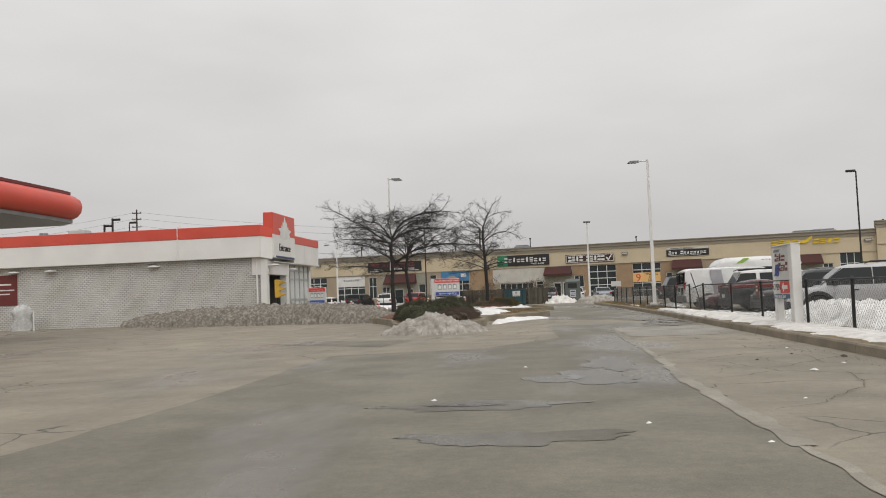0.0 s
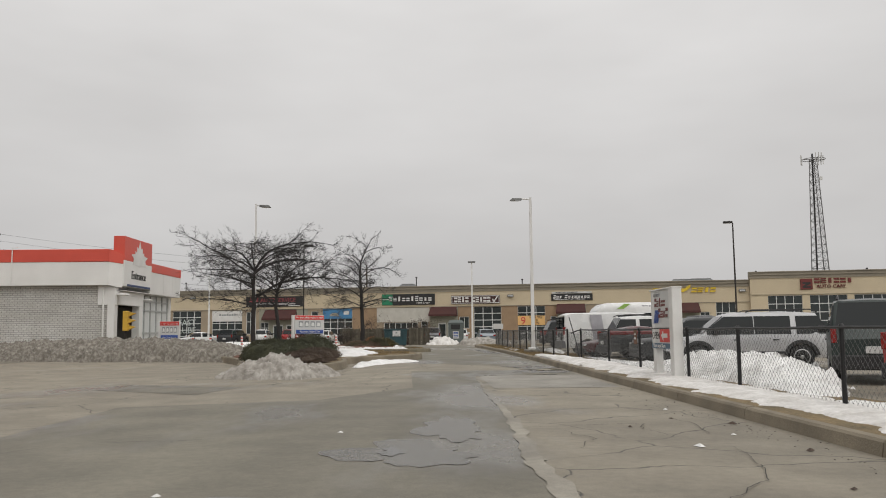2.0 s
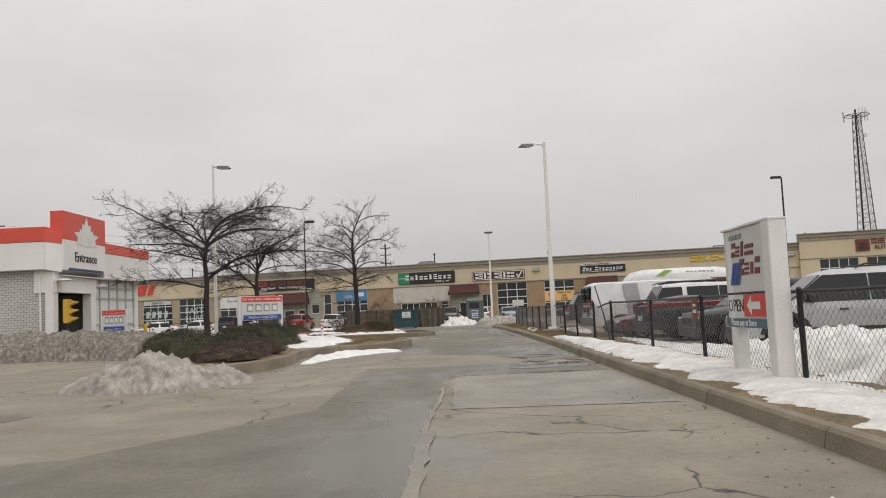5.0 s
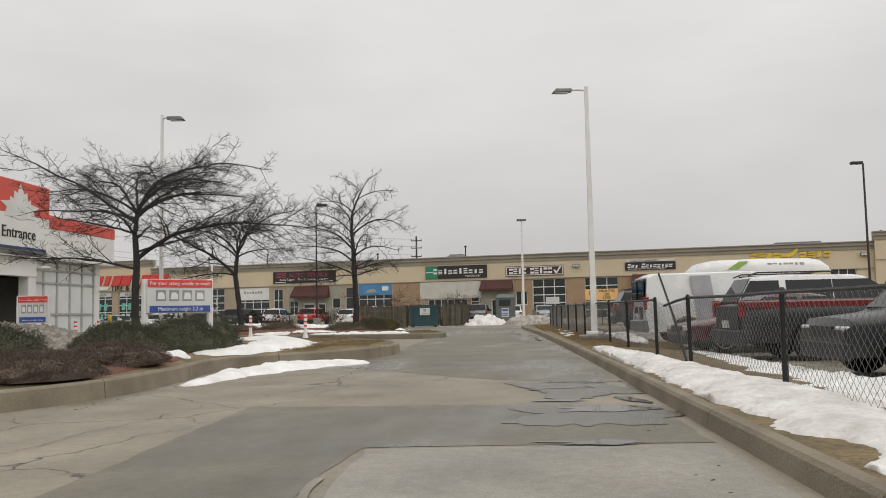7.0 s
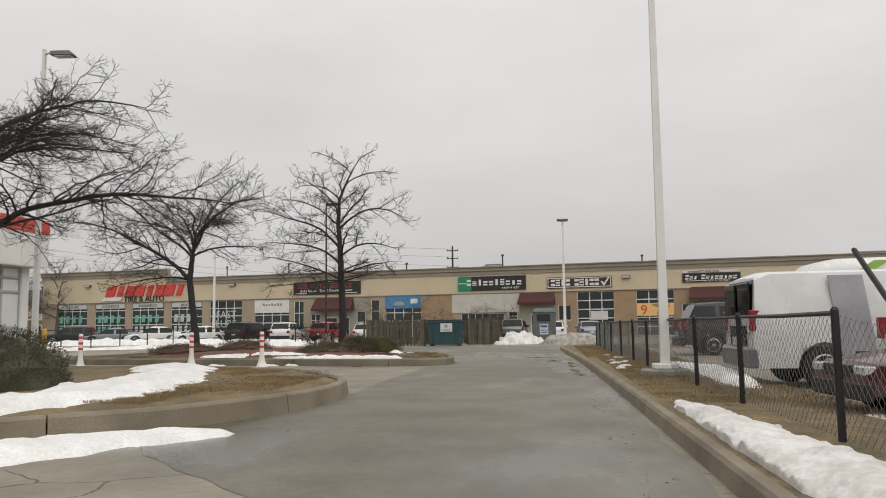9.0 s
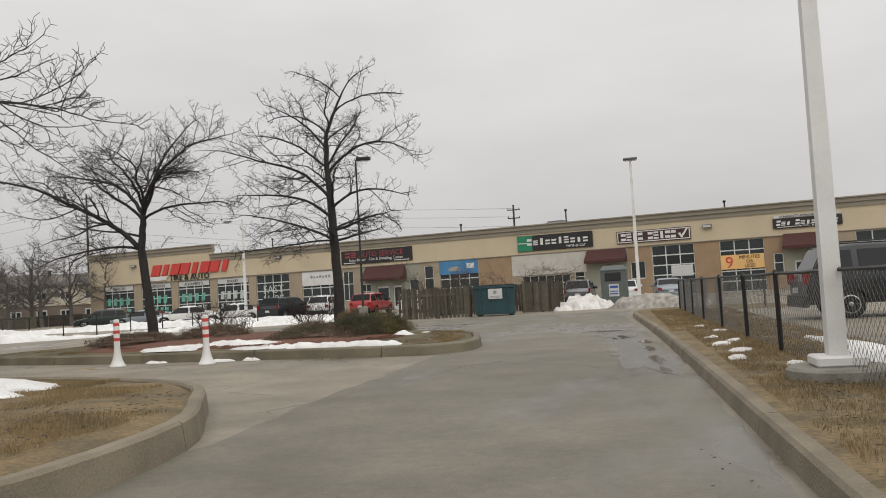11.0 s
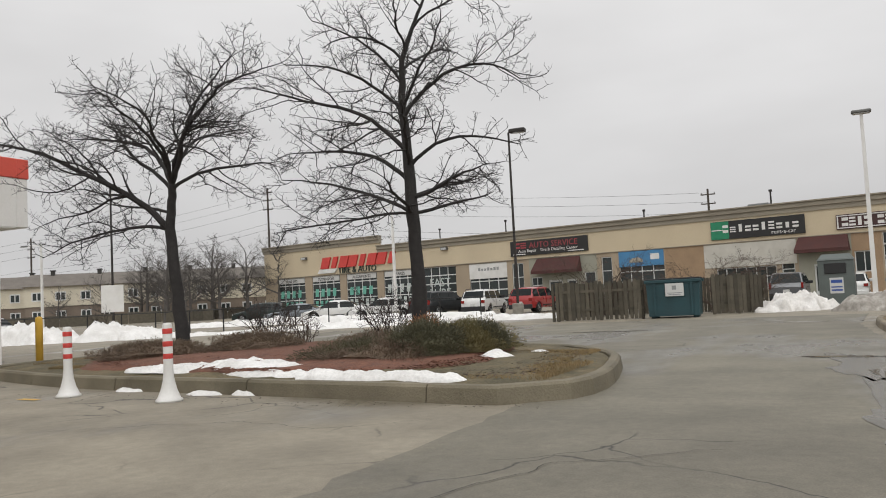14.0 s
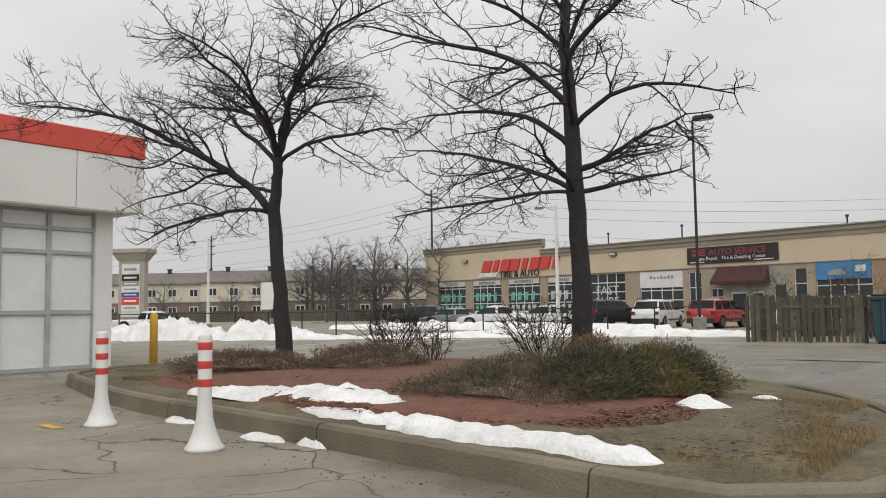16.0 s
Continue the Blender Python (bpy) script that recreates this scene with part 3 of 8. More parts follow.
structure("road", sheet(jagged([(4.72, 26.6), (7.5, 26.4), (7.55, 31.6), (4.70, 31.55)], seed=6), 0.006), ASPHALT_PALE, "pale cracked asphalt patch in the lane", "asphalt")
structure("road", sheet(jagged([(-4.6, 27.6), (-1.5, 25.6), (-1.1, 27.8), (-4.2, 29.3)], seed=5), 0.005), ASPHALT_NEW, "small dark asphalt patch in the forecourt", "asphalt")
structure("road", sheet(jagged([(1.6, 42.9), (2.6, 41.4), (3.72, 40.2), (5.2, 38.5), (6.0, 37.85), (7.6, 37.4), (7.5, 52.0), (7.2, 62.0), (6.6, 73.5), (7.0, 80.0), (-14.0, 80.0), (-14.0, 70.0), (-6.0, 69.0), (1.2, 65.0), (2.4, 62.0), (2.85, 58.3), (2.87, 54.4), (2.8, 51.2), (2.95, 48.6), (2.6, 45.4)], seed=8, amount=0.12), 0.004), ASPHALT_NEW, "smooth damp darker asphalt of the exit lane", "asphalt")
for k, (xa, ya, xb, yb, wd) in enumerate([(4.40, 9.5, 4.40, 12.0, 0.05), (4.40, 12.0, 4.33, 16.6, 0.10), (4.33, 16.6, 4.50, 20.4, 0.09), (4.50, 20.4, 4.48, 25.0, 0.06), (4.48, 25.0, 4.57, 30.4, 0.03)]):
    structure("road_seam", sheet(jagged([(xa - wd, ya), (xa + wd, ya), (xb + wd, yb), (xb - wd, yb)], 0.11, 0.07, 20 + k), 0.010), SALT_SEAM, "pale salt-stained seam between asphalt lays", "asphalt")


for k, (cx, cy, rx, ry, tn) in enumerate([(6.75, 36.4, 0.75, 1.3, 0.1), (6.7, 33.6, 0.8, 0.9, 0.0), (6.75, 56.6, 0.5, 3.4, 0.06), (6.4, 62.2, 0.5, 1.9, 0.1), (1.7, 14.6, 0.95, 0.3, 0.0), (3.1, 17.2, 0.7, 0.8, 0.2), (2.2, 12.6, 0.9, 0.35, 0.0), (3.6, 19.4, 0.4, 1.2, 0.0)]):
    structure("damp_patch", sheet(ragged(cx, cy, rx, ry, 30 + k, tn, 120, 0.7), 0.0085), ASPHALT_DAMP, "dark damp stain on the asphalt", "asphalt")
for cx, cy, rx, ry, sd, tn in [(6.65, 36.5, 0.42, 0.16, 1, 0.1), (6.95, 37.3, 0.36, 0.10, 2, -0.15), (6.85, 34.0, 0.55, 0.22, 3, 0.02), (6.6, 31.75, 0.4, 0.10, 13, 0.0), (6.5, 34.85, 0.3, 0.10, 14, 0.0), (7.36, 34.95, 0.11, 0.36, 15, 0.3), (7.02, 59.3, 0.09, 0.6, 4, 0.05), (7.05, 57.4, 0.08, 0.45, 16, 0.1),
                               (7.1, 55.2, 0.10, 0.6, 5, 0.05), (7.14, 53.6, 0.07, 0.35, 17, 0.1), (6.2, 63.7, 0.6, 0.12, 6, -0.1), (6.55, 61.2, 0.09, 0.7, 7, 0.1), (1.65, 14.6, 0.5, 0.08, 8, 0.0), (2.9, 17.3, 0.14, 0.3, 9, 0.1), (-5.0, 71.0, 1.2, 0.12, 10, 0.0), (0.2, 73.0, 1.0, 0.1, 11, 0.0), (5.2, 75.5, 0.9, 0.12, 12, -0.05)]:
    structure("puddle", sheet(ragged(cx, cy, rx, ry, sd, tn, 120, 0.8), 0.0125), WATER, "shallow puddle of clear meltwater on the asphalt", "puddle")


def crack(pts, width, seed):
    """An open crack that wanders along points, tapering at its ends."""
    line = []
    for (xa, ya), (xb, yb) in zip(pts, pts[1:]):
        m = max(2, round(math.dist((xa, ya), (xb, yb)) / 0.09))
        for k in range(m):
            x, y = xa + (xb - xa) * k / m, ya + (yb - ya) * k / m
            q = Vector((x * 1.9, y * 1.9, seed))
            line.append((x + 0.13 * noise.noise(q) + 0.05 * noise.noise(q * 4.3), y + 0.13 * noise.noise(q + Vector((7, 3, 1))) + 0.05 * noise.noise(q * 4.1)))
    n, left, right = len(line), [], []
    for i, (x, y) in enumerate(line):
        a, b = line[max(0, i - 1)], line[min(n - 1, i + 1)]
        d = Vector((b[0] - a[0], b[1] - a[1])).normalized()
        w = width * (0.35 + 0.65 * math.sin(math.pi * (i + 0.5) / n)) * (0.6 + 0.8 * abs(noise.noise(Vector((i * 0.7, seed, 0)))))
        left.append((x - d.y * w, y + d.x * w)), right.append((x + d.y * w, y - d.x * w))
    g = Geo().add([(x, y, 0.013) for x, y in left + right], [(i, i + 1, n + i + 1, n + i) for i in range(n - 1)])
    structure("road_crack", g, CRACK_DIRT, "dark crack in the worn asphalt", "crack")


for k, pts in enumerate([[(1.8, 28.0), (1.9, 29.6), (1.7, 31.8), (1.95, 33.5), (2.3, 36.0)], [(0.9, 28.6), (1.3, 30.2), (1.1, 31.2)], [(1.2, 36.5), (2.0, 37.6), (2.6, 38.6)], [(2.4, 35.2), (3.0, 36.9), (3.1, 38.6)], [(3.6, 35.3), (4.6, 36.2), (5.6, 35.9)], [(4.6, 19.3), (5.05, 19.3), (5.6, 19.5), (6.1, 19.45), (6.0, 18.9), (6.15, 18.3)],
                         [(6.7, 20.0), (6.75, 19.2), (6.7, 18.2)], [(7.2, 21.1), (7.15, 20.3), (7.3, 19.4)], [(4.4, 13.8), (4.65, 13.75), (5.3, 14.25), (6.2, 15.6), (6.6, 17.4)], [(5.6, 14.6), (6.6, 14.3), (7.3, 14.9)], [(5.0, 28.5), (5.45, 28.3), (6.1, 27.7), (6.9, 27.8), (7.5, 28.0)], [(4.5, 25.5), (5.3, 25.5), (5.9, 25.4)],
                         [(4.9, 17.3), (5.2, 18.1), (5.0, 19.0)], [(-5.4, 20.0), (-3.6, 21.2), (-2.2, 21.6)], [(-7.5, 27.0), (-5.0, 26.5), (-3.2, 27.6)], [(3.4, 53.0), (4.2, 55.2), (5.4, 56.0)], [(-2.0, 55.5), (0.2, 56.6), (1.4, 56.2), (2.4, 57.0)], [(-0.6, 37.0), (0.9, 36.9), (1.4, 38.5)], [(0.3, 30.2), (1.0, 29.0), (2.4, 28.2)]]):
    crack(pts, 0.0065, k + 3)

right_line = smooth_line([(7.75, -6.0), (7.72, 8.0), (7.68, 20.0), (7.68, 32.0), (7.66, 42.0), (7.52, 53.0), (7.3, 62.0), (7.0, 70.0), (6.95, 73.5), (7.25, 75.2), (8.2, 76.1), (11.5, 76.6)], 0.5)
kerb("kerb", right_line, 0.17, "stained concrete kerb along the exit lane", side=-1)
g = Geo()
for x, y in right_line:
    k = min(1.0, max(0.0, (76.5 - y) / 3.0))
    for o, z in ((0.17, 0.145), (0.9, 0.15), (1.7, 0.13), (3.2, 0.02), (3.6, -0.05)):
        g.v.append((x + o * (1 if y < 74 else 0.6 + 0.4 * k), y - (0.25 if y > 75 else 0) - (1 - k) * o * 0.45, z + 0.02 * noise.noise(Vector((x + o, y * 0.8, 1)))))
for i in range(len(right_line) - 1):
    for j in range(4):
        g.f.append((i * 5 + j, i * 5 + j + 1, i * 5 + j + 6, i * 5 + j + 5))
structure("ground", g, TURF, "strip of brown winter turf behind the kerb", "grass", True)

ISLAND_A = smooth_line([(-1.6, 33.6), (-0.6, 33.9), (0.05, 35.0), (0.35, 36.5), (0.35, 38.5), (0.15, 40.0), (0.25, 41.3), (1.0, 42.3), (1.8, 43.0), (2.6, 44.6), (3.0, 46.3), (2.85, 48.3), (2.2, 49.8), (1.1, 51.6), (-1.2, 53.0), (-3.8, 53.7), (-7.0, 54.0), (-8.2, 53.0), (-8.2, 50.0), (-6.0, 45.0), (-4.1, 40.5), (-3.3, 37.0), (-2.7, 34.6)], 0.6, True)
ISLAND_B = smooth_line([(-10.8, 61.2), (-9, 60.4), (-5.8, 59.4), (-1.5, 58.7), (1.0, 58.3), (2.6, 58.05), (3.3, 58.6), (3.45, 59.7), (3.15, 61.6), (2.75, 63.0), (1.7, 64.6), (0.2, 65.6), (-2, 66.6), (-5.5, 67.6), (-8.5, 67.0), (-10.8, 64.5), (-11.4, 62.4)], 0.6, True)
kerb("kerb", ISLAND_A, 0.27, "concrete kerb round the planted island beside the shop", closed=True)
kerb("kerb", ISLAND_B, 0.22, "darker olive concrete kerb round the island with two trees", closed=True, mt=CONCRETE_OLIVE)


def inset(line, d):
    out = []
    for i, (x, y) in enumerate(line):
        a, b = line[i - 1], line[(i + 1) % len(line)]
        t = Vector((b[0] - a[0], b[1] - a[1])).normalized()
        out.append((x - t.y * d, y + t.x * d))
    return out


structure("ground", bed(inset(ISLAND_A, 0.17), 0.10, (-2.0, 46.0), 0.23), TURF, "brown winter turf on a kerbed island", "grass", True)
structure("ground", bed(inset(ISLAND_B, 0.17), 0.16, (-3.5, 62.5), 0.18), TURF_GREEN, "thin damp turf on a kerbed island", "grass", True)
structure("ground", bed(smooth_line([(-6.5, 60.2), (-3.5, 59.6), (-0.6, 59.1), (0.6, 59.25), (1.25, 60.0), (1.45, 61.0), (1.2, 62.2), (0.8, 63.6), (-0.6, 65.0), (-4, 66.3), (-7.6, 66.0), (-8.6, 63.5), (-8, 61.5)], 0.5, True), 0.16, (-3.5, 62.8), 0.262), MULCH, "reddish bark mulch bed under trees and shrubs", "mulch", True)
structure("ground", bed(smooth_line([(-0.9, 35.0), (-0.1, 36.6), (-0.1, 38.6), (-0.3, 40.2), (-1.0, 42.6), (-2.2, 46.0), (-4.6, 49.5), (-6.8, 50.0), (-6.2, 46.8), (-4.0, 41.0), (-2.6, 36.0)], 0.5, True), 0.18, (-2.4, 42.0), 0.285), MULCH, "reddish bark mulch bed under clipped shrubs", "mulch", True)

# ------------------------------------------------------------------ chain link fence
POSTS = [13.6, 16.7, 19.9, 23.7, 26.6, 30.6, 34.3, 38.7, 41.5, 45.0, 48.0, 51.1, 54.2, 57.2, 60.7, 64.8, 68.2, 71.4, 74.3]


def fence_x(y):
    return 8.95 + 0.12 * math.sin(y * 0.08) - max(0.0, (y - 45) * 0.006)


fence = thing("chain_link_fence", "black chain link fence with bent rails and grey mesh", "fence")
for y in POSTS:
    x, lean = fence_x(y), random.uniform(-0.02, 0.02)
    part("post", Geo().tube([(x, y, 0.0), (x + lean, y + lean, 1.28)], 0.036, 8).tube([(x + lean, y + lean, 1.28), (x + lean, y + lean, 1.31)], [0.042, 0.02], 8), FENCE_METAL, fence)
for a, b in zip(POSTS, POSTS[1:]):
    pa, pb = (fence_x(a) - 0.01, a, 1.255), (fence_x(b) - 0.01, b, 1.255)
    if a == 38.7:  # the broken rail hangs free of the next post
        part("top_rail", Geo().tube([pa, (pa[0], a + 0.8, 1.22), (pa[0] - 0.1, a + 1.5, 1.13)], 0.024, 6), FENCE_METAL, fence, "broken end of the top rail")
    else:
        part("top_rail", Geo().tube([pa, ((pa[0] + pb[0]) / 2, (a + b) / 2, 1.245), pb], 0.024, 6), FENCE_METAL, fence)
    g, cell = Geo(), 0.062
    n, rows = max(2, round((b - a) / cell)), 18
    sag = 0.10 if a == 38.7 else 0.0
    for k in range(n):
        y0, pts = a + (k + 0.5) * (b - a) / n, []
        droop = sag * math.sin(math.pi * (k + 0.5) / n)
        for r in range(rows + 1):
            yy = y0 + (cell * 0.52 if (r + k) % 2 else -cell * 0.52)
            z = 0.16 + r * (1.08 - droop) / rows
            pts.append((fence_x(yy) + 0.02 + 0.006 * ((r + k) % 2) + 0.03 * noise.noise(Vector((yy * 0.7, z, 2))), yy, z))
        g.tube(pts, 0.0028, 3, False)
    part("mesh_panel", g, WIRE, fence, "woven wire mesh")
part("leaning_rail", Geo().tube([(8.90, 40.9, 1.76), (8.92, 39.8, 0.95), (8.90, 38.8, 0.2)], 0.022, 6), FENCE_METAL, fence, "loose black rail leaning across the mesh")
gate_end = fence_x(74.3)
for i in range(4):
    part("post", Geo().tube([(gate_end + 1.6 * (i + 1), 75.0, 0.0), (gate_end + 1.6 * (i + 1), 75.0, 1.3)], 0.036, 8), FENCE_METAL, fence)
part("top_rail", Geo().tube([(gate_end, 74.3, 1.255), (gate_end + 1.6, 75.0, 1.255), (gate_end + 6.4, 75.0, 1.255)], 0.024, 6), FENCE_METAL, fence)


# ------------------------------------------------------------------ the row of workshops
PLAZA = thing("workshop_plaza", "long tan stucco row of car workshops with grey cornice", "building", (0, 120, 0), -11.0)
SA, SB, SC, SD, SE = -59.3, -40.2, 45.1, 78.0, 18.0


def wall_strip(s0, s1, z0, z1, openings, y0, y1):
    """A wall between s0 and s1, in one piece, with openings (a, b, bottom, top) cut through."""
    xs = sorted({s0, s1, *[v for o in openings for v in o[:2]]})
    zs = sorted({z0, z1, *[min(max(v, z0), z1) for o in openings for v in o[2:]]})
    g, index = Geo(), {}

    def vert(i, j, k):
        if (i, j, k) not in index:
            index[i, j, k] = len(g.v)
            g.v.append((xs[i], (y0, y1)[k], zs[j]))
        return index[i, j, k]

    def solid(i, j):
        if not (0 <= i < len(xs) - 1 and 0 <= j < len(zs) - 1):
            return False
        x, z = (xs[i] + xs[i + 1]) / 2, (zs[j] + zs[j + 1]) / 2
        return not any(o[0] < x < o[1] and o[2] < z < o[3] for o in openings)

    for i in range(len(xs) - 1):
        for j in range(len(zs) - 1):
            if not solid(i, j):
                continue
            g.f.append((vert(i, j, 0), vert(i + 1, j, 0), vert(i + 1, j + 1, 0), vert(i, j + 1, 0)))
            g.f.append((vert(i, j, 1), vert(i, j + 1, 1), vert(i + 1, j + 1, 1), vert(i + 1, j, 1)))
            for di, dj, p, q in ((-1, 0, (i, j), (i, j + 1)), (1, 0, (i + 1, j), (i + 1, j + 1)), (0, -1, (i, j), (i + 1, j)), (0, 1, (i, j + 1), (i + 1, j + 1))):
                if not solid(i + di, j + dj):
                    g.f.append((vert(*p, 0), vert(*q, 0), vert(*q, 1), vert(*p, 1)))
    return g


BAYS = [(-57.0, -52.2), (-51.0, -46.4), (-45.4, -40.7), (-39.7, -35.25), (-34.2, -29.8), (-28.1, -23.55), (-11.6, -7.4), (9.6, 13.3), (15.5, 19.15), (26.3, 30.0), (47.2, 51.3), (52.2, 56.6), (57.4, 61.7), (62.6, 66.9), (68.0, 72.2)]
WINDOWS = [(-22.95, -21.66, 1.1, 4.25), (-20.8, -19.6, 0.95, 2.75), (-15.1, -14.0, 1.7, 2.95), (-13.35, -12.3, 1.3, 4.2), (7.6, 8.95, 1.6, 3.2), (19.85, 20.65, 1.2, 3.1), (31.0, 32.4, 1.2, 3.4), (38.95, 40.15, 1.5, 3.4), (40.9, 43.4, 1.5, 4.65), (-2.9, 1.9, 0.6, 2.5), (2.3, 3.3, 1.0, 3.0)]
DOORS = [(-18.95, -17.45), (-17.0, -15.95), (4.7, 5.8), (6.0, 6.9), (21.5, 22.65), (36.6, 38.2)]


def bay_top(a):
    return 5.3 if a > 46 else 4.5


def holes(s0, s1):
    out = [(a, b, 0.0, bay_top(a)) for a, b in BAYS if s0 <= a < s1]
    out += [w for w in WINDOWS if s0 <= w[0] < s1]
    out += [(a, b, 0.0, 2.4) for a, b in DOORS if s0 <= a < s1]
    return out


for s0, s1, y0, y1, z0, z1 in ((SA, SB, -0.06, 0.34, 4.62, 8.0), (SB, SC, -0.06, 0.34, 4.62, 6.9), (SC, SD, -0.56, 0.3, 5.45, 7.6)):
    part("upper_wall", Geo().box(s0, s1, y0, y1, z0, z1), STUCCO, PLAZA)
for s0, s1, mt, y0 in [(SA, -23.0, STUCCO_DARK, 0), (-23.0, -21.0, STUCCO_DARK, 0), (-21.0, -13.8, GREY_STUCCO, 0), (-13.8, -7.3, STUCCO_DARK, 0), (-7.3, -3.9, RUST_BLOCK, 0), (-3.9, 3.6, STUCCO_DARK, 0), (3.6, 7.45, GREY_STUCCO, 0), (7.45, 9.5, RUST_BLOCK, 0), (9.5, 13.35, STUCCO_DARK, 0), (13.35, 20.7, RUST_BLOCK, 0), (20.7, 24.5, GREY_STUCCO, 0), (24.5, 36.0, STUCCO_DARK, 0), (36.0, 38.9, GREY_STUCCO, 0), (38.9, SC, STUCCO, 0)]:
    part("lower_wall", wall_strip(s0, s1, 0, 4.56, holes(s0, s1), y0, 0.34), mt, PLAZA)
part("lower_wall", wall_strip(SC, SD, 0, 5.41, holes(SC, SD), -0.5, 0.3), STUCCO, PLAZA)
part("band", Geo().box(SA, SC, -0.10, 0.0, 4.56, 4.62), CORNICE, PLAZA, "narrow grey string course")
part("band", Geo().box(SC, SD, -0.60, -0.5, 5.41, 5.45), CORNICE, PLAZA, "narrow grey string course")
for s0, s1, zt, yo in [(SA, SB, 8.55, 0), (SB, SC, 7.42, 0), (SC, SD, 8.35, -0.5)]:
    steps = [(0.3, -0.85), (-0.16, -0.85), (-0.16, -0.5), (-0.30, -0.46), (-0.30, -0.14), (-0.44, -0.10), (-0.44, 0.0), (0.3, 0.0)]
    k = len(steps)
    g = Geo().add([(s0 - 0.15, yo + y, zt + z) for y, z in steps] + [(s1 + 0.15, yo + y, zt + z) for y, z in steps], [tuple(range(k)), tuple(range(k, 2 * k))[::-1]] + [(i, (i + 1) % k, k + (i + 1) % k, k + i) for i in range(k)])
    part("cornice", g, CORNICE, PLAZA, "stepped grey-brown cornice")
for bx in ((SA, SA + 0.3, 0.34, SE, 0, 8.4), (SD - 0.3, SD, 0.3, SE, 0, 8.2), (SA, SD, SE, SE + 0.3, 0, 7.2)):
    part("side_wall", Geo().box(*bx), STUCCO, PLAZA)
part("roof", Geo().box(SA + 0.3, SD - 0.3, 0.34, SE, 6.3, 6.5), ROOF_DARK, PLAZA)
part("floor", Geo().box(SA + 0.3, SD - 0.3, 0.34, SE, 0.0, 0.03), CONCRETE_BASE, PLAZA)
# added, unseen sheet whose dark colour stands for the dim rooms
part("inner_wall", Geo().box(SA + 0.3, SD - 0.3, 3.0, 3.15, 0.03, 6.3), DARK_VOID, PLAZA, "dark sheet added for the dim interior behind the glass")


def bay_door(a, b, top, y, columns=4, rows=5):
    """A glazed sectional door."""
    d = thing("garage_door", "glazed sectional workshop door with pale metal rails", "garage door", group="workshop doors")
    d.matrix_basis = PLAZA.matrix_basis @ pose(a, y, 0)
    w, h, fr = b - a, top, Geo()
    for i in range(columns + 1):
        x = i * w / columns
        fr.box(max(0, x - 0.045), min(w, x + 0.045), 0, 0.05, 0, h)
    for j in range(rows + 1):
        z = j * h / rows
        fr.box(0, w, -0.012, 0.055, max(0, z - 0.05), min(h, z + 0.05))
    part("frame", fr, DOOR_FRAME, d)
    for i in range(columns):
        for j in range(rows):
            x0, z0 = i * w / columns, j * h / rows
            part("pane", Geo().box(x0 + 0.045, x0 + w / columns - 0.045, 0.02, 0.03, z0 + 0.05, z0 + h / rows - 0.05), PANE, d)
    return d


for a, b in BAYS:
    bay_door(a, b, bay_top(a), 0.12 if a < 46 else -0.38, 3 if b - a < 4 else 4)
for a, b, lo, hi in WINDOWS:
    wd = thing("window_1", "shop window with pale frame in the workshop wall", "window", kind="structure")
    wd.matrix_basis = PLAZA.matrix_basis @ pose(a, 0.1, lo)
    w, h = b - a, hi - lo
    fr = Geo().box(0, w, 0, 0.08, 0, 0.08).box(0, w, 0, 0.08, h - 0.08, h).box(0, 0.08, 0, 0.08, 0.08, h - 0.08).box(w - 0.08, w, 0, 0.08, 0.08, h - 0.08)
    if h > 1.6:
        fr.box(0.08, w - 0.08, 0, 0.07, 0.55 * h, 0.55 * h + 0.07)
    if w > 1.1:
        n = max(2, round(w / 0.85))
        for i in range(1, n):
            fr.box(i * w / n - 0.035, i * w / n + 0.035, 0, 0.06, 0.08, h - 0.08)
    part("window_frame", fr, DOOR_FRAME, wd)
    part("pane", Geo().box(0.08, w - 0.08, 0.03, 0.04, 0.08, h - 0.08), PANE, wd)
for a, b in DOORS:
    dr = thing("door_1", "glass shop door with pale metal frame", "door", kind="structure")
    dr.matrix_basis = PLAZA.matrix_basis @ pose(a, 0.12, 0)
    w = b - a
    part("door_frame", Geo().box(0, 0.12, 0, 0.1, 0, 2.4).box(w - 0.12, w, 0, 0.1, 0, 2.4).box(0.12, w - 0.12, 0, 0.1, 2.22, 2.4).box(0.12, w - 0.12, 0.02, 0.08, 0.0, 0.3), DOOR_FRAME, dr)
    part("pane", Geo().box(0.12, w - 0.12, 0.04, 0.05, 0.3, 2.22), PANE, dr)
    part("door_handle", Geo().box(w - 0.22, w - 0.18, -0.05, -0.02, 0.9, 1.3, 0.008).box(w - 0.215, w - 0.185, -0.02, 0.0, 0.95, 0.99).box(w - 0.215, w - 0.185, -0.02, 0.0, 1.2, 1.24), GREY_FRAME, dr)
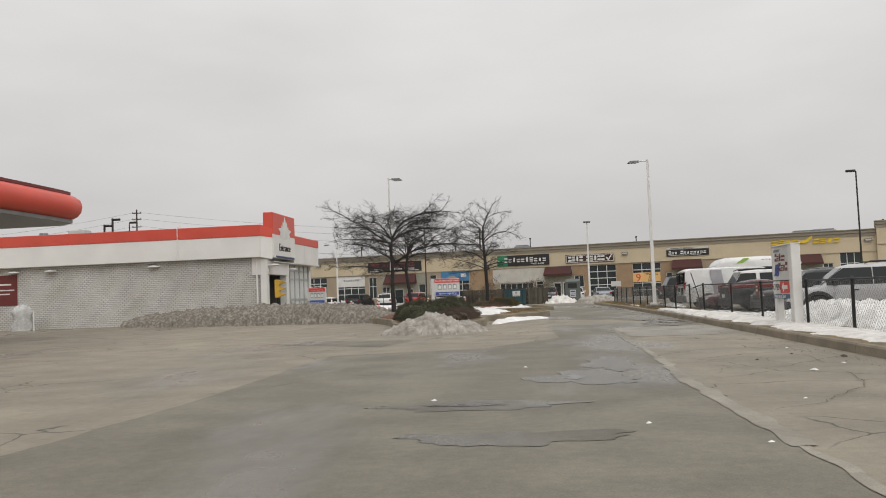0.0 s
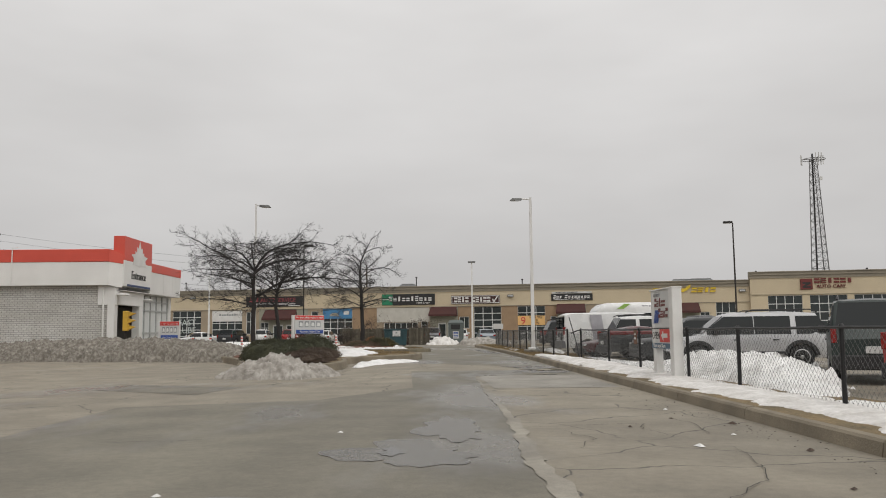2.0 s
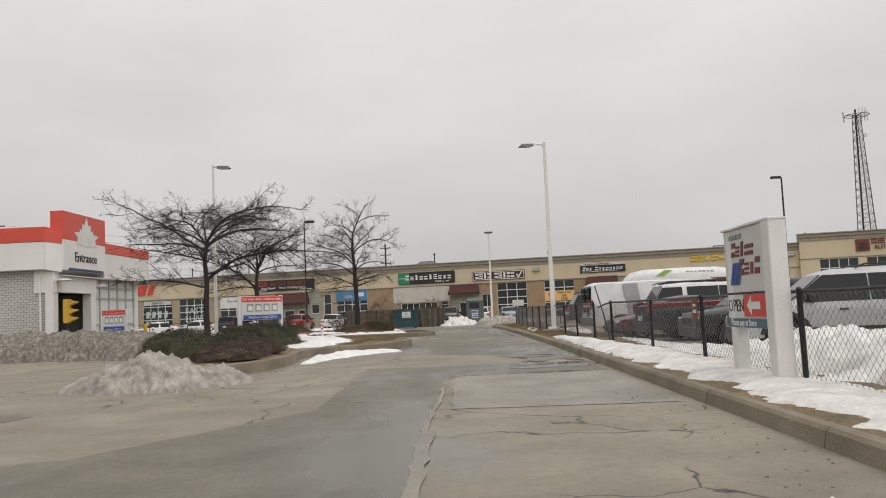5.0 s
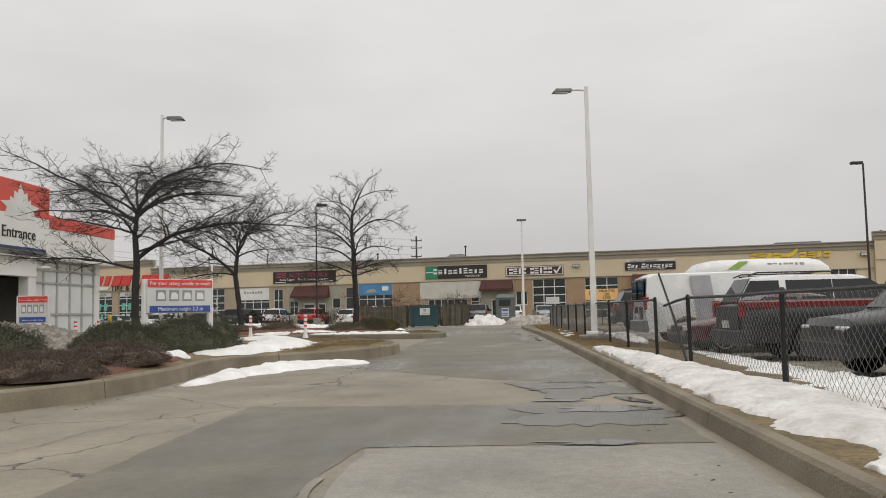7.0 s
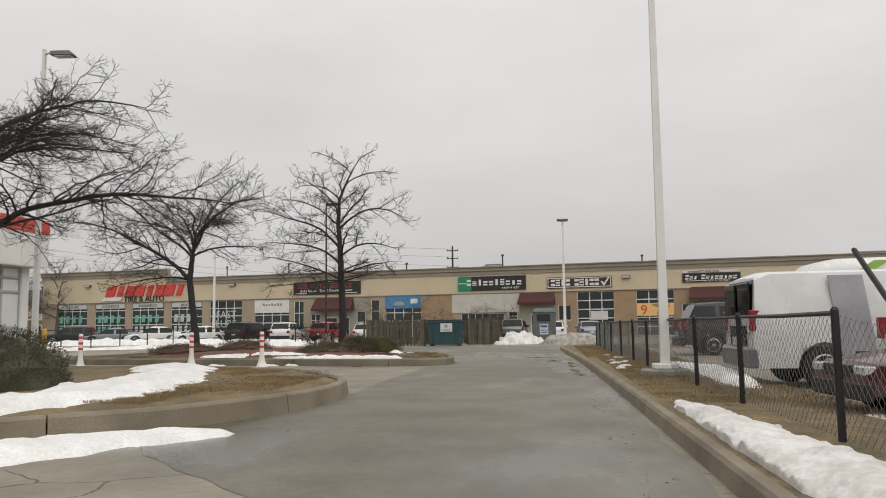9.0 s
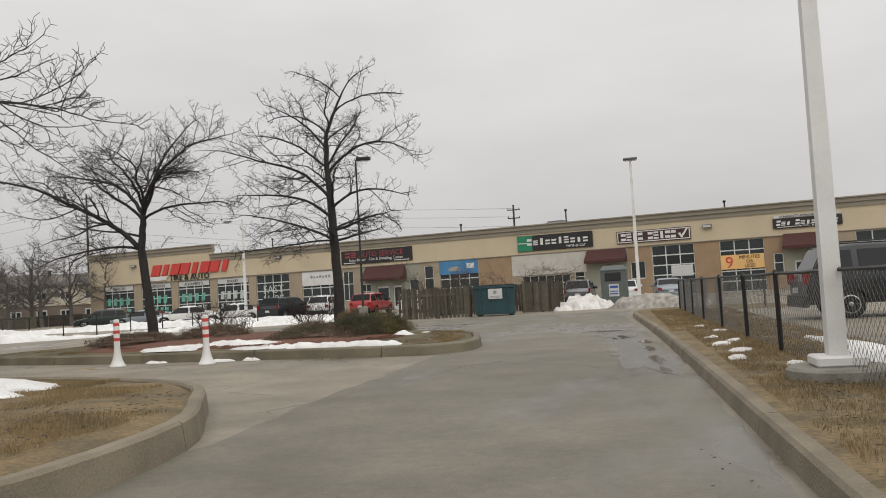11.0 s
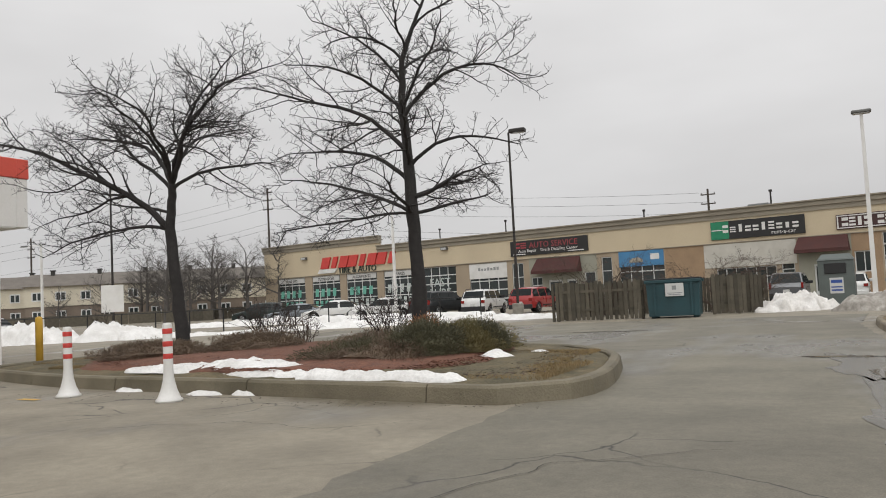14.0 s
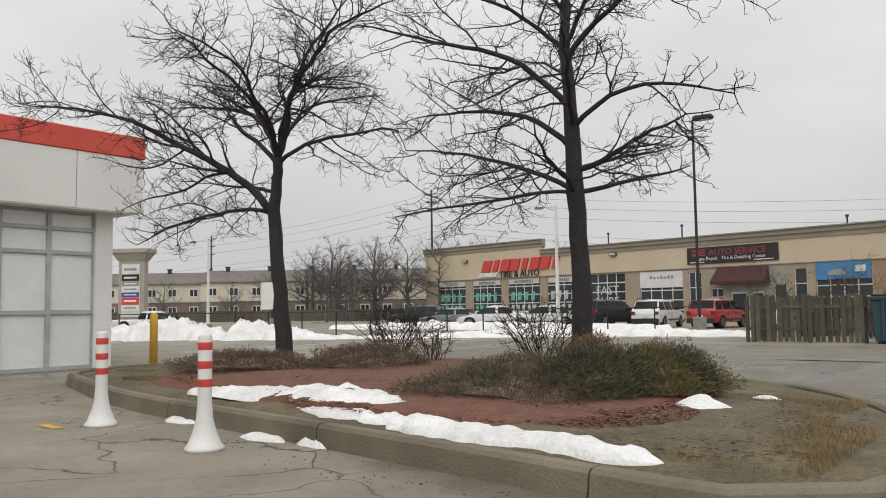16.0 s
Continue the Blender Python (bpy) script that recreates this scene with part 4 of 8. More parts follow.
for a, b, zt, zb in [(-20.2, -15.3, 4.5, 3.05), (3.55, 7.4, 4.55, 3.3), (20.6, 24.5, 4.7, 3.4), (35.8, 38.9, 4.6, 3.3)]:
    aw = thing("awning", "maroon canvas awning over a shop door", "awning", group="shop awnings")
    aw.matrix_basis = PLAZA.matrix_basis @ pose(a, -0.1, 0)
    w = b - a
    g = Geo()
    v = [(0.15, 0, zt), (w - 0.15, 0, zt), (w, -1.05, zb + 0.25), (0, -1.05, zb + 0.25), (w, -1.05, zb), (0, -1.05, zb), (0, 0, zb), (w, 0, zb)]
    g.add(v, [(0, 1, 2, 3), (3, 2, 4, 5), (0, 3, 5, 6), (1, 7, 4, 2), (6, 5, 4, 7), (0, 6, 7, 1)])
    part("canopy_cloth", g, AWNING, aw)
    part("valance_tube", Geo().tube([(0, -1.06, zb), (w, -1.06, zb)], 0.02, 6), AWNING, aw)
for s, zt in [(-31.0, 6.2), (14.6, 5.75), (44.2, 5.9), (-52.0, 6.6)]:
    wl_ = thing("wall_light", "dark wedge-shaped wall light under the cornice", "wall light")
    wl_.matrix_basis = PLAZA.matrix_basis @ pose(s, -0.07, zt)
    part("housing", Geo().slab([(-0.4, 0.0), (0.4, 0.0), (0.4, 0.3), (-0.4, 0.3)], -0.32, 0.0), LAMP_GREY, wl_)
    part("lens", Geo().slab([(-0.33, 0.04), (0.33, 0.04), (0.33, 0.24), (-0.33, 0.24)], -0.335, -0.322), LENS, wl_)
for s, y, w, d, h in [(-2.0, 6, 2.2, 1.8, 1.5), (36, 4, 5.0, 2.2, 1.25), (39, 9, 3, 2, 1.6), (57, 6, 3.0, 2.0, 1.9)]:
    ru = thing("roof_unit", "grey rooftop air handling unit", "roof unit")
    ru.matrix_basis = PLAZA.matrix_basis @ pose(s, y, 6.5)
    part("cabinet", Geo().box(0, w, 0, d, 0, h, 0.05), GALV, ru)
    part("hood", Geo().box(0.2, w - 0.2, 0.2, d - 0.2, h, h + 0.18, 0.04), GREY_FRAME, ru)
for s, h in [(-33.5, 2.1), (-25.0, 2.2), (-10.0, 1.7), (1.2, 2.2), (16, 1.6), (46.5, 2.0), (60, 2.1), (63, 2.4)]:
    vp = thing("vent_pipe", "thin dark roof vent pipe with cap", "vent pipe")
    vp.matrix_basis = PLAZA.matrix_basis @ pose(s, 2.5, 6.5)
    part("pipe", Geo().tube([(0, 0, 0), (0, 0, h)], 0.07, 8), DARK_POLE, vp)
    part("cap", Geo().tube([(0, 0, h), (0, 0, h + 0.18)], 0.14, 8), DARK_POLE, vp)

# ------------------------------------------------------------------ the filling station shop
SHOP = thing("station_shop", "white brick filling station shop with red roof band", "shop", (-13.7, 53.6, 0))
part("brick_wall", Geo().box(-24.0, -0.75, 0.45, 0.75, 0, 4.05), BRICK_WHITE, SHOP, "white painted brick wall")
part("brick_wall", Geo().box(-24.0, -23.7, 0.75, 11.0, 0, 4.0).box(-24.0, -0.72, 10.1, 10.38, 0, 4.0), BRICK_WHITE, SHOP)
part("corner_pier", Geo().box(-0.75, -0.35, 0.3, 0.75, 0, 3.9, 0.01), WHITE_PANEL, SHOP)
part("corner_panel", Geo().box(-1.3, -0.32, 0.34, 0.78, 2.9, 3.97, 0.01), WHITE_PANEL, SHOP)
part("downpipe", Geo().tube([(-1.0, 0.38, 3.9), (-1.0, 0.30, 3.6), (-0.95, 0.30, 0.1)], 0.05, 8), WHITE_PANEL, SHOP)
part("fascia", Geo().box(-24.0, -0.6, 0.0, 0.5, 3.98, 5.28, 0.02).add([(-0.6, 0, 3.98), (0.0, 0.4, 3.85), (0.0, 0.4, 5.18), (-0.6, 0, 5.28), (-0.6, 0.5, 3.98), (-0.4, 0.6, 3.85), (-0.4, 0.6, 5.18), (-0.6, 0.5, 5.28)], [(0, 1, 2, 3), (4, 7, 6, 5), (0, 4, 5, 1), (3, 2, 6, 7)]), WHITE_PANEL, SHOP, "pale metal fascia")
part("red_band", Geo().box(-24.0, -0.6, -0.03, 0.5, 5.28, 5.98, 0.02).add([(-0.6, -0.03, 5.28), (0.03, 0.4, 5.18), (0.03, 0.4, 5.72), (-0.6, -0.03, 5.98), (-0.6, 0.5, 5.28), (-0.4, 0.6, 5.18), (-0.4, 0.6, 5.72), (-0.6, 0.5, 5.98)], [(0, 1, 2, 3), (4, 7, 6, 5), (0, 4, 5, 1), (3, 2, 6, 7)]), RED_PAINT, SHOP, "red roof band")
for s0, s1 in [(4.9, 7.4), (7.42, 9.23), (9.25, 10.6)]:
    part("fascia", Geo().box(-0.45, 0.0, s0, s1, 3.72, 5.06, 0.012), WHITE_PANEL, SHOP)
part("red_band", Geo().box(-0.45, 0.03, 4.9, 10.63, 5.06, 5.6, 0.02), RED_PAINT, SHOP)
part("fascia", Geo().box(-24.0, 0.0, 10.6, 10.95, 3.72, 5.06, 0.02), WHITE_PANEL, SHOP)
part("red_band", Geo().box(-24.0, 0.03, 10.63, 10.98, 5.06, 5.6, 0.02), RED_PAINT, SHOP)
part("entrance_fascia", Geo().box(-0.45, 0.08, 0.4, 4.9, 3.95, 5.4, 0.02), WHITE_PANEL, SHOP, "pale panel over the entrance")
part("pylon", Geo().box(-0.55, 0.08, 0.4, 4.9, 5.4, 6.76, 0.02), RED_PAINT, SHOP, "raised red panel over the entrance")
leaf = [(0.0, 0.0), (0.45, 0.12), (0.95, 0.1), (0.8, 0.5), (1.15, 0.75), (0.62, 0.85), (0.62, 1.05), (0.42, 0.95), (0.38, 1.35), (0.2, 1.25), (0.0, 1.75)]
leaf = leaf + [(-x, z) for x, z in leaf[-2:0:-1]]
part("emblem", Geo().slab([(x * 1.15, z * 0.86) for x, z in leaf], -0.015, 0.0).moved(Matrix.Translation((0.085, 2.75, 5.16)) @ pose(0, 0, 0, 0, 0, 90)), WHITE_PAINT, SHOP, "plain white pointed emblem")
part("lettering", words("Entrance", 0.66, 0.03, Matrix.Translation((0.095, 1.5, 4.42)) @ pose(0, 0, 0, 0, 0, 90)), BLACK_SIGN, SHOP, "black word Entrance")
part("trim", Geo().box(0.08, 0.11, 0.9, 4.6, 3.96, 4.08), DARK_BLUE, SHOP, "dark blue trim strip")
part("soffit", Geo().box(-23.6, -0.02, 0.80, 10.58, 3.7, 3.74), WHITE_PANEL, SHOP)
part("roof", Geo().box(-23.7, -0.4, 0.5, 10.4, 4.8, 4.9), ROOF_DARK, SHOP)
part("entrance_header", Geo().box(-0.7, -0.27, 0.42, 4.6, 2.92, 3.69, 0.01), WHITE_PANEL, SHOP)
part("entrance_back", Geo().box(-3.2, -3.0, 0.75, 5.0, 0, 3.7).box(-3.2, -0.76, 4.62, 4.75, 0, 2.92), LOBBY_GREY, SHOP, "dim grey entrance lobby")
part("corner_pier", Geo().box(-0.75, -0.3, 4.05, 4.6, 0, 2.92, 0.01), WHITE_PANEL, SHOP)
fr = Geo()
ys = [4.62, 5.6, 6.7, 7.8, 8.9, 10.0]
for y in ys:
    fr.box(-0.66, -0.52, y - 0.05, y + 0.05, 0, 3.72)
for z in (0.05, 1.33, 2.72, 3.28, 3.68):
    fr.box(-0.65, -0.53, 4.62, 10.0, z - 0.045, z + 0.045)
part("window_frame", fr, SHOP_FRAME, SHOP, "pale grey aluminium glazing bars")
for a, b in zip(ys, ys[1:]):
    for z0, z1 in ((0.09, 1.28), (1.38, 2.67), (2.77, 3.23), (3.33, 3.63)):
        part("pane", Geo().box(-0.62, -0.59, a + 0.05, b - 0.05, z0, z1), PANE_PALE, SHOP)
part("corner_pier", Geo().box(-0.75, -0.45, 9.98, 10.42, 0, 3.72, 0.01), WHITE_PANEL, SHOP)
for x in (-17.0, -14.5, -7.6):
    part("soffit_light", Geo().lathe([(0.05, 0.12), (0.34, 0.06), (0.36, 0.0), (0.2, -0.03)], 14).moved(pose(x, 0.25, 3.66)), WHITE_PAINT, SHOP, "round white wall light")
part("soffit_light", Geo().lathe([(0.05, 0.12), (0.34, 0.06), (0.36, 0.0), (0.2, -0.03)], 14).moved(pose(0.05, 0.5, 3.45)), WHITE_PAINT, SHOP, "round white wall light")
part("soffit_light", Geo().lathe([(0.05, 0.12), (0.3, 0.06), (0.3, 0.0), (0.2, -0.03)], 14).moved(pose(-0.1, 4.8, 3.3)), WHITE_PAINT, SHOP, "round white wall light")
part("vent_pipe", Geo().tube([(-5.9, -0.08, 4.0), (-5.9, -0.08, 6.05), (-5.6, -0.08, 6.1)], 0.03, 6), WHITE_PANEL, SHOP, "thin pale pipe up the fascia")
part("roof_vent", Geo().tube([(-18.0, 5, 4.9), (-18.0, 5, 6.4)], 0.18, 10).tube([(-18.0, 5, 6.4), (-18.0, 5, 6.6)], 0.28, 10), GALV, SHOP)
part("roof_vent", Geo().box(-16.2, -15.0, 5, 6.0, 4.9, 6.75, 0.05), SIGN_FACE, SHOP, "pale roof vent cowl")
for x, y, h in ((-13.5, 5.0, 7.0), (-12.9, 5.0, 7.4)):
    part("roof_mast", Geo().tube([(x, y, 4.9), (x, y, h)], 0.07, 6).tube([(x, y, h - 0.1), (x + (0.55 if h < 8 else 0.2), y, h - 0.1)], 0.08, 6), DARK_POLE, SHOP)
part("wall_poster", Geo().box(-18.5, -16.9, 0.41, 0.45, 1.6, 3.55, 0.01), DARK_RED, SHOP, "dark red wall poster with pale bars")
part("poster_print", Geo().box(-18.3, -17.3, 0.395, 0.405, 2.9, 3.0).box(-18.3, -17.1, 0.395, 0.405, 2.55, 2.63).box(-18.3, -17.4, 0.395, 0.405, 2.3, 2.38), WHITE_PAINT, SHOP)


# ------------------------------------------------------------------ street lamps and poles
def white_lamp(at, height, arm, label, footing=0.42, slim=1.0, broad=0.34):
    """A white steel lamp post on a concrete footing, its head on an arm of (dx, dy)."""
    lp = thing("street_lamp", label, "street lamp", at)
    z0 = footing
    part("footing", Geo().lathe([(broad, -0.1), (broad, footing - 0.03), (broad - 0.03, footing)], 24), CONCRETE_BASE, lp, "round concrete footing")
    part("base_cover", Geo().box(-0.24, 0.24, -0.24, 0.24, z0, z0 + 0.11, 0.02), WHITE_PAINT, lp)
    g = Geo()
    for i, (z, r) in enumerate([(z0 + 0.1, 0.092), (height * 0.5, 0.076), (height, 0.058)]):
        r *= slim
        g.v += [(-r, -r, z), (r, -r, z), (r, r, z), (-r, r, z)]
    for i in range(2):
        for j in range(4):
            g.f.append((i * 4 + j, i * 4 + (j + 1) % 4, i * 4 + 4 + (j + 1) % 4, i * 4 + 4 + j))
    g.f.append((8, 9, 10, 11))
    part("pole", g, WHITE_PAINT, lp)
    d = Vector((*arm, 0))
    e = d.normalized()
    ang = math.degrees(math.atan2(e.y, e.x))
    if d.length > 0.2:
        part("arm", Geo().tube([(0, 0, height - 0.12), tuple(0.5 * d + Vector((0, 0, height - 0.09))), tuple(d + Vector((0, 0, height - 0.1)))], 0.035, 8), WHITE_PAINT, lp)
        head = Geo().add([(0, -0.10, 0.0), (0.62, -0.15, -0.03), (0.62, 0.15, -0.03), (0, 0.10, 0.0), (0, -0.08, 0.1), (0.5, -0.11, 0.09), (0.5, 0.11, 0.09), (0, 0.08, 0.1)], [(0, 1, 2, 3), (4, 7, 6, 5), (0, 4, 5, 1), (1, 5, 6, 2), (2, 6, 7, 3), (3, 7, 4, 0)])
        m = Matrix.Translation(d * 0.86 + Vector((0, 0, height - 0.16))) @ pose(0, 0, 0, 0, 0, ang)
        part("lamp_head", head.moved(m), LAMP_GREY, lp, "flat grey lamp head")
        part("lens", Geo().box(0.12, 0.54, -0.1, 0.1, -0.05, -0.022).moved(m), LENS, lp)
    else:
        part("lamp_head", Geo().box(-0.36, 0.36, -0.2, 0.2, height, height + 0.13, 0.04), LAMP_GREY, lp, "flat grey lamp head")
        part("lens", Geo().box(-0.3, 0.3, -0.15, 0.15, height - 0.02, height), LENS, lp)
    return lp


def dark_lamp(at, height, arm, label):
    lp = thing("street_lamp", label, "street lamp", at)
    part("footing", Geo().lathe([(0.3, -0.1), (0.3, 0.72), (0.27, 0.75)], 16), CONCRETE_BASE, lp)
    part("pole", Geo().tube([(0, 0, 0.75), (0, 0, height)], [0.095, 0.07], 4), DARK_POLE, lp)
    d = Vector((*arm, 0)).normalized()
    ang = math.degrees(math.atan2(d.y, d.x))
    part("lamp_head", Geo().box(0.05, 0.95, -0.19, 0.19, -0.06, 0.16, 0.05).moved(Matrix.Translation((0, 0, height)) @ pose(0, 0, 0, 0, 0, ang)), DARK_POLE, lp, "box-shaped dark lamp head")
    part("lens", Geo().box(0.3, 0.85, -0.14, 0.14, -0.08, -0.062).moved(Matrix.Translation((0, 0, height)) @ pose(0, 0, 0, 0, 0, ang)), LENS, lp)
    return lp


white_lamp((8.74, 50.9, 0.1), 8.15, (-0.56, -0.06), "tall white steel street lamp on a low concrete footing", 0.17, broad=0.5)
white_lamp((7.47, 85.8, 0.0), 7.75, (0.01, 0), "white street lamp with flat head by the snow piles", 0.5)
white_lamp((-6.0, 52.4, 0.1), 8.15, (0.21, 0.02), "white street lamp behind the spreading bare tree", 0.42, 0.65)
white_lamp((-20.4, 96.9, 0.0), 7.6, (-1.0, 0), "white street lamp before the workshops", 0.5)
dark_lamp((-9.15, 90.0, 0.0), 9.9, (1, 0), "dark bronze car park lamp with box head")
dark_lamp((34.2, 89.6, 0.0), 11.9, (-1, 0), "dark bronze car park lamp with box head")
bl = dark_lamp((-44.6, 95.2, 0.0), 11.0, (1, 0), "dark bronze car park lamp with a white board")
part("board", Geo().box(-0.85, 0.85, -0.16, -0.1, 1.42, 3.52, 0.01).moved(pose(0, 0, 0, 0, 0, 30)), WHITE_PAINT, bl, "blank white board")


# ------------------------------------------------------------------ bare trees
STEP = (0.075, 0.10, 0.16, 0.24)
KINK = (24, 22, 19, 16)


def bent(d, degrees_, axis):
    return Matrix.Rotation(radians(degrees_), 3, axis) @ d


def grow(g, p, d, length, r, order, rng, curl=0.0, flat=0.6, droop=0.0, twiggy=1.0):
    """One crooked bare branch and all that springs from it. curl: degrees by which it falls along its length."""
    n = max(2, round(length / STEP[order]))
    pts, radii, kids, sign = [p], [r], [], rng.choice((-1, 1))
    thin = (0.0028, 0.0034, 0.0052, 0.0085)[order]
    for i in range(n):
        level = Vector((-d.y, d.x, 0.0))
        level = level.normalized() if level.length > 0.05 else Vector((1, 0, 0))
        fall = curl / n * (1.4 - 0.8 * i / n) + (droop if order < 3 else 0.0)
        d = bent(d, fall + rng.gauss(0, (0.5, 0.45, 0.40, 0.22)[order] * KINK[order]), level)
        sign = -sign if rng.random() < 0.8 else sign
        d = bent(d, sign * KINK[order] * rng.uniform(0.4, 1.3), d.cross(level)).normalized()
        p = p + d * (length / n)
        t = (i + 1) / n
        pts.append(p)
        radii.append(thin + max(0.0, r - thin) * (1 - t) ** 0.85)
        if order and t > (0.16 if order == 3 else 0.22):
            kids.append((p, d.copy(), radii[-1], t, sign))
    g.tube(pts, radii, (3, 3, 4, 7)[order], False)
    for q, e, rr, t, sg in kids:
        for k in range(1 + (rng.random() < (0.34, 0.42, 0.42, 0.42)[order] * twiggy)):
            if rng.random() > (0.0, 0.86, 0.90, 0.88)[order] * twiggy:
                continue
            side = -sg if k else sg
            level = Vector((-e.y, e.x, 0.0))
            level = level.normalized() if level.length > 0.05 else Vector((1, 0, 0))
            nd = bent(e, side * rng.uniform(36, 72), e.cross(level).normalized())
            nd = Matrix.Rotation(rng.gauss(0, 1.1 - 0.6 * flat) + rng.choice((0, 0, 1.6, -1.6)) * (1 - flat), 3, e) @ nd
            reach = (0.0, 0.22, 0.50, 0.44)[order] * (length if order > 1 else 1.0) * (1.15 - 0.75 * t)
            reach = min(reach, (0.0, 0.26, 0.56, 1.6)[order]) * rng.uniform(0.6, 1.3)
            if reach > 0.05:
                grow(g, q, nd.normalized(), reach, max((0.0, 0.004, 0.0058, 0.0095)[order], rr * (0.5 if order == 3 else 0.58)), order - 1, rng, rng.uniform(-32, 8), flat, droop, twiggy)


def bare_tree(label, at, trunk, limbs, seed, name="bare_tree", order=3, flat=0.6, droop=0.0, twiggy=1.0, bark=BARK):
    """trunk: points (x, y, z, radius); limbs: (trunk height, heading, rise, length, radius, fall along it), angles in degrees."""
    rng = random.Random(seed)
    tr = thing(name, label, "tree", at)
    line = [Vector(p[:3]) for p in trunk]
    fine = [line[0], line[0].lerp(line[1], 0.08)]
    rad = [trunk[0][3] * 1.55, trunk[0][3] * 1.12]
    for i in range(len(line) - 1):
        for k in range(1, 5):
            q = line[i].lerp(line[i + 1], k / 4)
            w = 0.12 * trunk[i][3]
            fine.append(q + Vector((rng.uniform(-w, w), rng.uniform(-w, w), 0)))
            rad.append((trunk[i][3] + (trunk[i + 1][3] - trunk[i][3]) * k / 4) * rng.uniform(0.95, 1.06))
    part("trunk", Geo().tube(fine, rad, 12), bark, tr, "", True)
    for z, az, rise, length, r, curl in limbs:
        k = min(range(len(fine)), key=lambda i: abs(fine[i].z - z))
        a, e = radians(az), radians(rise)
        d = Vector((math.cos(a) * math.cos(e), math.sin(a) * math.cos(e), math.sin(e)))
        g = Geo()
        grow(g, fine[k].copy(), d, length, min(r, 0.9 * rad[k]), order, rng, curl, flat, droop, twiggy)
        part("limb", g, bark, tr)
    return tr


bare_tree("wide windswept bare honey locust beside the shop", (-5.31, 49.0, 0.2),
          [(0, 0, 0, 0.135), (-0.05, 0, 1.5, 0.11), (0.0, 0, 2.7, 0.10), (-0.08, 0, 3.5, 0.078), (0.0, 0, 4.1, 0.066)],
          [(2.65, 3, 46, 5.8, 0.072, 26), (4.1, 4, 72, 4.6, 0.056, 46), (3.95, 176, 16, 3.2, 0.046, 8), (3.8, 188, 52, 4.3, 0.05, 42), (4.1, 168, 74, 3.7, 0.044, 62),
           (2.5, 190, 6, 3.3, 0.042, -14), (3.3, 92, 26, 2.4, 0.042, 12), (3.5, 278, 26, 2.6, 0.042, 14), (4.1, 340, 44, 3.0, 0.042, 40), (4.0, 40, 58, 3.0, 0.042, 36),
           (4.1, 205, 44, 3.2, 0.042, 40), (3.0, 340, 26, 3.0, 0.038, 14), (3.9, 10, 46, 3.8, 0.042, 34), (4.1, 130, 52, 2.6, 0.036, 44), (4.1, 350, 74, 3.2, 0.04, 52), (3.4, 170, 22, 3.4, 0.04, 10),
           (4.1, 172, 82, 4.3, 0.042, 66), (4.1, 30, 84, 4.0, 0.042, 60)], 11, flat=0.72, droop=0.5, twiggy=1.08)
bare_tree("leaning bare honey locust on the mulched island", (-6.5, 62.75, 0.3),
          [(0, 0, 0, 0.15), (-0.13, 0, 1.3, 0.125), (-0.32, 0.03, 2.7, 0.115), (-0.30, 0.05, 3.2, 0.095), (-0.22, 0.05, 3.7, 0.088)],
          [(2.7, 193, 46, 5.0, 0.078, 20), (2.6, 203, 22, 3.2, 0.042, 34), (3.7, 190, 68, 3.7, 0.06, 18), (3.6, 204, 48, 3.7, 0.048, 22), (3.7, 14, 72, 4.0, 0.062, 50),
           (3.6, 14, 40, 2.9, 0.042, 36), (3.7, 60, 82, 3.3, 0.05, 20), (3.7, 282, 56, 3.2, 0.048, 22), (3.7, 120, 58, 3.2, 0.048, 22), (3.7, 330, 62, 3.2, 0.045, 30), (3.1, 170, 30, 2.6, 0.036, 6)], 5, flat=0.45)
bare_tree("tall bare honey locust on the mulched island", (-1.15, 63.4, 0.3),
          [(0, 0, 0, 0.165), (0.03, 0, 1.4, 0.135), (-0.02, 0, 2.6, 0.122), (-0.08, 0, 3.8, 0.10), (-0.15, 0, 4.7, 0.078), (-0.1, 0, 5.65, 0.055), (0.2, 0.05, 6.4, 0.036), (0.45, 0.1, 6.9, 0.022)],
          [(2.45, 206, 8, 2.8, 0.030, 8), (2.6, 198, 40, 3.2, 0.040, 40), (3.2, 190, 52, 3.2, 0.048, 40), (3.8, 196, 62, 3.5, 0.05, 36), (4.8, 194, 46, 2.4, 0.036, 20),
           (5.6, 190, 66, 1.9, 0.03, 60), (3.0, 22, 14, 2.4, 0.044, 20), (3.4, 18, 44, 2.4, 0.042, 40), (4.4, 16, 56, 3.1, 0.046, 66), (6.3, 14, 48, 2.2, 0.026, 58),
           (2.6, 300, 10, 2.2, 0.042, 0), (2.8, 100, 20, 2.3, 0.042, 12), (3.6, 282, 48, 2.5, 0.044, 26), (3.9, 85, 50, 2.6, 0.044, 26), (4.6, 310, 50, 2.3, 0.036, 26), (4.9, 128, 54, 2.3, 0.036, 28),
           (5.5, 50, 54, 2.0, 0.03, 28), (5.9, 262, 54, 1.8, 0.028, 28), (6.9, 60, 62, 1.3, 0.02, 20), (6.7, 220, 55, 1.5, 0.02, 30), (2.6, 42, 8, 2.1, 0.04, -4), (5.2, 210, 60, 2.2, 0.032, 30)], 8, flat=0.5)


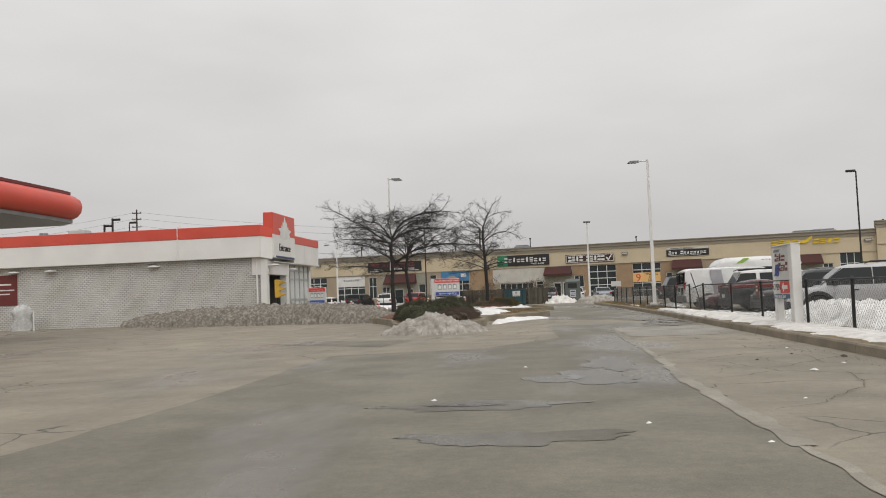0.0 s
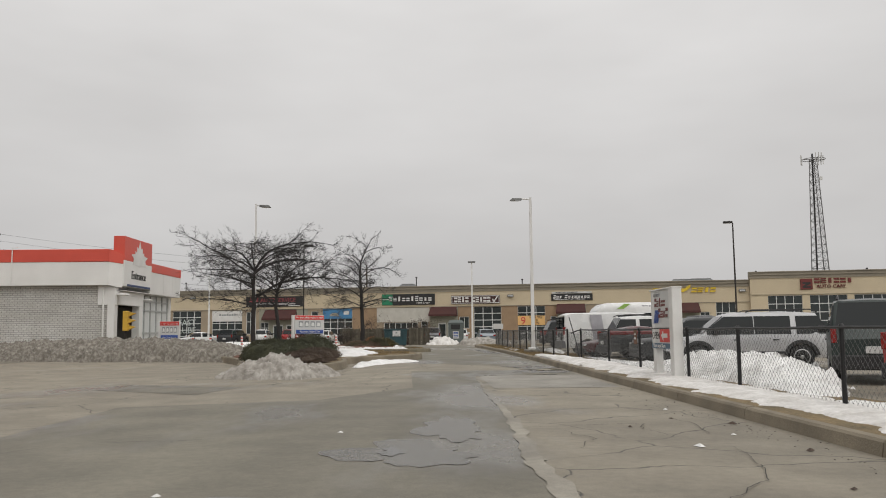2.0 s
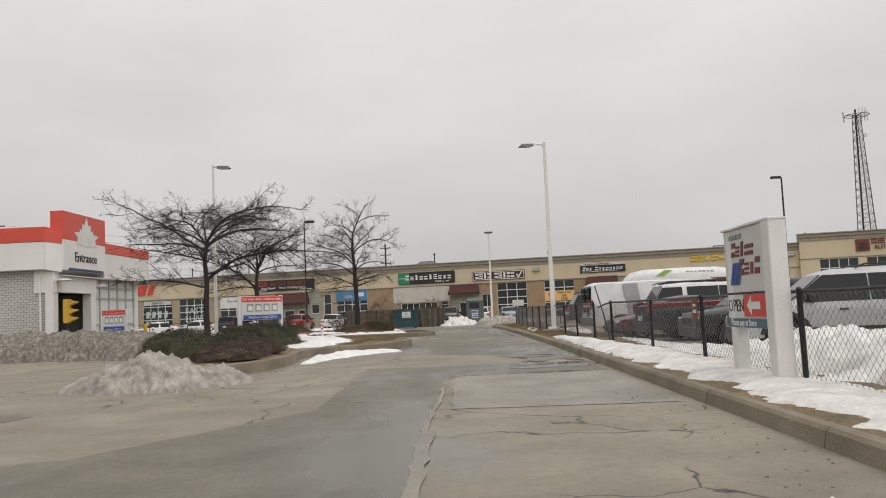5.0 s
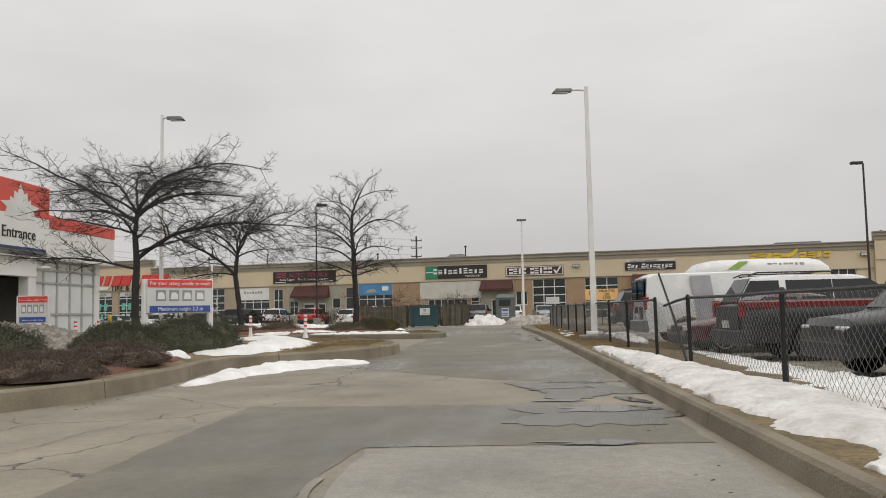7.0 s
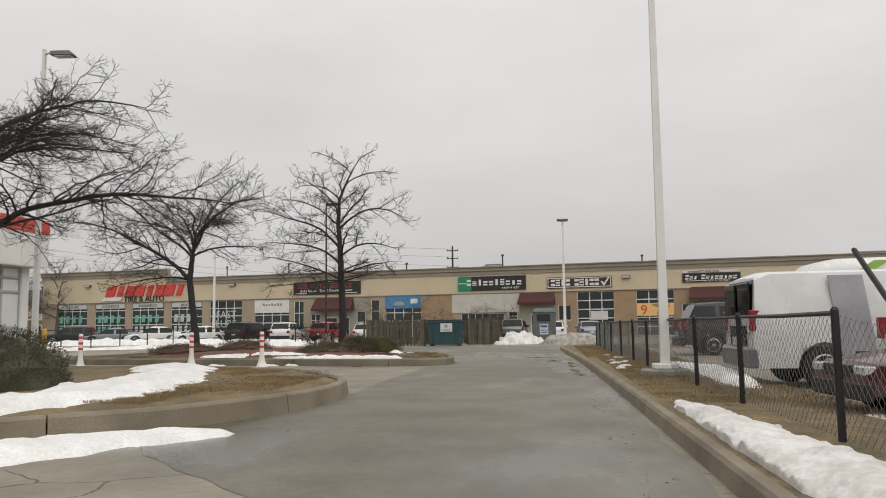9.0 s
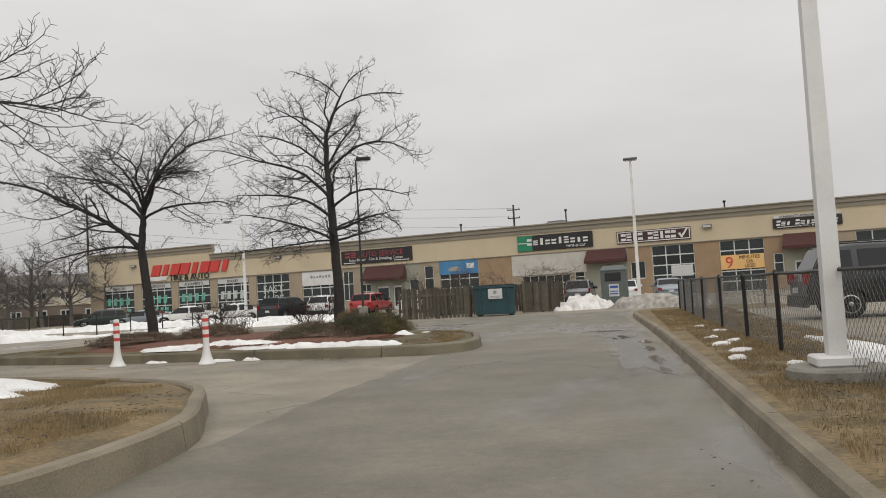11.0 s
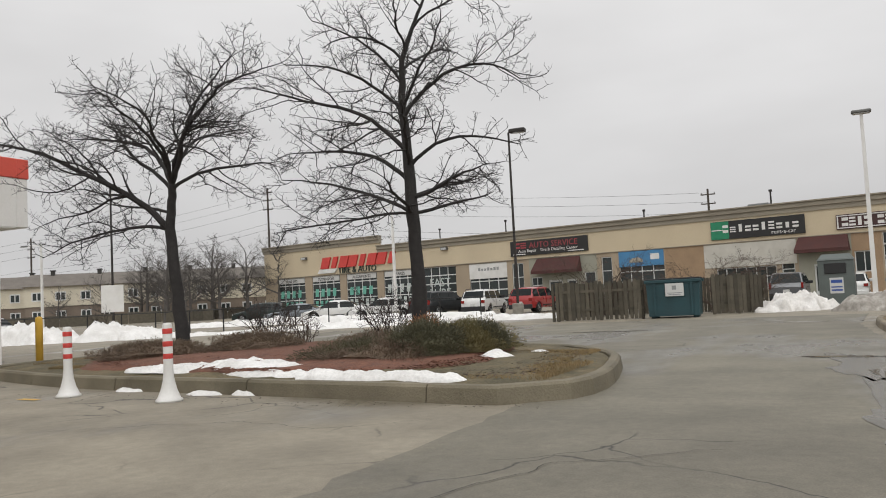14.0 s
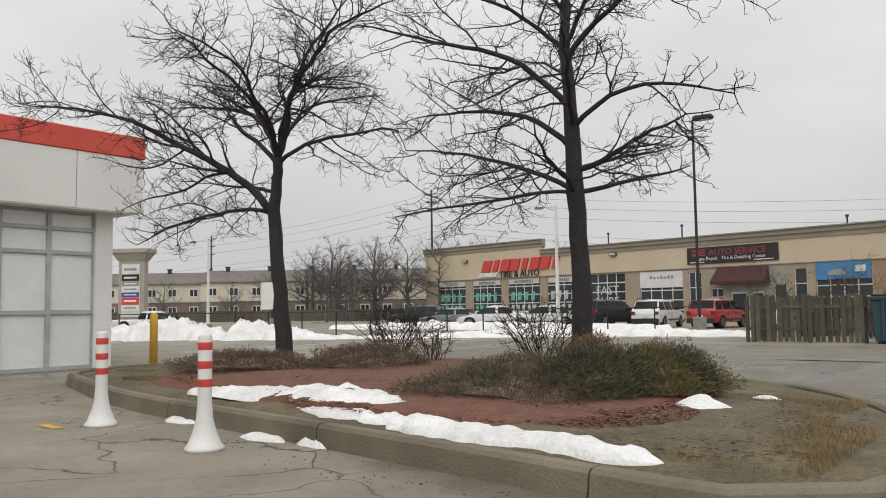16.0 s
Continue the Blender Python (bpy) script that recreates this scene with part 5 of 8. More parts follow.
# ------------------------------------------------------------------ parked vehicles
OUTLINES = {
    "suv": [(0.500, 0.20), (0.500, 0.44), (0.485, 0.53), (0.335, 0.575), (0.305, 0.59), (0.145, 0.955), (0.09, 0.985), (-0.22, 1.0), (-0.39, 0.97), (-0.462, 0.62), (-0.492, 0.52), (-0.497, 0.22)],
    "hatch": [(0.500, 0.20), (0.498, 0.40), (0.480, 0.50), (0.30, 0.60), (0.27, 0.61), (0.09, 0.965), (0.02, 0.99), (-0.22, 1.0), (-0.40, 0.95), (-0.480, 0.64), (-0.495, 0.52), (-0.497, 0.22)],
    "sedan": [(0.500, 0.21), (0.497, 0.40), (0.475, 0.49), (0.26, 0.60), (0.235, 0.61), (0.06, 0.965), (-0.02, 1.0), (-0.14, 0.99), (-0.23, 0.94), (-0.385, 0.68), (-0.475, 0.65), (-0.497, 0.5), (-0.497, 0.23)],
    "van": [(0.500, 0.17), (0.500, 0.36), (0.475, 0.44), (0.365, 0.52), (0.345, 0.53), (0.265, 0.92), (0.22, 0.98), (0.0, 1.0), (-0.44, 0.99), (-0.485, 0.94), (-0.498, 0.5), (-0.50, 0.17)],
    "longbed": [(0.500, 0.20), (0.500, 0.46), (0.488, 0.545), (0.32, 0.60), (0.29, 0.61), (0.225, 0.955), (0.17, 1.0), (0.09, 0.99), (0.045, 0.66), (0.03, 0.635), (-0.49, 0.625), (-0.497, 0.60), (-0.497, 0.25)],
    "pickup": [(0.500, 0.20), (0.500, 0.46), (0.488, 0.545), (0.20, 0.60), (0.17, 0.61), (0.085, 0.955), (0.03, 1.0), (-0.06, 0.99), (-0.115, 0.66), (-0.13, 0.635), (-0.49, 0.625), (-0.497, 0.60), (-0.497, 0.25)],
}
WINDSCREEN = {"suv": (4, 5), "hatch": (4, 5), "sedan": (4, 5), "van": (4, 5), "pickup": (4, 5), "longbed": (4, 5)}
REAR_GLASS = {"suv": (8, 9), "hatch": (8, 9), "sedan": (8, 9), "van": (9, 10), "pickup": (7, 8), "longbed": (7, 8)}
PILLARS = {"suv": [(-0.45, -0.265), (-0.235, -0.02), (-0.018, 0.265)], "hatch": [(-0.45, -0.29), (-0.27, -0.03), (-0.01, 0.25)], "sedan": [(-0.33, -0.10), (-0.08, 0.21)], "van": [(0.19, 0.33), (-0.02, 0.17)], "longbed": [(0.06, 0.15), (0.165, 0.28)], "pickup": [(-0.10, 0.01), (0.03, 0.16)]}


def clip_poly(poly, axis, value, keep_above):
    """The part of a polygon on one side of a line."""
    out = []
    for i, p in enumerate(poly):
        q = poly[(i + 1) % len(poly)]
        a, b = (p[axis] - value, q[axis] - value) if keep_above else (value - p[axis], value - q[axis])
        if a >= 0:
            out.append(p)
        if (a > 0 and b < 0) or (a < 0 and b > 0):
            t = a / (a - b)
            out.append((p[0] + t * (q[0] - p[0]), p[1] + t * (q[1] - p[1])))
    return out


def wheel_geo(r, w):
    tyre = Geo().lathe([(r * 0.62, -w / 2), (r * 0.93, -w / 2), (r, -w / 2 + 0.03), (r, w / 2 - 0.03), (r * 0.93, w / 2), (r * 0.62, w / 2)], 24).moved(pose(0, 0, 0, 90, 0, 0))
    rim = Geo().lathe([(r * 0.66, -0.02), (r * 0.66, 0.05), (r * 0.58, 0.06), (r * 0.55, 0.0), (r * 0.2, -0.01)], 20)
    for k in range(5):
        a = 2 * math.pi * k / 5
        m = pose(0, 0, 0, 0, 0, math.degrees(a))
        spoke = Geo().box(r * 0.1, r * 0.6, -0.045, 0.045, 0.0, 0.05, 0.012).moved(m)
        rim.add(spoke.v, spoke.f)
    rim.lathe([(r * 0.16, 0.0), (r * 0.16, 0.06), (r * 0.1, 0.075)], 12)
    return tyre, rim


def car(label, category, at, rz, shape, L, W, H, paint, lower=None, rails=False, lift=0.0, group="", clad=None):
    """A parked vehicle, its front along +x."""
    c = thing(category.replace(" ", "_"), label, category, at, rz, group)
    up = [(x * L, z * H) for x, z in OUTLINES[shape]]
    r = 0.33 if shape in ("sedan", "hatch") else 0.37
    zb, xf, xr = up[0][1], 0.315 * L, -0.29 * L

    def arch(cx):
        return [(cx + (r + 0.07) * math.cos(a), max(zb, r + (r + 0.07) * math.sin(a))) for a in [math.pi + math.asin(min(0.9, (r - zb) / (r + 0.07))) * 1.0 - k * (math.pi + 2 * math.asin(min(0.9, (r - zb) / (r + 0.07)))) / 9 for k in range(10)]]

    loop = up + arch(xr) + arch(xf)
    belt = {"suv": 0.575, "pickup": 0.61, "longbed": 0.61}.get(shape, 0.60) * H

    def half(x, z):
        w = W / 2 * (1 - 0.10 * min(1.0, abs(2 * x / L)) ** 7)
        return w * (1 - (0.20 if shape not in ("van",) else 0.09) * max(0.0, (z - belt) / (H - belt))) - 0.02 * max(0.0, (0.45 * H - z) / H)

    top = sorted((x, z) for x, z in up[1:-1])
    tops_x, tops_z = [p[0] for p in top], [p[1] for p in top]
    stations = sorted({round(v, 4) for v in [x for x, _ in top] + [cx + (r + 0.075) * k for cx in (xf, xr) for k in (-1.0, -0.97, -0.85, -0.6, -0.3, 0, 0.3, 0.6, 0.85, 0.97, 1.0)] + [L * (k / 16 - 0.49) for k in range(17)]})
    stations = [x for i, x in enumerate(stations) if i == 0 or x - stations[i - 1] > 0.006]
    rows_ = []
    for x in stations:
        zt, zl = float(np.interp(x, tops_x, tops_z)), zb
        for cx in (xf, xr):
            if abs(x - cx) < r + 0.07:
                zl = max(zl, r + math.sqrt((r + 0.07) ** 2 - (x - cx) ** 2))
        zs = [zl, max(zl + 0.01, 0.33 * H), max(zl + 0.02, 0.47 * H), max(zl + 0.03, min(belt, zt - 0.09)), zt - 0.055, zt - 0.012]
        ring = [(half(x, z) - (0.05 if i == 0 else 0.0) - (0.10 if i == 5 else (0.015 if i == 4 else 0.0)), min(z, zt)) for i, z in enumerate(zs)]
        rows_.append([(x, 0.0, zl)] + [(x, w, z) for w, z in ring] + [(x, 0.0, zt + 0.012)] + [(x, -w, z) for w, z in ring[::-1]])
    g, k = Geo(), len(rows_[0])
    for row in rows_:
        g.v += row
    for i in range(len(rows_) - 1):
        for j in range(k):
            g.f.append((i * k + j, i * k + (j + 1) % k, (i + 1) * k + (j + 1) % k, (i + 1) * k + j))
    g.f += [tuple(range(k)), tuple(range((len(rows_) - 1) * k, len(rows_) * k))[::-1]]
    me = g.mesh("body", paint, True)
    me.set_sharp_from_angle(angle=radians(32))
    part("body", me, None, c)
    # side glass
    roofline = up
    for a, b in PILLARS[shape]:
        poly = clip_poly(clip_poly(roofline, 0, a * L, True), 0, b * L, False)
        poly = clip_poly(clip_poly(poly, 1, belt + 0.03, True), 1, H * 0.93, False)
        if len(poly) < 3:
            continue
        cx, cz = sum(p[0] for p in poly) / len(poly), sum(p[1] for p in poly) / len(poly)
        poly = [(cx + (x - cx) * (0.985 if shape == "suv" else 0.95), cz + (z - cz) * 0.92) for x, z in poly]
        for s in (1, -1):
            g, k = Geo(), len(poly)
            g.add([(x, s * (half(x, z) + 0.012), z) for x, z in poly] + [(x, s * (half(x, z) - 0.03), z) for x, z in poly], [tuple(range(k)), tuple(range(k, 2 * k))[::-1]] + [(i, (i + 1) % k, k + (i + 1) % k, k + i) for i in range(k)])
            part("side_window", g, OPAQUE_GLASS, c)
    for nm, (i, j), grow_ in (("windscreen", WINDSCREEN[shape], 0.0), ("rear_window", REAR_GLASS[shape], 0.0)):
        (x0, z0), (x1, z1) = up[i], up[j]
        if nm == "rear_window" and shape in ("suv", "hatch", "van"):
            z1 = max(z1, belt)
            x1 = x0 + (up[j][0] - x0) * ((z0 - z1) / (z0 - up[j][1]))
        g, t0, t1 = Geo(), 0.07, 0.90
        dx, dz = x1 - x0, z1 - z0
        ln = math.hypot(dx, dz)
        nx, nz = (abs(dz) / ln, abs(dx) / ln) if nm == "windscreen" else (-abs(dz) / ln, abs(dx) / ln)
        pts = []
        for t in (t0, t1):
            x, z = x0 + t * dx, z0 + t * dz
            w = half(x, z) - 0.10
            pts += [(x + 0.012 * nx, -w, z + 0.012 * nz), (x + 0.012 * nx, w, z + 0.012 * nz)]
        inner = [(p[0] - 0.04 * nx, p[1], p[2] - 0.04 * nz) for p in pts]
        g.add(pts + inner, [(0, 1, 3, 2), (4, 6, 7, 5), (0, 4, 5, 1), (2, 3, 7, 6), (0, 2, 6, 4), (1, 5, 7, 3)])
        part(nm, g, OPAQUE_GLASS, c)
    tyre, rim = wheel_geo(r, 0.24)
    for x in (xf, xr):
        for s in (1, -1):
            wh = part("wheel", Geo().add(tyre.v, tyre.f), RUBBER, c, "black tyre", True)
            wh.matrix_basis = pose(x, s * (W / 2 - 0.14), r)
            rm = part("rim", Geo().add(rim.v, rim.f).moved(pose(0, 0, 0, -90 * s, 0, 0)), ALLOY, wh, "spoked alloy rim")
            rm.matrix_basis = pose(0, s * 0.07, 0)
    low = lower or paint
    fw, rw = half(0.49 * L, 0.35 * H), half(-0.49 * L, 0.4 * H)
    part("bumper", Geo().box(0.485 * L, 0.515 * L, -fw, fw, 0.17 * H, 0.33 * H, 0.03), low, c, "front bumper")
    part("bumper", Geo().box(-0.515 * L, -0.485 * L, -rw, rw, 0.17 * H, 0.34 * H, 0.03), low, c, "rear bumper")
    part("grille", Geo().box(0.496 * L, 0.512 * L, -0.5 * fw, 0.5 * fw, 0.36 * H, 0.465 * H, 0.01), TRIM_BLACK, c, "dark grille")
    tw0 = 0.86 if shape in ("suv", "van", "pickup", "longbed") else 0.72
    tz0, tz1 = (0.48, 0.66) if shape in ("suv", "van", "pickup", "longbed") else (0.47, 0.58)
    for s in (1, -1):
        part("headlamp", Geo().box(0.478 * L, 0.507 * L, min(s * 0.55 * fw, s * 0.98 * fw), max(s * 0.55 * fw, s * 0.98 * fw), 0.375 * H, 0.465 * H, 0.02), HEADLAMP, c)
        part("tail_lamp", Geo().box(-0.506 * L, -0.470 * L, min(s * tw0 * rw, s * 1.0 * rw), max(s * tw0 * rw, s * 1.0 * rw), tz0 * H, tz1 * H, 0.015), TAIL_RED, c)
        mx, mz = 0.21 * L if shape != "van" else 0.30 * L, belt + 0.05
        part("mirror", Geo().box(mx - 0.07, mx + 0.07, min(s * (W / 2 - 0.03), s * (W / 2 + 0.19)), max(s * (W / 2 - 0.03), s * (W / 2 + 0.19)), mz, mz + 0.17, 0.03), low, c)
        part("side_moulding", Geo().box(xr + 0.5, xf - 0.5, min(s * (W / 2 - 0.03), s * (W / 2 + 0.012)), max(s * (W / 2 - 0.03), s * (W / 2 + 0.012)), 0.27 * H, 0.31 * H, 0.004), TRIM_BLACK, c)
        for hx in ((-0.16, 0.07) if shape in ("suv", "hatch", "sedan") else (0.06,)):
            part("door_handle", Geo().box(hx * L, hx * L + 0.17, min(s * (W / 2 - 0.02), s * (W / 2 + 0.03)), max(s * (W / 2 - 0.02), s * (W / 2 + 0.03)), 0.50 * H, 0.52 * H, 0.006), low, c)
        if rails:
            ry = s * (half(0, H) - 0.08)
            part("roof_rail", Geo().tube([(0.02 * L, ry, H - 0.02), (-0.02 * L, ry, H + 0.05), (-0.36 * L, ry, H + 0.05), (-0.40 * L, ry, H - 0.03)], 0.02, 6), TRIM_BLACK, c)
    if clad:
        for cx in (xf, xr):
            for s in (1, -1):
                ring = [(r + 0.05, k) for k in range(11)] + [(r + 0.15, k) for k in range(10, -1, -1)]
                pts = [(cx + q * math.cos(math.pi * (0.96 - 0.092 * k)), r + q * math.sin(math.pi * (0.96 - 0.092 * k))) for q, k in ring]
                part("wheel_arch_trim", Geo().slab(pts, min(s * (W / 2 - 0.06), s * (W / 2 + 0.015)), max(s * (W / 2 - 0.06), s * (W / 2 + 0.015))), TRIM_BLACK, c, "black wheel arch trim")
    part("number_plate", Geo().box(-0.511 * L - 0.012, -0.50 * L, -0.16, 0.16, 0.36 * H, 0.36 * H + 0.15, 0.004), SIGN_FACE, c, "pale number plate with no lettering")
    return c


car("silver four-door off-road estate parked behind the fence", "suv", (13.3, 34.2, 0.0), 170, "suv", 4.95, 1.9, 1.76, SILVER_CAR, TRIM_BLACK, True, group="cars behind the fence", clad=True)
car("dark green off-road estate with its tailgate to the lane", "suv", (13.9, 28.1, 0.0), 64, "suv", 4.6, 1.82, 1.9, GREEN_CAR, TRIM_BLACK, True, group="cars behind the fence")
car("bright red pickup truck beside the dark green estate", "pickup truck", (14.55, 23.7, 0.0), 20, "pickup", 5.4, 1.95, 1.75, RED_CAR, TRIM_BLACK, group="cars behind the fence")
car("dark estate car with chrome grille behind the fence", "suv", (13.1, 37.6, 0.0), 180, "suv", 4.8, 1.88, 1.68, DARK_CAR, TRIM_BLACK, group="cars behind the fence")
pk = car("black pickup truck with dark red bed rails", "pickup truck", (13.7, 42.2, 0.0), 2, "longbed", 6.4, 2.0, 1.80, DARK_CAR, TRIM_BLACK, group="cars behind the fence")
part("tailgate", Geo().box(-3.23, -3.17, -0.72, 0.72, 0.62, 1.1, 0.015), TRIM_BLACK, pk, "black tailgate")
for s in (-1, 1):
    part("bed_rail", Geo().box(-3.18, 0.15, min(s * 0.90, s * 1.005), max(s * 0.90, s * 1.005), 1.03, 1.19, 0.03), MAROON_CAR, pk, "dark red bed rail")
    part("door_panel", Geo().box(0.2, 1.75, min(s * 0.98, s * 1.008), max(s * 0.98, s * 1.008), 0.86, 1.12, 0.02), MAROON_CAR, pk, "dark red door band")
part("bed_cover", Geo().box(-3.1, 0.1, -0.86, 0.86, 1.15, 1.21, 0.02), TRIM_BLACK, pk, "black bed cover")
car("damaged red saloon with its front towards the fence", "car", (12.3, 45.0, 0.0), 184, "sedan", 4.5, 1.76, 1.40, DEEP_RED_CAR, TRIM_BLACK, group="cars behind the fence")
car("white estate car with dark rear window", "suv", (14.3, 46.9, 0.0), 0, "suv", 5.3, 1.9, 1.88, WHITE_CAR, TRIM_BLACK, True, group="cars behind the fence")
van = car("white panel van with dark rear door windows", "van", (12.85, 50.2, 0.0), 3, "van", 5.7, 2.02, 2.12, WHITE_CAR, GREY_CAR, group="vans behind the fence")
for s in (-1, 1):
    part("rear_door_window", Geo().box(-2.875, -2.835, min(s * 0.1, s * 0.78), max(s * 0.1, s * 0.78), 1.3, 1.9, 0.01), OPAQUE_GLASS, van)
    part("rear_door_panel", Geo().box(-2.868, -2.83, min(s * 0.14, s * 0.5), max(s * 0.14, s * 0.5), 0.75, 1.12, 0.01), OPAQUE_GLASS, van)
part("grey_stripe", Geo().slab([(-1.35, 0.55), (-0.75, 0.55), (-0.95, 2.0), (-1.55, 2.0)], -1.022, -1.0), LILAC_GREY, van, "grey slanted stripe")
bus = car("white high-roof minibus with a green flash", "van", (15.7, 57.0, 0.0), 2, "van", 5.6, 2.1, 2.4, WHITE_CAR, GREY_CAR, group="vans behind the fence")
g = Geo()
for x, w, h in ((-2.62, 0.80, 0.02), (-2.5, 0.9, 0.22), (-2.25, 0.93, 0.42), (-1.8, 0.94, 0.52), (0.0, 0.95, 0.56), (1.7, 0.94, 0.54), (2.15, 0.92, 0.46), (2.4, 0.86, 0.26), (2.5, 0.78, 0.02)):
    g.v += [(x, w * c, 2.3 + h * v) for c, v in ((-1, 0), (-0.99, 0.45), (-0.93, 0.8), (-0.72, 0.97), (0, 1.0), (0.72, 0.97), (0.93, 0.8), (0.99, 0.45), (1, 0))]
g.f += [(i * 9 + j, i * 9 + j + 1, i * 9 + j + 10, i * 9 + j + 9) for i in range(8) for j in range(8)]
part("raised_roof", g, WHITE_CAR, bus, "raised white rounded roof", True)
part("flash", Geo().slab([(-1.4, 2.45), (-1.0, 2.45), (-0.6, 2.74), (-0.95, 2.74)], -0.96, -0.86), material("lime_flash", (0.30, 0.50, 0.10), 0.5, bump=0.0), bus, "lime green flash")
blocks(bus, LILAC_GREY, 7, 0.1, 1.5, 2.46, 2.66, -0.93, -0.86, name="marking_bar", forms="pair trio slim pair pair slim trio")
car("black off-road estate with its rear to the fence", "suv", (13.8, 65.6, 0.0), 2, "suv", 5.1, 2.0, 1.95, DARK_CAR, TRIM_BLACK, True, group="cars behind the fence")
car("maroon saloon in the second row of the car park", "car", (20.5, 46.5, 0.0), 180, "sedan", 4.6, 1.78, 1.45, DEEP_RED_CAR, group="cars behind the fence")
car("white saloon at the far end of the car park", "car", (21.5, 38.0, 0.0), 180, "sedan", 4.6, 1.78, 1.45, WHITE_CAR, group="cars behind the fence")
car("grey hatchback at the far end of the car park", "car", (22.5, 42.0, 0.0), 180, "hatch", 4.2, 1.76, 1.5, GREY_CAR, group="cars behind the fence")

car("white compact off-roader parked facing the workshops", "suv", (-15.25, 99.9, 0.0), 92, "hatch", 4.4, 1.81, 1.67, WHITE_CAR, TRIM_BLACK, True, group="cars at the workshops")
car("red compact off-roader parked facing the workshops", "suv", (-11.75, 100.1, 0.0), 84, "hatch", 4.4, 1.82, 1.66, RED_CAR, TRIM_BLACK, group="cars at the workshops")
car("dark blue off-road estate parked facing the workshops", "suv", (-18.3, 99.2, 0.0), 80, "suv", 4.7, 1.9, 1.72, DARK_CAR, TRIM_BLACK, group="cars at the workshops")
car("white saloon parked behind the snow bank", "car", (-22.0, 98.0, 0.0), 205, "sedan", 4.6, 1.78, 1.45, WHITE_CAR, group="cars at the workshops")
car("white pickup truck parked beyond the snow bank", "pickup truck", (-40.8, 82.4, 0.0), 24, "pickup", 5.0, 1.8, 1.40, WHITE_CAR, TRIM_BLACK, group="cars at the workshops")
car("white saloon parked behind the snow bank", "car", (-26.3, 98.5, 0.0), 205, "sedan", 4.5, 1.78, 1.46, WHITE_CAR, group="cars at the workshops")
car("blue-grey low saloon parked behind the snow bank", "car", (-31.5, 101.0, 0.0), 200, "sedan", 4.6, 1.78, 1.36, BLUE_CAR, group="cars at the workshops")
car("dark hatchback parked near the workshop corner", "car", (-36.5, 103.0, 0.0), 200, "hatch", 4.3, 1.8, 1.58, GREEN_CAR, group="cars at the workshops")
car("white hatchback half hidden by the board fence", "car", (-8.3, 100.0, 0.0), 88, "hatch", 4.2, 1.76, 1.5, WHITE_CAR, group="cars at the workshops")
car("grey estate car parked behind the snow pile", "suv", (3.75, 98.6, 0.0), 88, "suv", 4.6, 1.88, 1.68, GREY_CAR, TRIM_BLACK, group="cars at the workshops")
car("white hatchback parked behind the steel box", "car", (6.9, 101.0, 0.0), 88, "hatch", 4.2, 1.76, 1.5, WHITE_CAR, group="cars at the workshops")
car("blue-grey saloon parked behind the white lamp", "car", (9.6, 98.6, 0.0), 92, "sedan", 4.6, 1.8, 1.46, BLUE_CAR, group="cars at the workshops")


# ------------------------------------------------------------------ snow
def snow_strip(label, pts, z0, mt, seed, lumpy=0.35, name="snow_bank", step=0.16, across=13, kind="", west=None, crust=0.0):
    """A ridge of snow along points (x, y, half width, height)."""
    line = []
    for i in range(len(pts) - 1):
        a, b = pts[i], pts[i + 1]
        m = max(2, round(math.dist(a[:2], b[:2]) / step))
        for j in range(m):
            t = j / m
            s = t * t * (3 - 2 * t)
            line.append((a[0] + (b[0] - a[0]) * t, a[1] + (b[1] - a[1]) * t, a[2] + (b[2] - a[2]) * s, a[3] + (b[3] - a[3]) * s))
    line.append(pts[-1])
    g, n = Geo(), len(line)
    for i, (x, y, hw, h) in enumerate(line):
        a, b = line[max(i - 5, 0)], line[min(i + 5, n - 1)]
        d = Vector((b[0] - a[0], b[1] - a[1])).normalized()
        end = min(1.0, min(i, n - 1 - i) * step / max(0.25, 0.8 * hw))
        end = math.sqrt(max(0.0, 1 - (1 - end) ** 2))
        wl_, wr = [1.12 * hw * end * (1 + 0.55 * noise.noise(Vector((x * 1.1, y * 1.1, seed + k * 5))) + 0.2 * noise.noise(Vector((x * 4.0, y * 4.0, seed + k * 5)))) for k in (0, 1)]
        for j in range(across):
            u = -1 + 2 * j / (across - 1)
            o = u * (wl_ if u < 0 else wr)
            px, py = x - d.y * o, y + d.x * o
            if west is not None:
                px = max(px, west + 0.05 * noise.noise(Vector((py * 2.3, 0, seed))))
            f = (1 - abs(u) ** 2.6)
            hh = h * end * f * (1 + lumpy * noise.noise(Vector((px * 1.3, py * 1.3, seed))) + lumpy * 0.8 * noise.noise(Vector((px * 3.7, py * 3.7, seed + 2))))
            hh += f * h * lumpy * 0.35 * noise.noise(Vector((px * 9, py * 9, seed + 4)))
            if crust:
                q = Vector((px, py, seed))
                hh += crust * min(1.0, 3 * f) * end * (abs(noise.noise(q * 5.5)) + 0.7 * abs(noise.noise(q * 12)) + 0.45 * noise.noise(q * 24) - 0.2)
            edge = (1 - f) * h * (0.30 + 0.75 * noise.noise(Vector((px * 3.1, py * 3.1, seed + 6))) + 0.55 * noise.noise(Vector((px * 8.5, py * 8.5, seed + 8))))
            hh += 0.10 * h * noise.noise(Vector((px * 17, py * 17, seed + 3))) - edge - 0.04 * h
            g.v.append((px, py, z0 + (max(-0.03, hh) if abs(u) < 0.99 else -0.03)))
    for i in range(n - 1):
        for j in range(across - 1):
            g.f.append((i * across + j, i * across + j + 1, (i + 1) * across + j + 1, (i + 1) * across + j))
    return tagged(part(name, g, mt, None, "", True), label, "snow", "", kind)


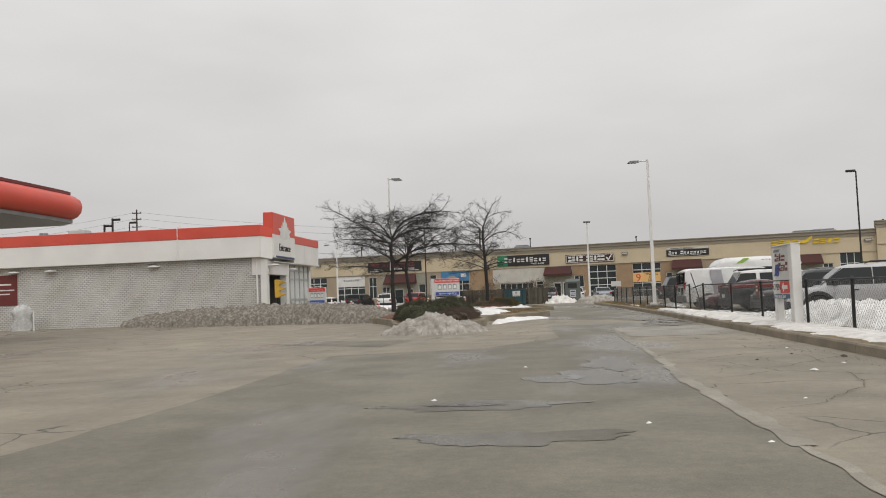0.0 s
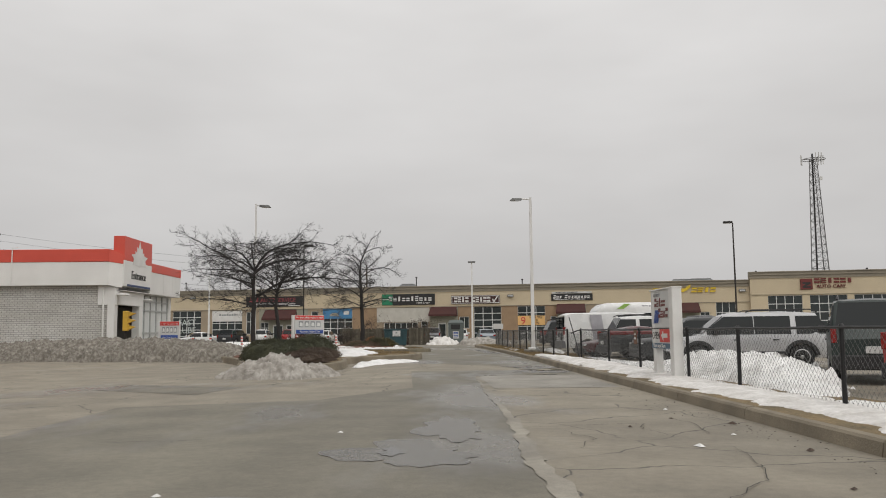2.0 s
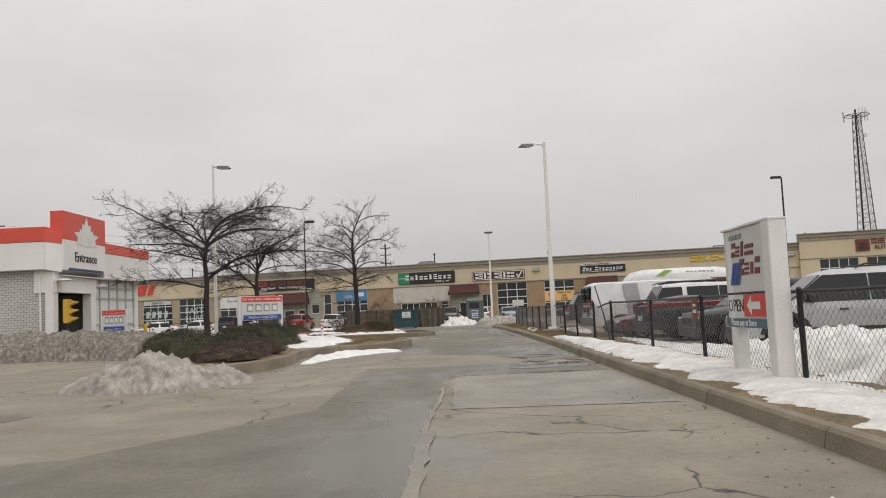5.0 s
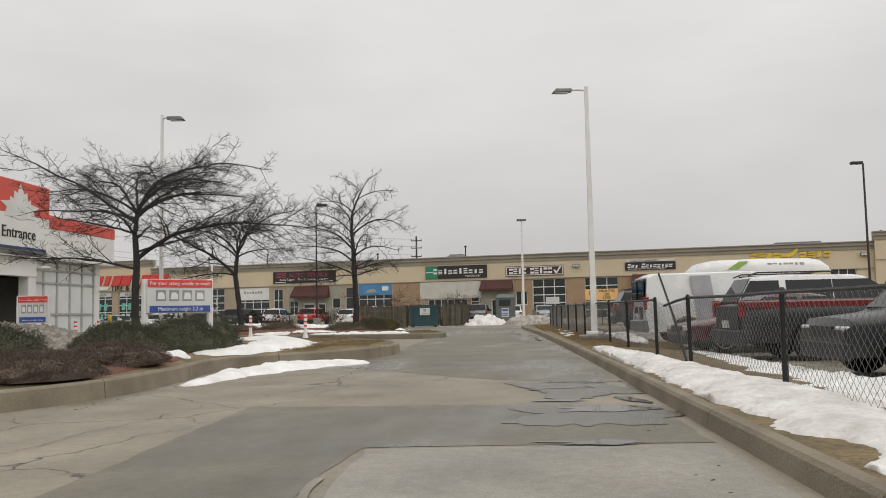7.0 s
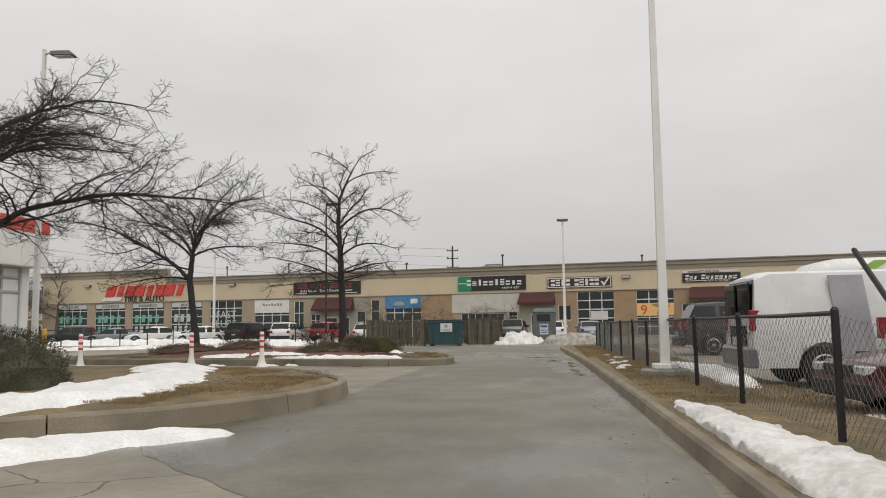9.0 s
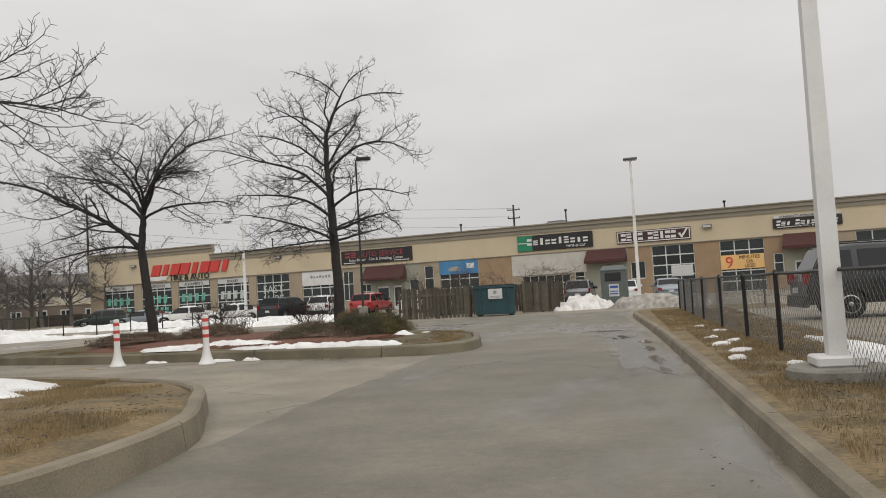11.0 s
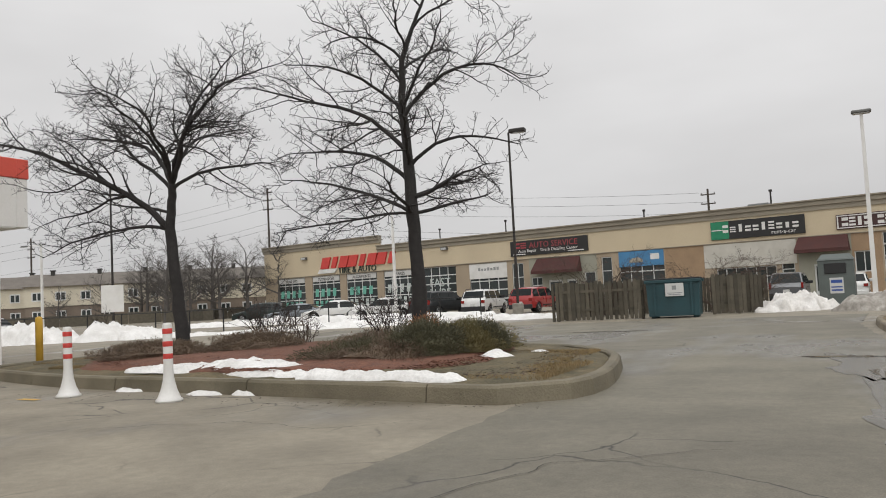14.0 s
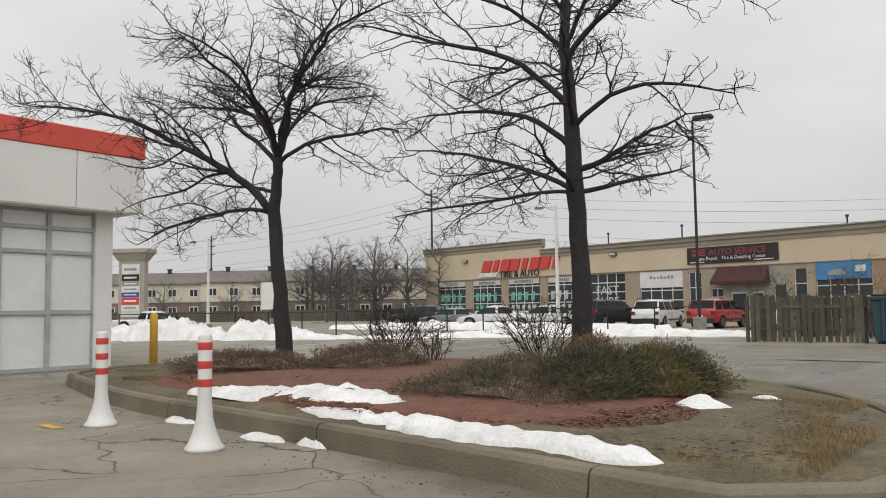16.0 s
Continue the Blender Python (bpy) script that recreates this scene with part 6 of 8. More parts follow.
snow_strip("long grey ridge of dirty ploughed snow beside the shop", [(-22.5, 52.0, 0.7, 0.4), (-20.0, 51.4, 1.2, 0.75), (-16.0, 50.2, 1.7, 0.98), (-12.0, 48.7, 1.8, 1.05), (-9.6, 47.8, 1.7, 1.02), (-7.5, 46.8, 1.5, 0.95), (-5.9, 45.6, 1.2, 0.8), (-4.8, 44.4, 0.8, 0.5), (-4.1, 43.4, 0.3, 0.2)], 0.0, SNOW_DIRTY, 3, 0.17, across=61, step=0.07, crust=0.06)
snow_strip("low gritty heap of old snow at the kerb tip", [(-2.7, 31.7, 0.8, 0.18), (-1.7, 31.9, 1.2, 0.42), (-1.1, 32.1, 1.3, 0.52), (-0.6, 32.25, 1.2, 0.50), (0.0, 32.4, 0.9, 0.32), (0.75, 32.6, 0.4, 0.12)], 0.0, SNOW_GREY, 7, 0.4, across=75, step=0.035, crust=0.09)
snow_strip("white snow melting along the kerb face", [(0.75, 37.6, 0.14, 0.05), (0.85, 39.2, 0.32, 0.12), (1.15, 40.9, 0.45, 0.16), (1.9, 42.1, 0.42, 0.14), (2.9, 42.9, 0.2, 0.06)], 0.0, SNOW, 11)
snow_strip("white snow lying on the island turf", [(-0.7, 41.8, 0.5, 0.1), (0.1, 43.3, 0.7, 0.16), (0.2, 45.5, 0.8, 0.18), (-0.6, 48.5, 0.7, 0.16), (-1.8, 51.2, 0.8, 0.14), (-3.0, 52.4, 0.5, 0.1)], 0.28, SNOW, 13)
snow_strip("small white snow patch by the clipped shrubs", [(-0.6, 39.8, 0.12, 0.06), (-0.7, 40.6, 0.3, 0.14), (-0.9, 41.4, 0.15, 0.06)], 0.30, SNOW, 17)
snow_strip("white snow melting along the island kerb", [(-2.6, 59.42, 0.06, 0.03), (-1.6, 59.25, 0.16, 0.07), (-0.6, 59.1, 0.2, 0.08), (0.4, 58.92, 0.22, 0.08), (1.3, 58.75, 0.18, 0.07), (2.0, 58.6, 0.08, 0.03)], 0.22, SNOW, 19, 0.7, step=0.05, across=25, crust=0.03)
snow_strip("broad melting white snow patch on the mulch", [(-5.1, 59.85, 0.10, 0.04), (-4.3, 59.9, 0.26, 0.06), (-3.4, 60.0, 0.42, 0.10), (-2.6, 60.1, 0.5, 0.12), (-1.9, 60.0, 0.4, 0.10), (-1.3, 59.7, 0.22, 0.06), (-0.8, 59.5, 0.08, 0.03)], 0.26, SNOW, 23, 0.7, step=0.05, across=31, crust=0.035)
snow_strip("thin white snow finger on the mulch", [(-2.9, 60.5, 0.08, 0.04), (-2.3, 60.68, 0.16, 0.06), (-1.8, 60.72, 0.12, 0.05), (-1.5, 60.7, 0.05, 0.02)], 0.30, SNOW, 24, 0.6, step=0.05)
snow_strip("small white lump of snow on the turf", [(0.95, 61.22, 0.16, 0.06), (1.1, 61.28, 0.22, 0.10), (1.3, 61.34, 0.22, 0.11), (1.4, 61.37, 0.18, 0.08), (1.6, 61.4, 0.08, 0.04)], 0.26, SNOW, 29, 0.5, step=0.04)
snow_strip("small white lump of snow on the turf", [(1.35, 62.6, 0.08, 0.03), (1.45, 62.63, 0.12, 0.05), (1.55, 62.65, 0.12, 0.05), (1.68, 62.65, 0.06, 0.03)], 0.25, SNOW, 30, 0.5, step=0.03)
snow_strip("white lump of snow in the gutter", [(-4.45, 59.05, 0.10, 0.04), (-4.25, 59.1, 0.14, 0.06), (-4.0, 59.1, 0.14, 0.06), (-3.8, 59.1, 0.08, 0.03)], 0.0, SNOW, 31, 0.6, step=0.04)
snow_strip("white lump of snow in the gutter", [(-2.65, 58.72, 0.08, 0.03), (-2.4, 58.75, 0.12, 0.05), (-2.15, 58.75, 0.12, 0.05), (-1.95, 58.72, 0.06, 0.03)], 0.0, SNOW, 33, 0.6, step=0.04)
snow_strip("white lump of snow in the gutter", [(-1.85, 58.78, 0.08, 0.03), (-1.68, 58.8, 0.15, 0.09), (-1.45, 58.78, 0.15, 0.08), (-1.2, 58.72, 0.08, 0.03)], 0.0, SNOW, 37, 0.6, step=0.04)
snow_strip("dirty white snow along the fence foot", [(8.75, 8.0, 0.6, 0.045), (8.75, 16.0, 0.62, 0.05), (8.8, 19.0, 0.5, 0.045), (8.75, 22.0, 0.66, 0.06), (8.8, 24.5, 0.6, 0.05), (8.75, 27.5, 0.6, 0.06), (8.7, 30.0, 0.62, 0.08), (8.6, 33.0, 0.6, 0.11), (8.5, 36.0, 0.52, 0.12), (8.35, 39.0, 0.42, 0.13), (8.2, 41.5, 0.36, 0.12), (8.15, 43.5, 0.26, 0.09), (8.1, 45.2, 0.08, 0.03)], 0.155, SNOW_VERGE, 41, 0.35, across=41, step=0.05, west=7.93, crust=0.018)
snow_strip("deep white snow bank behind the fence", [(10.0, 22.6, 0.4, 0.06), (10.4, 24.4, 0.8, 0.26), (10.9, 26.2, 1.2, 0.52), (11.0, 28.2, 1.4, 0.62), (10.9, 30.2, 1.3, 0.58), (10.7, 31.8, 1.1, 0.36), (10.4, 34.0, 0.9, 0.2), (10.2, 37.0, 0.7, 0.12), (10.2, 41.0, 0.5, 0.09), (10.3, 44.5, 0.3, 0.06)], 0.0, SNOW, 43, across=41, step=0.08, crust=0.05)
snow_strip("thin white snow lying behind the fence", [(9.8, 15.5, 0.3, 0.06), (9.9, 18.0, 0.6, 0.12), (9.8, 20.2, 0.5, 0.1), (9.7, 21.6, 0.2, 0.04)], 0.06, SNOW, 44, across=21, step=0.1, crust=0.03)
for k, (x, y, w, ln) in enumerate([(8.05, 53.4, 0.10, 0.5), (8.25, 54.6, 0.14, 0.7), (8.1, 55.9, 0.12, 0.6), (8.4, 56.6, 0.08, 0.4), (8.15, 57.6, 0.10, 0.5), (8.5, 59.5, 0.12, 0.5), (8.6, 52.4, 0.10, 0.4), (8.3, 61.5, 0.07, 0.3)]):
    snow_strip("thin grey scrap of melting snow on the verge", [(x - 0.12, y - ln / 2, 0.3 * w, 0.012), (x, y - ln / 5, 1.2 * w, 0.02), (x + 0.07, y + ln / 5, w, 0.02), (x + 0.12, y + ln / 2, 0.3 * w, 0.012)], 0.16, SNOW_VERGE, 100 + k, 0.9, step=0.05, across=15, crust=0.02)
snow_strip("white snow lumps behind the lamp footing", [(9.6, 48.0, 0.3, 0.15), (9.8, 51.0, 0.4, 0.2), (9.9, 54.0, 0.3, 0.12), (9.8, 57.5, 0.1, 0.04)], 0.1, SNOW, 53)
snow_strip("rounded white snow pile by the steel box", [(3.1, 84.3, 0.4, 0.2), (4.2, 85.2, 1.1, 0.62), (5.0, 85.8, 1.0, 0.70), (5.6, 86.1, 0.8, 0.45), (6.2, 86.4, 0.4, 0.15)], 0.0, SNOW_VERGE, 59, 0.5, across=31, step=0.08, crust=0.06)
snow_strip("long grey snow pile under the white lamp", [(5.9, 83.6, 0.4, 0.2), (6.8, 83.2, 0.9, 0.55), (8.2, 83.0, 1.0, 0.62), (9.6, 82.6, 0.9, 0.5), (10.8, 82.2, 0.4, 0.2)], 0.0, SNOW_GREY, 61, across=21)
snow_strip("white roadside snow bank before the workshops", [(-44.0, 70.0, 1.2, 0.4), (-36.0, 72.8, 1.5, 0.55), (-32.0, 75.2, 1.3, 0.6), (-29.6, 76.4, 1.5, 0.95), (-28.2, 77.0, 1.2, 0.6), (-27.0, 77.4, 0.8, 0.3), (-25.9, 77.7, 1.2, 0.8), (-24.0, 78.5, 1.0, 0.5), (-22.6, 79.2, 0.7, 0.2), (-21.0, 80.3, 0.5, 0.12), (-18.5, 82.0, 0.8, 0.2), (-15.0, 84.5, 0.9, 0.28), (-10.0, 86.8, 0.8, 0.26), (-5.2, 87.6, 0.6, 0.2)], 0.0, SNOW, 67, 0.4, across=31, step=0.12, crust=0.06)
snow_strip("white snow strip along the car park edge", [(-36.0, 93.0, 0.6, 0.3), (-28.0, 94.0, 0.8, 0.45), (-20.0, 94.3, 0.8, 0.4), (-12.0, 94.0, 0.6, 0.3)], 0.0, SNOW, 71, step=0.3)


# ------------------------------------------------------------------ shrubs and grass
def needle_shrub(label, at, rx, ry, h, mt, seed, count=2600, size=0.13, name="evergreen_shrub", second=None, rough=1.0):
    """A low evergreen: a dark core of stems and many short sprays."""
    rng = random.Random(seed)
    sh = thing(name, label, "shrub", at)

    def shape(a, e):
        return 1 + rough * 0.30 * noise.noise(Vector((2.2 * math.cos(a), 2.2 * math.sin(a), seed + 2 * e))) + rough * 0.16 * noise.noise(Vector((6 * math.cos(a), 6 * math.sin(a), seed + 5 * e)))

    core = Geo()
    for i in range(8):
        e = math.pi / 2 * i / 7
        for j in range(20):
            a = 2 * math.pi * j / 20
            k = (0.80 if rough == 1.0 else 0.92) * shape(a, e)
            core.v.append((rx * k * math.cos(a) * math.cos(e), ry * k * math.sin(a) * math.cos(e), h * k * math.sin(e) * 0.95))
    for i in range(7):
        for j in range(20):
            core.f.append((i * 20 + j, i * 20 + (j + 1) % 20, (i + 1) * 20 + (j + 1) % 20, (i + 1) * 20 + j))
    part("inner_growth", core, mt, sh)
    sets = [Geo(), Geo()]
    for _ in range(count):
        a, e = rng.uniform(0, 2 * math.pi), math.asin(rng.uniform(0.0, 1.0) ** 0.85)
        k = shape(a, e) * rng.uniform(0.72 if rough == 1.0 else 0.9, 1.06)
        p = Vector((rx * k * math.cos(a) * math.cos(e), ry * k * math.sin(a) * math.cos(e), max(0.02, h * k * math.sin(e))))
        out = Vector((math.cos(a) * math.cos(e), math.sin(a) * math.cos(e), 0.55 * math.sin(e) + 0.25))
        d = (out + Vector((rng.uniform(-0.7, 0.7), rng.uniform(-0.7, 0.7), rng.uniform(-0.4, 0.6)))).normalized()
        s = d.orthogonal().normalized()
        s = Matrix.Rotation(rng.uniform(0, 6.28), 3, d) @ s
        ln = size * rng.uniform(0.6, 1.5)
        w = ln * 0.17
        g = sets[1 if (second and noise.noise(p * 1.3 + Vector((seed, 0, 0))) > 0.12) else 0]
        t = s.cross(d) * w * 0.9
        g.add([p - s * w, p + d * ln * 0.5 + t, p + s * w, p + d * ln], [(0, 1, 3), (1, 2, 3)])
    part("foliage", sets[0], mt, sh)
    if second:
        part("foliage", sets[1], second, sh, "differently tinted sprays")
    return sh


needle_shrub("round dark clipped evergreen at the tip of the bed", (-2.15, 36.8, 0.32), 0.98, 1.0, 0.71, JUNIPER_DARK, 1, 16000, 0.04, rough=0.5)
needle_shrub("broad dark clipped evergreen under the height sign", (-1.75, 40.6, 0.36), 0.88, 1.0, 0.64, JUNIPER_DARK, 2, 16000, 0.04, rough=0.5)
needle_shrub("broad dark clipped evergreen under the height sign", (-1.45, 42.9, 0.34), 0.92, 1.15, 0.73, JUNIPER_DARK, 3, 16000, 0.04, rough=0.5)
needle_shrub("dark clipped evergreen at the back of the bed", (-1.9, 45.6, 0.32), 0.95, 0.9, 0.84, JUNIPER_DARK, 4, 9000, 0.045, rough=0.5)
needle_shrub("low purple-brown creeping shrub at the kerb", (-0.72, 38.2, 0.32), 0.78, 1.1, 0.36, HEATH_DARK, 5, 14000, 0.04, rough=0.7)
needle_shrub("low purple-brown creeping shrub at the kerb", (-0.75, 35.9, 0.29), 0.82, 1.0, 0.36, HEATH_DARK, 6, 14000, 0.04, rough=0.7)
needle_shrub("low spreading purple-brown shrub under the tree", (-6.5, 61.9, 0.32), 1.3, 0.95, 0.32, HEATH, 8, 12000, 0.045)
needle_shrub("low spreading purple-brown shrub under the tree", (-4.7, 62.9, 0.36), 1.0, 0.9, 0.36, HEATH, 9, 10000, 0.045)
needle_shrub("spreading dull green and brown creeping shrub", (-0.75, 60.95, 0.27), 1.25, 0.95, 0.36, HEATH, 10, 16000, 0.042, second=JUNIPER)
needle_shrub("spreading dull brown creeping shrub at the trunk", (-1.3, 62.1, 0.36), 0.9, 0.8, 0.32, HEATH, 14, 9000, 0.042, second=JUNIPER)
needle_shrub("olive green juniper with feathery spreading top", (0.38, 62.3, 0.32), 0.78, 0.8, 0.48, JUNIPER_LIGHT, 11, 14000, 0.05, second=JUNIPER)
needle_shrub("dark green juniper with a rust-brown patch", (-0.02, 61.4, 0.33), 0.72, 0.75, 0.50, JUNIPER, 12, 11000, 0.048)
needle_shrub("rust-brown dying juniper against the tree", (-0.45, 62.35, 0.36), 0.42, 0.4, 0.55, JUNIPER_RUST, 15, 4500, 0.05, second=JUNIPER)


def twig_shrub(label, at, h, stems, spread, seed, mt=None, name="bare_shrub", twiggy=0.72):
    """Many thin stems that fork upwards."""
    rng = random.Random(seed)
    sh = thing(name, label, "shrub", at)
    for _ in range(stems):
        g = Geo()
        a = rng.uniform(0, 6.28)
        d = Vector((math.cos(a) * spread * rng.uniform(0.2, 1), math.sin(a) * spread * rng.uniform(0.2, 1), 1)).normalized()
        p0 = Vector((math.cos(a), math.sin(a), 0)) * rng.uniform(0, 0.25)
        grow(g, p0, d, h * rng.uniform(0.7, 1.05), 0.010 * (0.6 + 0.3 * h), 2, rng, -10, 0.1, 0.0, twiggy)
        part("stem", g, mt or TWIG, sh)
    return sh


twig_shrub("bare brown multi-stemmed shrub on the island", (-5.7, 64.7, 0.32), 1.25, 26, 0.5, 21, TWIG_DARK)
twig_shrub("small bare tawny shrub on the island", (-4.75, 64.6, 0.32), 0.75, 20, 0.5, 22)
twig_shrub("bare brown multi-stemmed shrub near the trunk", (-2.4, 64.5, 0.32), 1.25, 24, 0.5, 23, TWIG_DARK)
twig_shrub("tall bare shrub behind the board fence", (-3.5, 86.4, 0.0), 3.9, 16, 0.28, 24, twiggy=0.9)
twig_shrub("tall bare shrub beside the board fence", (1.3, 86.6, 0.0), 4.0, 16, 0.3, 25, twiggy=0.9)
twig_shrub("wide bare shrub beside the board fence", (2.5, 86.9, 0.0), 3.0, 20, 0.55, 26, twiggy=0.9)
twig_shrub("low bare shrub behind the waste container", (-1.3, 86.4, 0.0), 2.6, 12, 0.35, 28, twiggy=0.8)
twig_shrub("bare brown shrub on the snow bank", (-25.9, 77.6, 0.5), 1.1, 10, 0.6, 27, TWIG_DARK)


def blades(label, areas, count, seed, mt=None, tall=0.032):
    rng, g = random.Random(seed), Geo()
    for _ in range(count):
        x0, x1, y0, y1, z = areas[rng.randrange(len(areas))]
        x, y = rng.uniform(x0, x1), rng.uniform(y0, y1)
        if noise.noise(Vector((x * 1.7, y * 1.7, seed))) < rng.uniform(-0.6, 0.1):
            continue
        a, h = rng.uniform(0, 6.28), tall * rng.uniform(0.4, 1.3)
        dx, dy = math.cos(a) * 0.005, math.sin(a) * 0.005
        lx, ly = rng.uniform(-1, 1) * h * 0.8, rng.uniform(-1, 1) * h * 0.8
        g.add([(x - dx, y - dy, z - 0.02), (x + dx, y + dy, z - 0.02), (x + lx, y + ly, z + h)], [(0, 1, 2)])
    return tagged(part("grass", g, mt or BLADE), label, "grass", "", "stuff")


blades("short dry winter grass behind the kerb", [(7.9, 9.4, 45.0, 60.0, 0.16), (7.6, 9.6, 60.0, 74.0, 0.16), (8.9, 10.4, 44.0, 74.0, 0.12)], 90000, 31)
blades("short dry winter grass on the kerbed island", [(0.4, 1.5, 43.5, 46.0, 0.31), (0.5, 2.4, 45.3, 48.8, 0.30), (-2.5, 1.0, 49.0, 51.0, 0.31), (-2.6, -0.4, 51.0, 52.2, 0.29)], 45000, 32, tall=0.022)
blades("short dry winter grass on the kerbed island", [(0.9, 2.95, 58.7, 61.0, 0.23), (0.9, 2.5, 61.0, 63.0, 0.24), (0.9, 2.9, 58.9, 59.5, 0.22), (-9.5, -7.0, 61.4, 64.5, 0.27), (-8, -6, 60.6, 61, 0.24)], 60000, 33)

def chips(label, spots, count, seed, mt, size, name="mulch", category="mulch"):
    """Loose flat bits scattered over round spots (x, y, radius x, radius y, z)."""
    rng, g = random.Random(seed), Geo()
    for _ in range(count):
        x, y, rx, ry, z = spots[rng.randrange(len(spots))]
        r, a, t = math.sqrt(rng.random()), rng.uniform(0, 6.28), rng.uniform(0, 6.28)
        px, py = x + rx * r * math.cos(a), y + ry * r * math.sin(a)
        ln, w, tip = size * rng.uniform(0.5, 1.4), size * rng.uniform(0.15, 0.35), size * rng.uniform(-0.1, 0.2)
        u, v = (math.cos(t) * ln / 2, math.sin(t) * ln / 2), (-math.sin(t) * w / 2, math.cos(t) * w / 2)
        zz = z + rng.uniform(0.0, 0.02)
        g.add([(px - u[0] - v[0], py - u[1] - v[1], zz), (px + u[0] - v[0], py + u[1] - v[1], zz + tip), (px + u[0] + v[0], py + u[1] + v[1], zz + tip + 0.004), (px - u[0] + v[0], py - u[1] + v[1], zz + 0.006)], [(0, 1, 2, 3)])
    return tagged(part(name, g, mt), label, category, "", "stuff")


chips("loose reddish bark chips on the mulch bed", [(-1.0, 59.9, 2.2, 0.8, 0.29), (0.7, 60.4, 0.8, 1.0, 0.28), (-4.0, 60.7, 2.6, 0.8, 0.31), (-3.5, 62.0, 3.0, 1.2, 0.37), (0.6, 61.6, 0.6, 1.6, 0.29)], 16000, 51, MULCH, 0.042)
chips("dead brown leaves and twigs on winter turf", [(1.9, 60.7, 0.9, 1.9, 0.25), (1.6, 59.2, 1.2, 0.5, 0.24), (8.5, 52.0, 0.6, 8.0, 0.17), (8.6, 66.0, 0.6, 7.0, 0.17), (1.6, 47.0, 1.0, 3.0, 0.33)], 1800, 52, TWIG, 0.045, "leaf_litter", "leaves")
chips("dark grit and leaf crumbs along the kerb foot", [(7.35, 16.0, 0.3, 5.0, 0.004), (7.2, 24.0, 0.35, 7.0, 0.004), (7.2, 40.0, 0.25, 9.0, 0.004), (1.0, 57.9, 2.4, 0.25, 0.004), (-3.0, 58.4, 3.0, 0.4, 0.004), (0.6, 37.5, 0.25, 3.0, 0.004)], 500, 53, TWIG_DARK, 0.022, "grit", "grit")

# ------------------------------------------------------------------ posts, signs, bins
boll = thing("bollard", "white plastic bollard with red stripes and flared foot", "bollard", (-2.28, 58.02, 0.0), 0, "striped bollards")
part("post", Geo().lathe([(0.185, 0.0), (0.185, 0.03), (0.155, 0.06), (0.11, 0.17), (0.078, 0.30), (0.066, 0.45), (0.066, 1.05), (0.055, 1.08), (0.02, 1.085)], 20), WHITE_PAINT, boll, "", True)
for z in (0.59, 0.76, 0.935):
    part("stripe", Geo().lathe([(0.0675, z), (0.0685, z + 0.005), (0.0685, z + 0.068), (0.0675, z + 0.072)], 20), RED_SIGN, boll, "red reflective stripe", True)
for x, y in ((-4.70, 58.37), (-7.8, 57.35)):
    copy_thing(boll, pose(x, y, 0, 0, 0, 40))
for x, y in ((-10.6, 57.0), (-11.9, 57.6), (-9.4, 56.4)):
    copy_thing(boll, pose(x, y, 0, 0, 0, 70))
structure("road_marking", sheet(jagged([(-5.35, 57.95), (-4.9, 57.9), (-4.88, 58.02), (-5.33, 58.08)], 0.1, 0.03, 3), 0.008), YELLOW_PAINT, "worn scrap of yellow paint on the asphalt", "road marking")
yp = thing("bollard", "yellow steel bollard at the corner of the shop", "bollard", (-14.2, 65.2, 0))
part("post", Geo().lathe([(0.1, -0.05), (0.1, 1.2), (0.085, 1.26), (0.03, 1.29)], 16), YELLOW_PAINT, yp, "", True)


def height_sign(label, at, rz, w, z0, z1, posts):
    s = thing("height_sign", label, "sign", at, rz)
    for x in (-w / 2, w / 2):
        part("post", Geo().box(x - 0.06, x + 0.06, 0.0, 0.12, -0.2, z1 + (0.0 if x < 0 else 0.02), 0.01), WHITE_PAINT, s)
    h = z1 - z0
    part("board", Geo().box(-w / 2, w / 2, -0.045, 0.0, z0, z1, 0.01), SIGN_FACE, s, "pale sign board")
    part("header", Geo().box(-w / 2 + 0.01, w / 2 - 0.01, -0.055, -0.045, z1 - 0.24 * h, z1 - 0.01), RED_SIGN, s, "red header strip")
    part("footer", Geo().box(-w / 2 + 0.06, w / 2 - 0.06, -0.055, -0.045, z0 + 0.02, z0 + 0.22 * h), BLUE_SIGN, s, "blue footer strip")
    m = Matrix.Translation((0, -0.058, z1 - 0.17 * h))
    part("lettering", words("For your safety, unable to wash:", 0.072 * w, 0.006, m, "CENTER"), WHITE_PAINT, s, "white words For your safety, unable to wash")
    part("lettering", words("Maximum height 2.2 m", 0.075 * w, 0.006, Matrix.Translation((0, -0.058, z0 + 0.075 * h)), "CENTER"), WHITE_PAINT, s, "white words Maximum height 2.2 m")
    for i in range(4):
        x = -w / 2 + w * (0.2 + 0.2 * i)
        part("picture", Geo().box(x - 0.075 * w, x + 0.075 * w, -0.052, -0.045, z0 + 0.36 * h, z0 + 0.68 * h, 0.003), GREY_SIGN, s, "small grey picture of a vehicle")
        part("picture_detail", Geo().slab([(x - 0.055 * w, z0 + 0.41 * h), (x + 0.055 * w, z0 + 0.41 * h), (x + 0.055 * w, z0 + 0.53 * h), (x + 0.03 * w, z0 + 0.61 * h), (x - 0.04 * w, z0 + 0.61 * h)], -0.056, -0.052), WHITE_PAINT, s)
    return s


height_sign("white and red car wash height sign between posts", (-1.83, 43.76, 0.3), 52, 1.70, 0.90, 1.70, 1)
height_sign("small white and red car wash sign by the shop", (-10.4, 52.0, 0.0), 12, 0.98, 1.0, 1.93, 1)

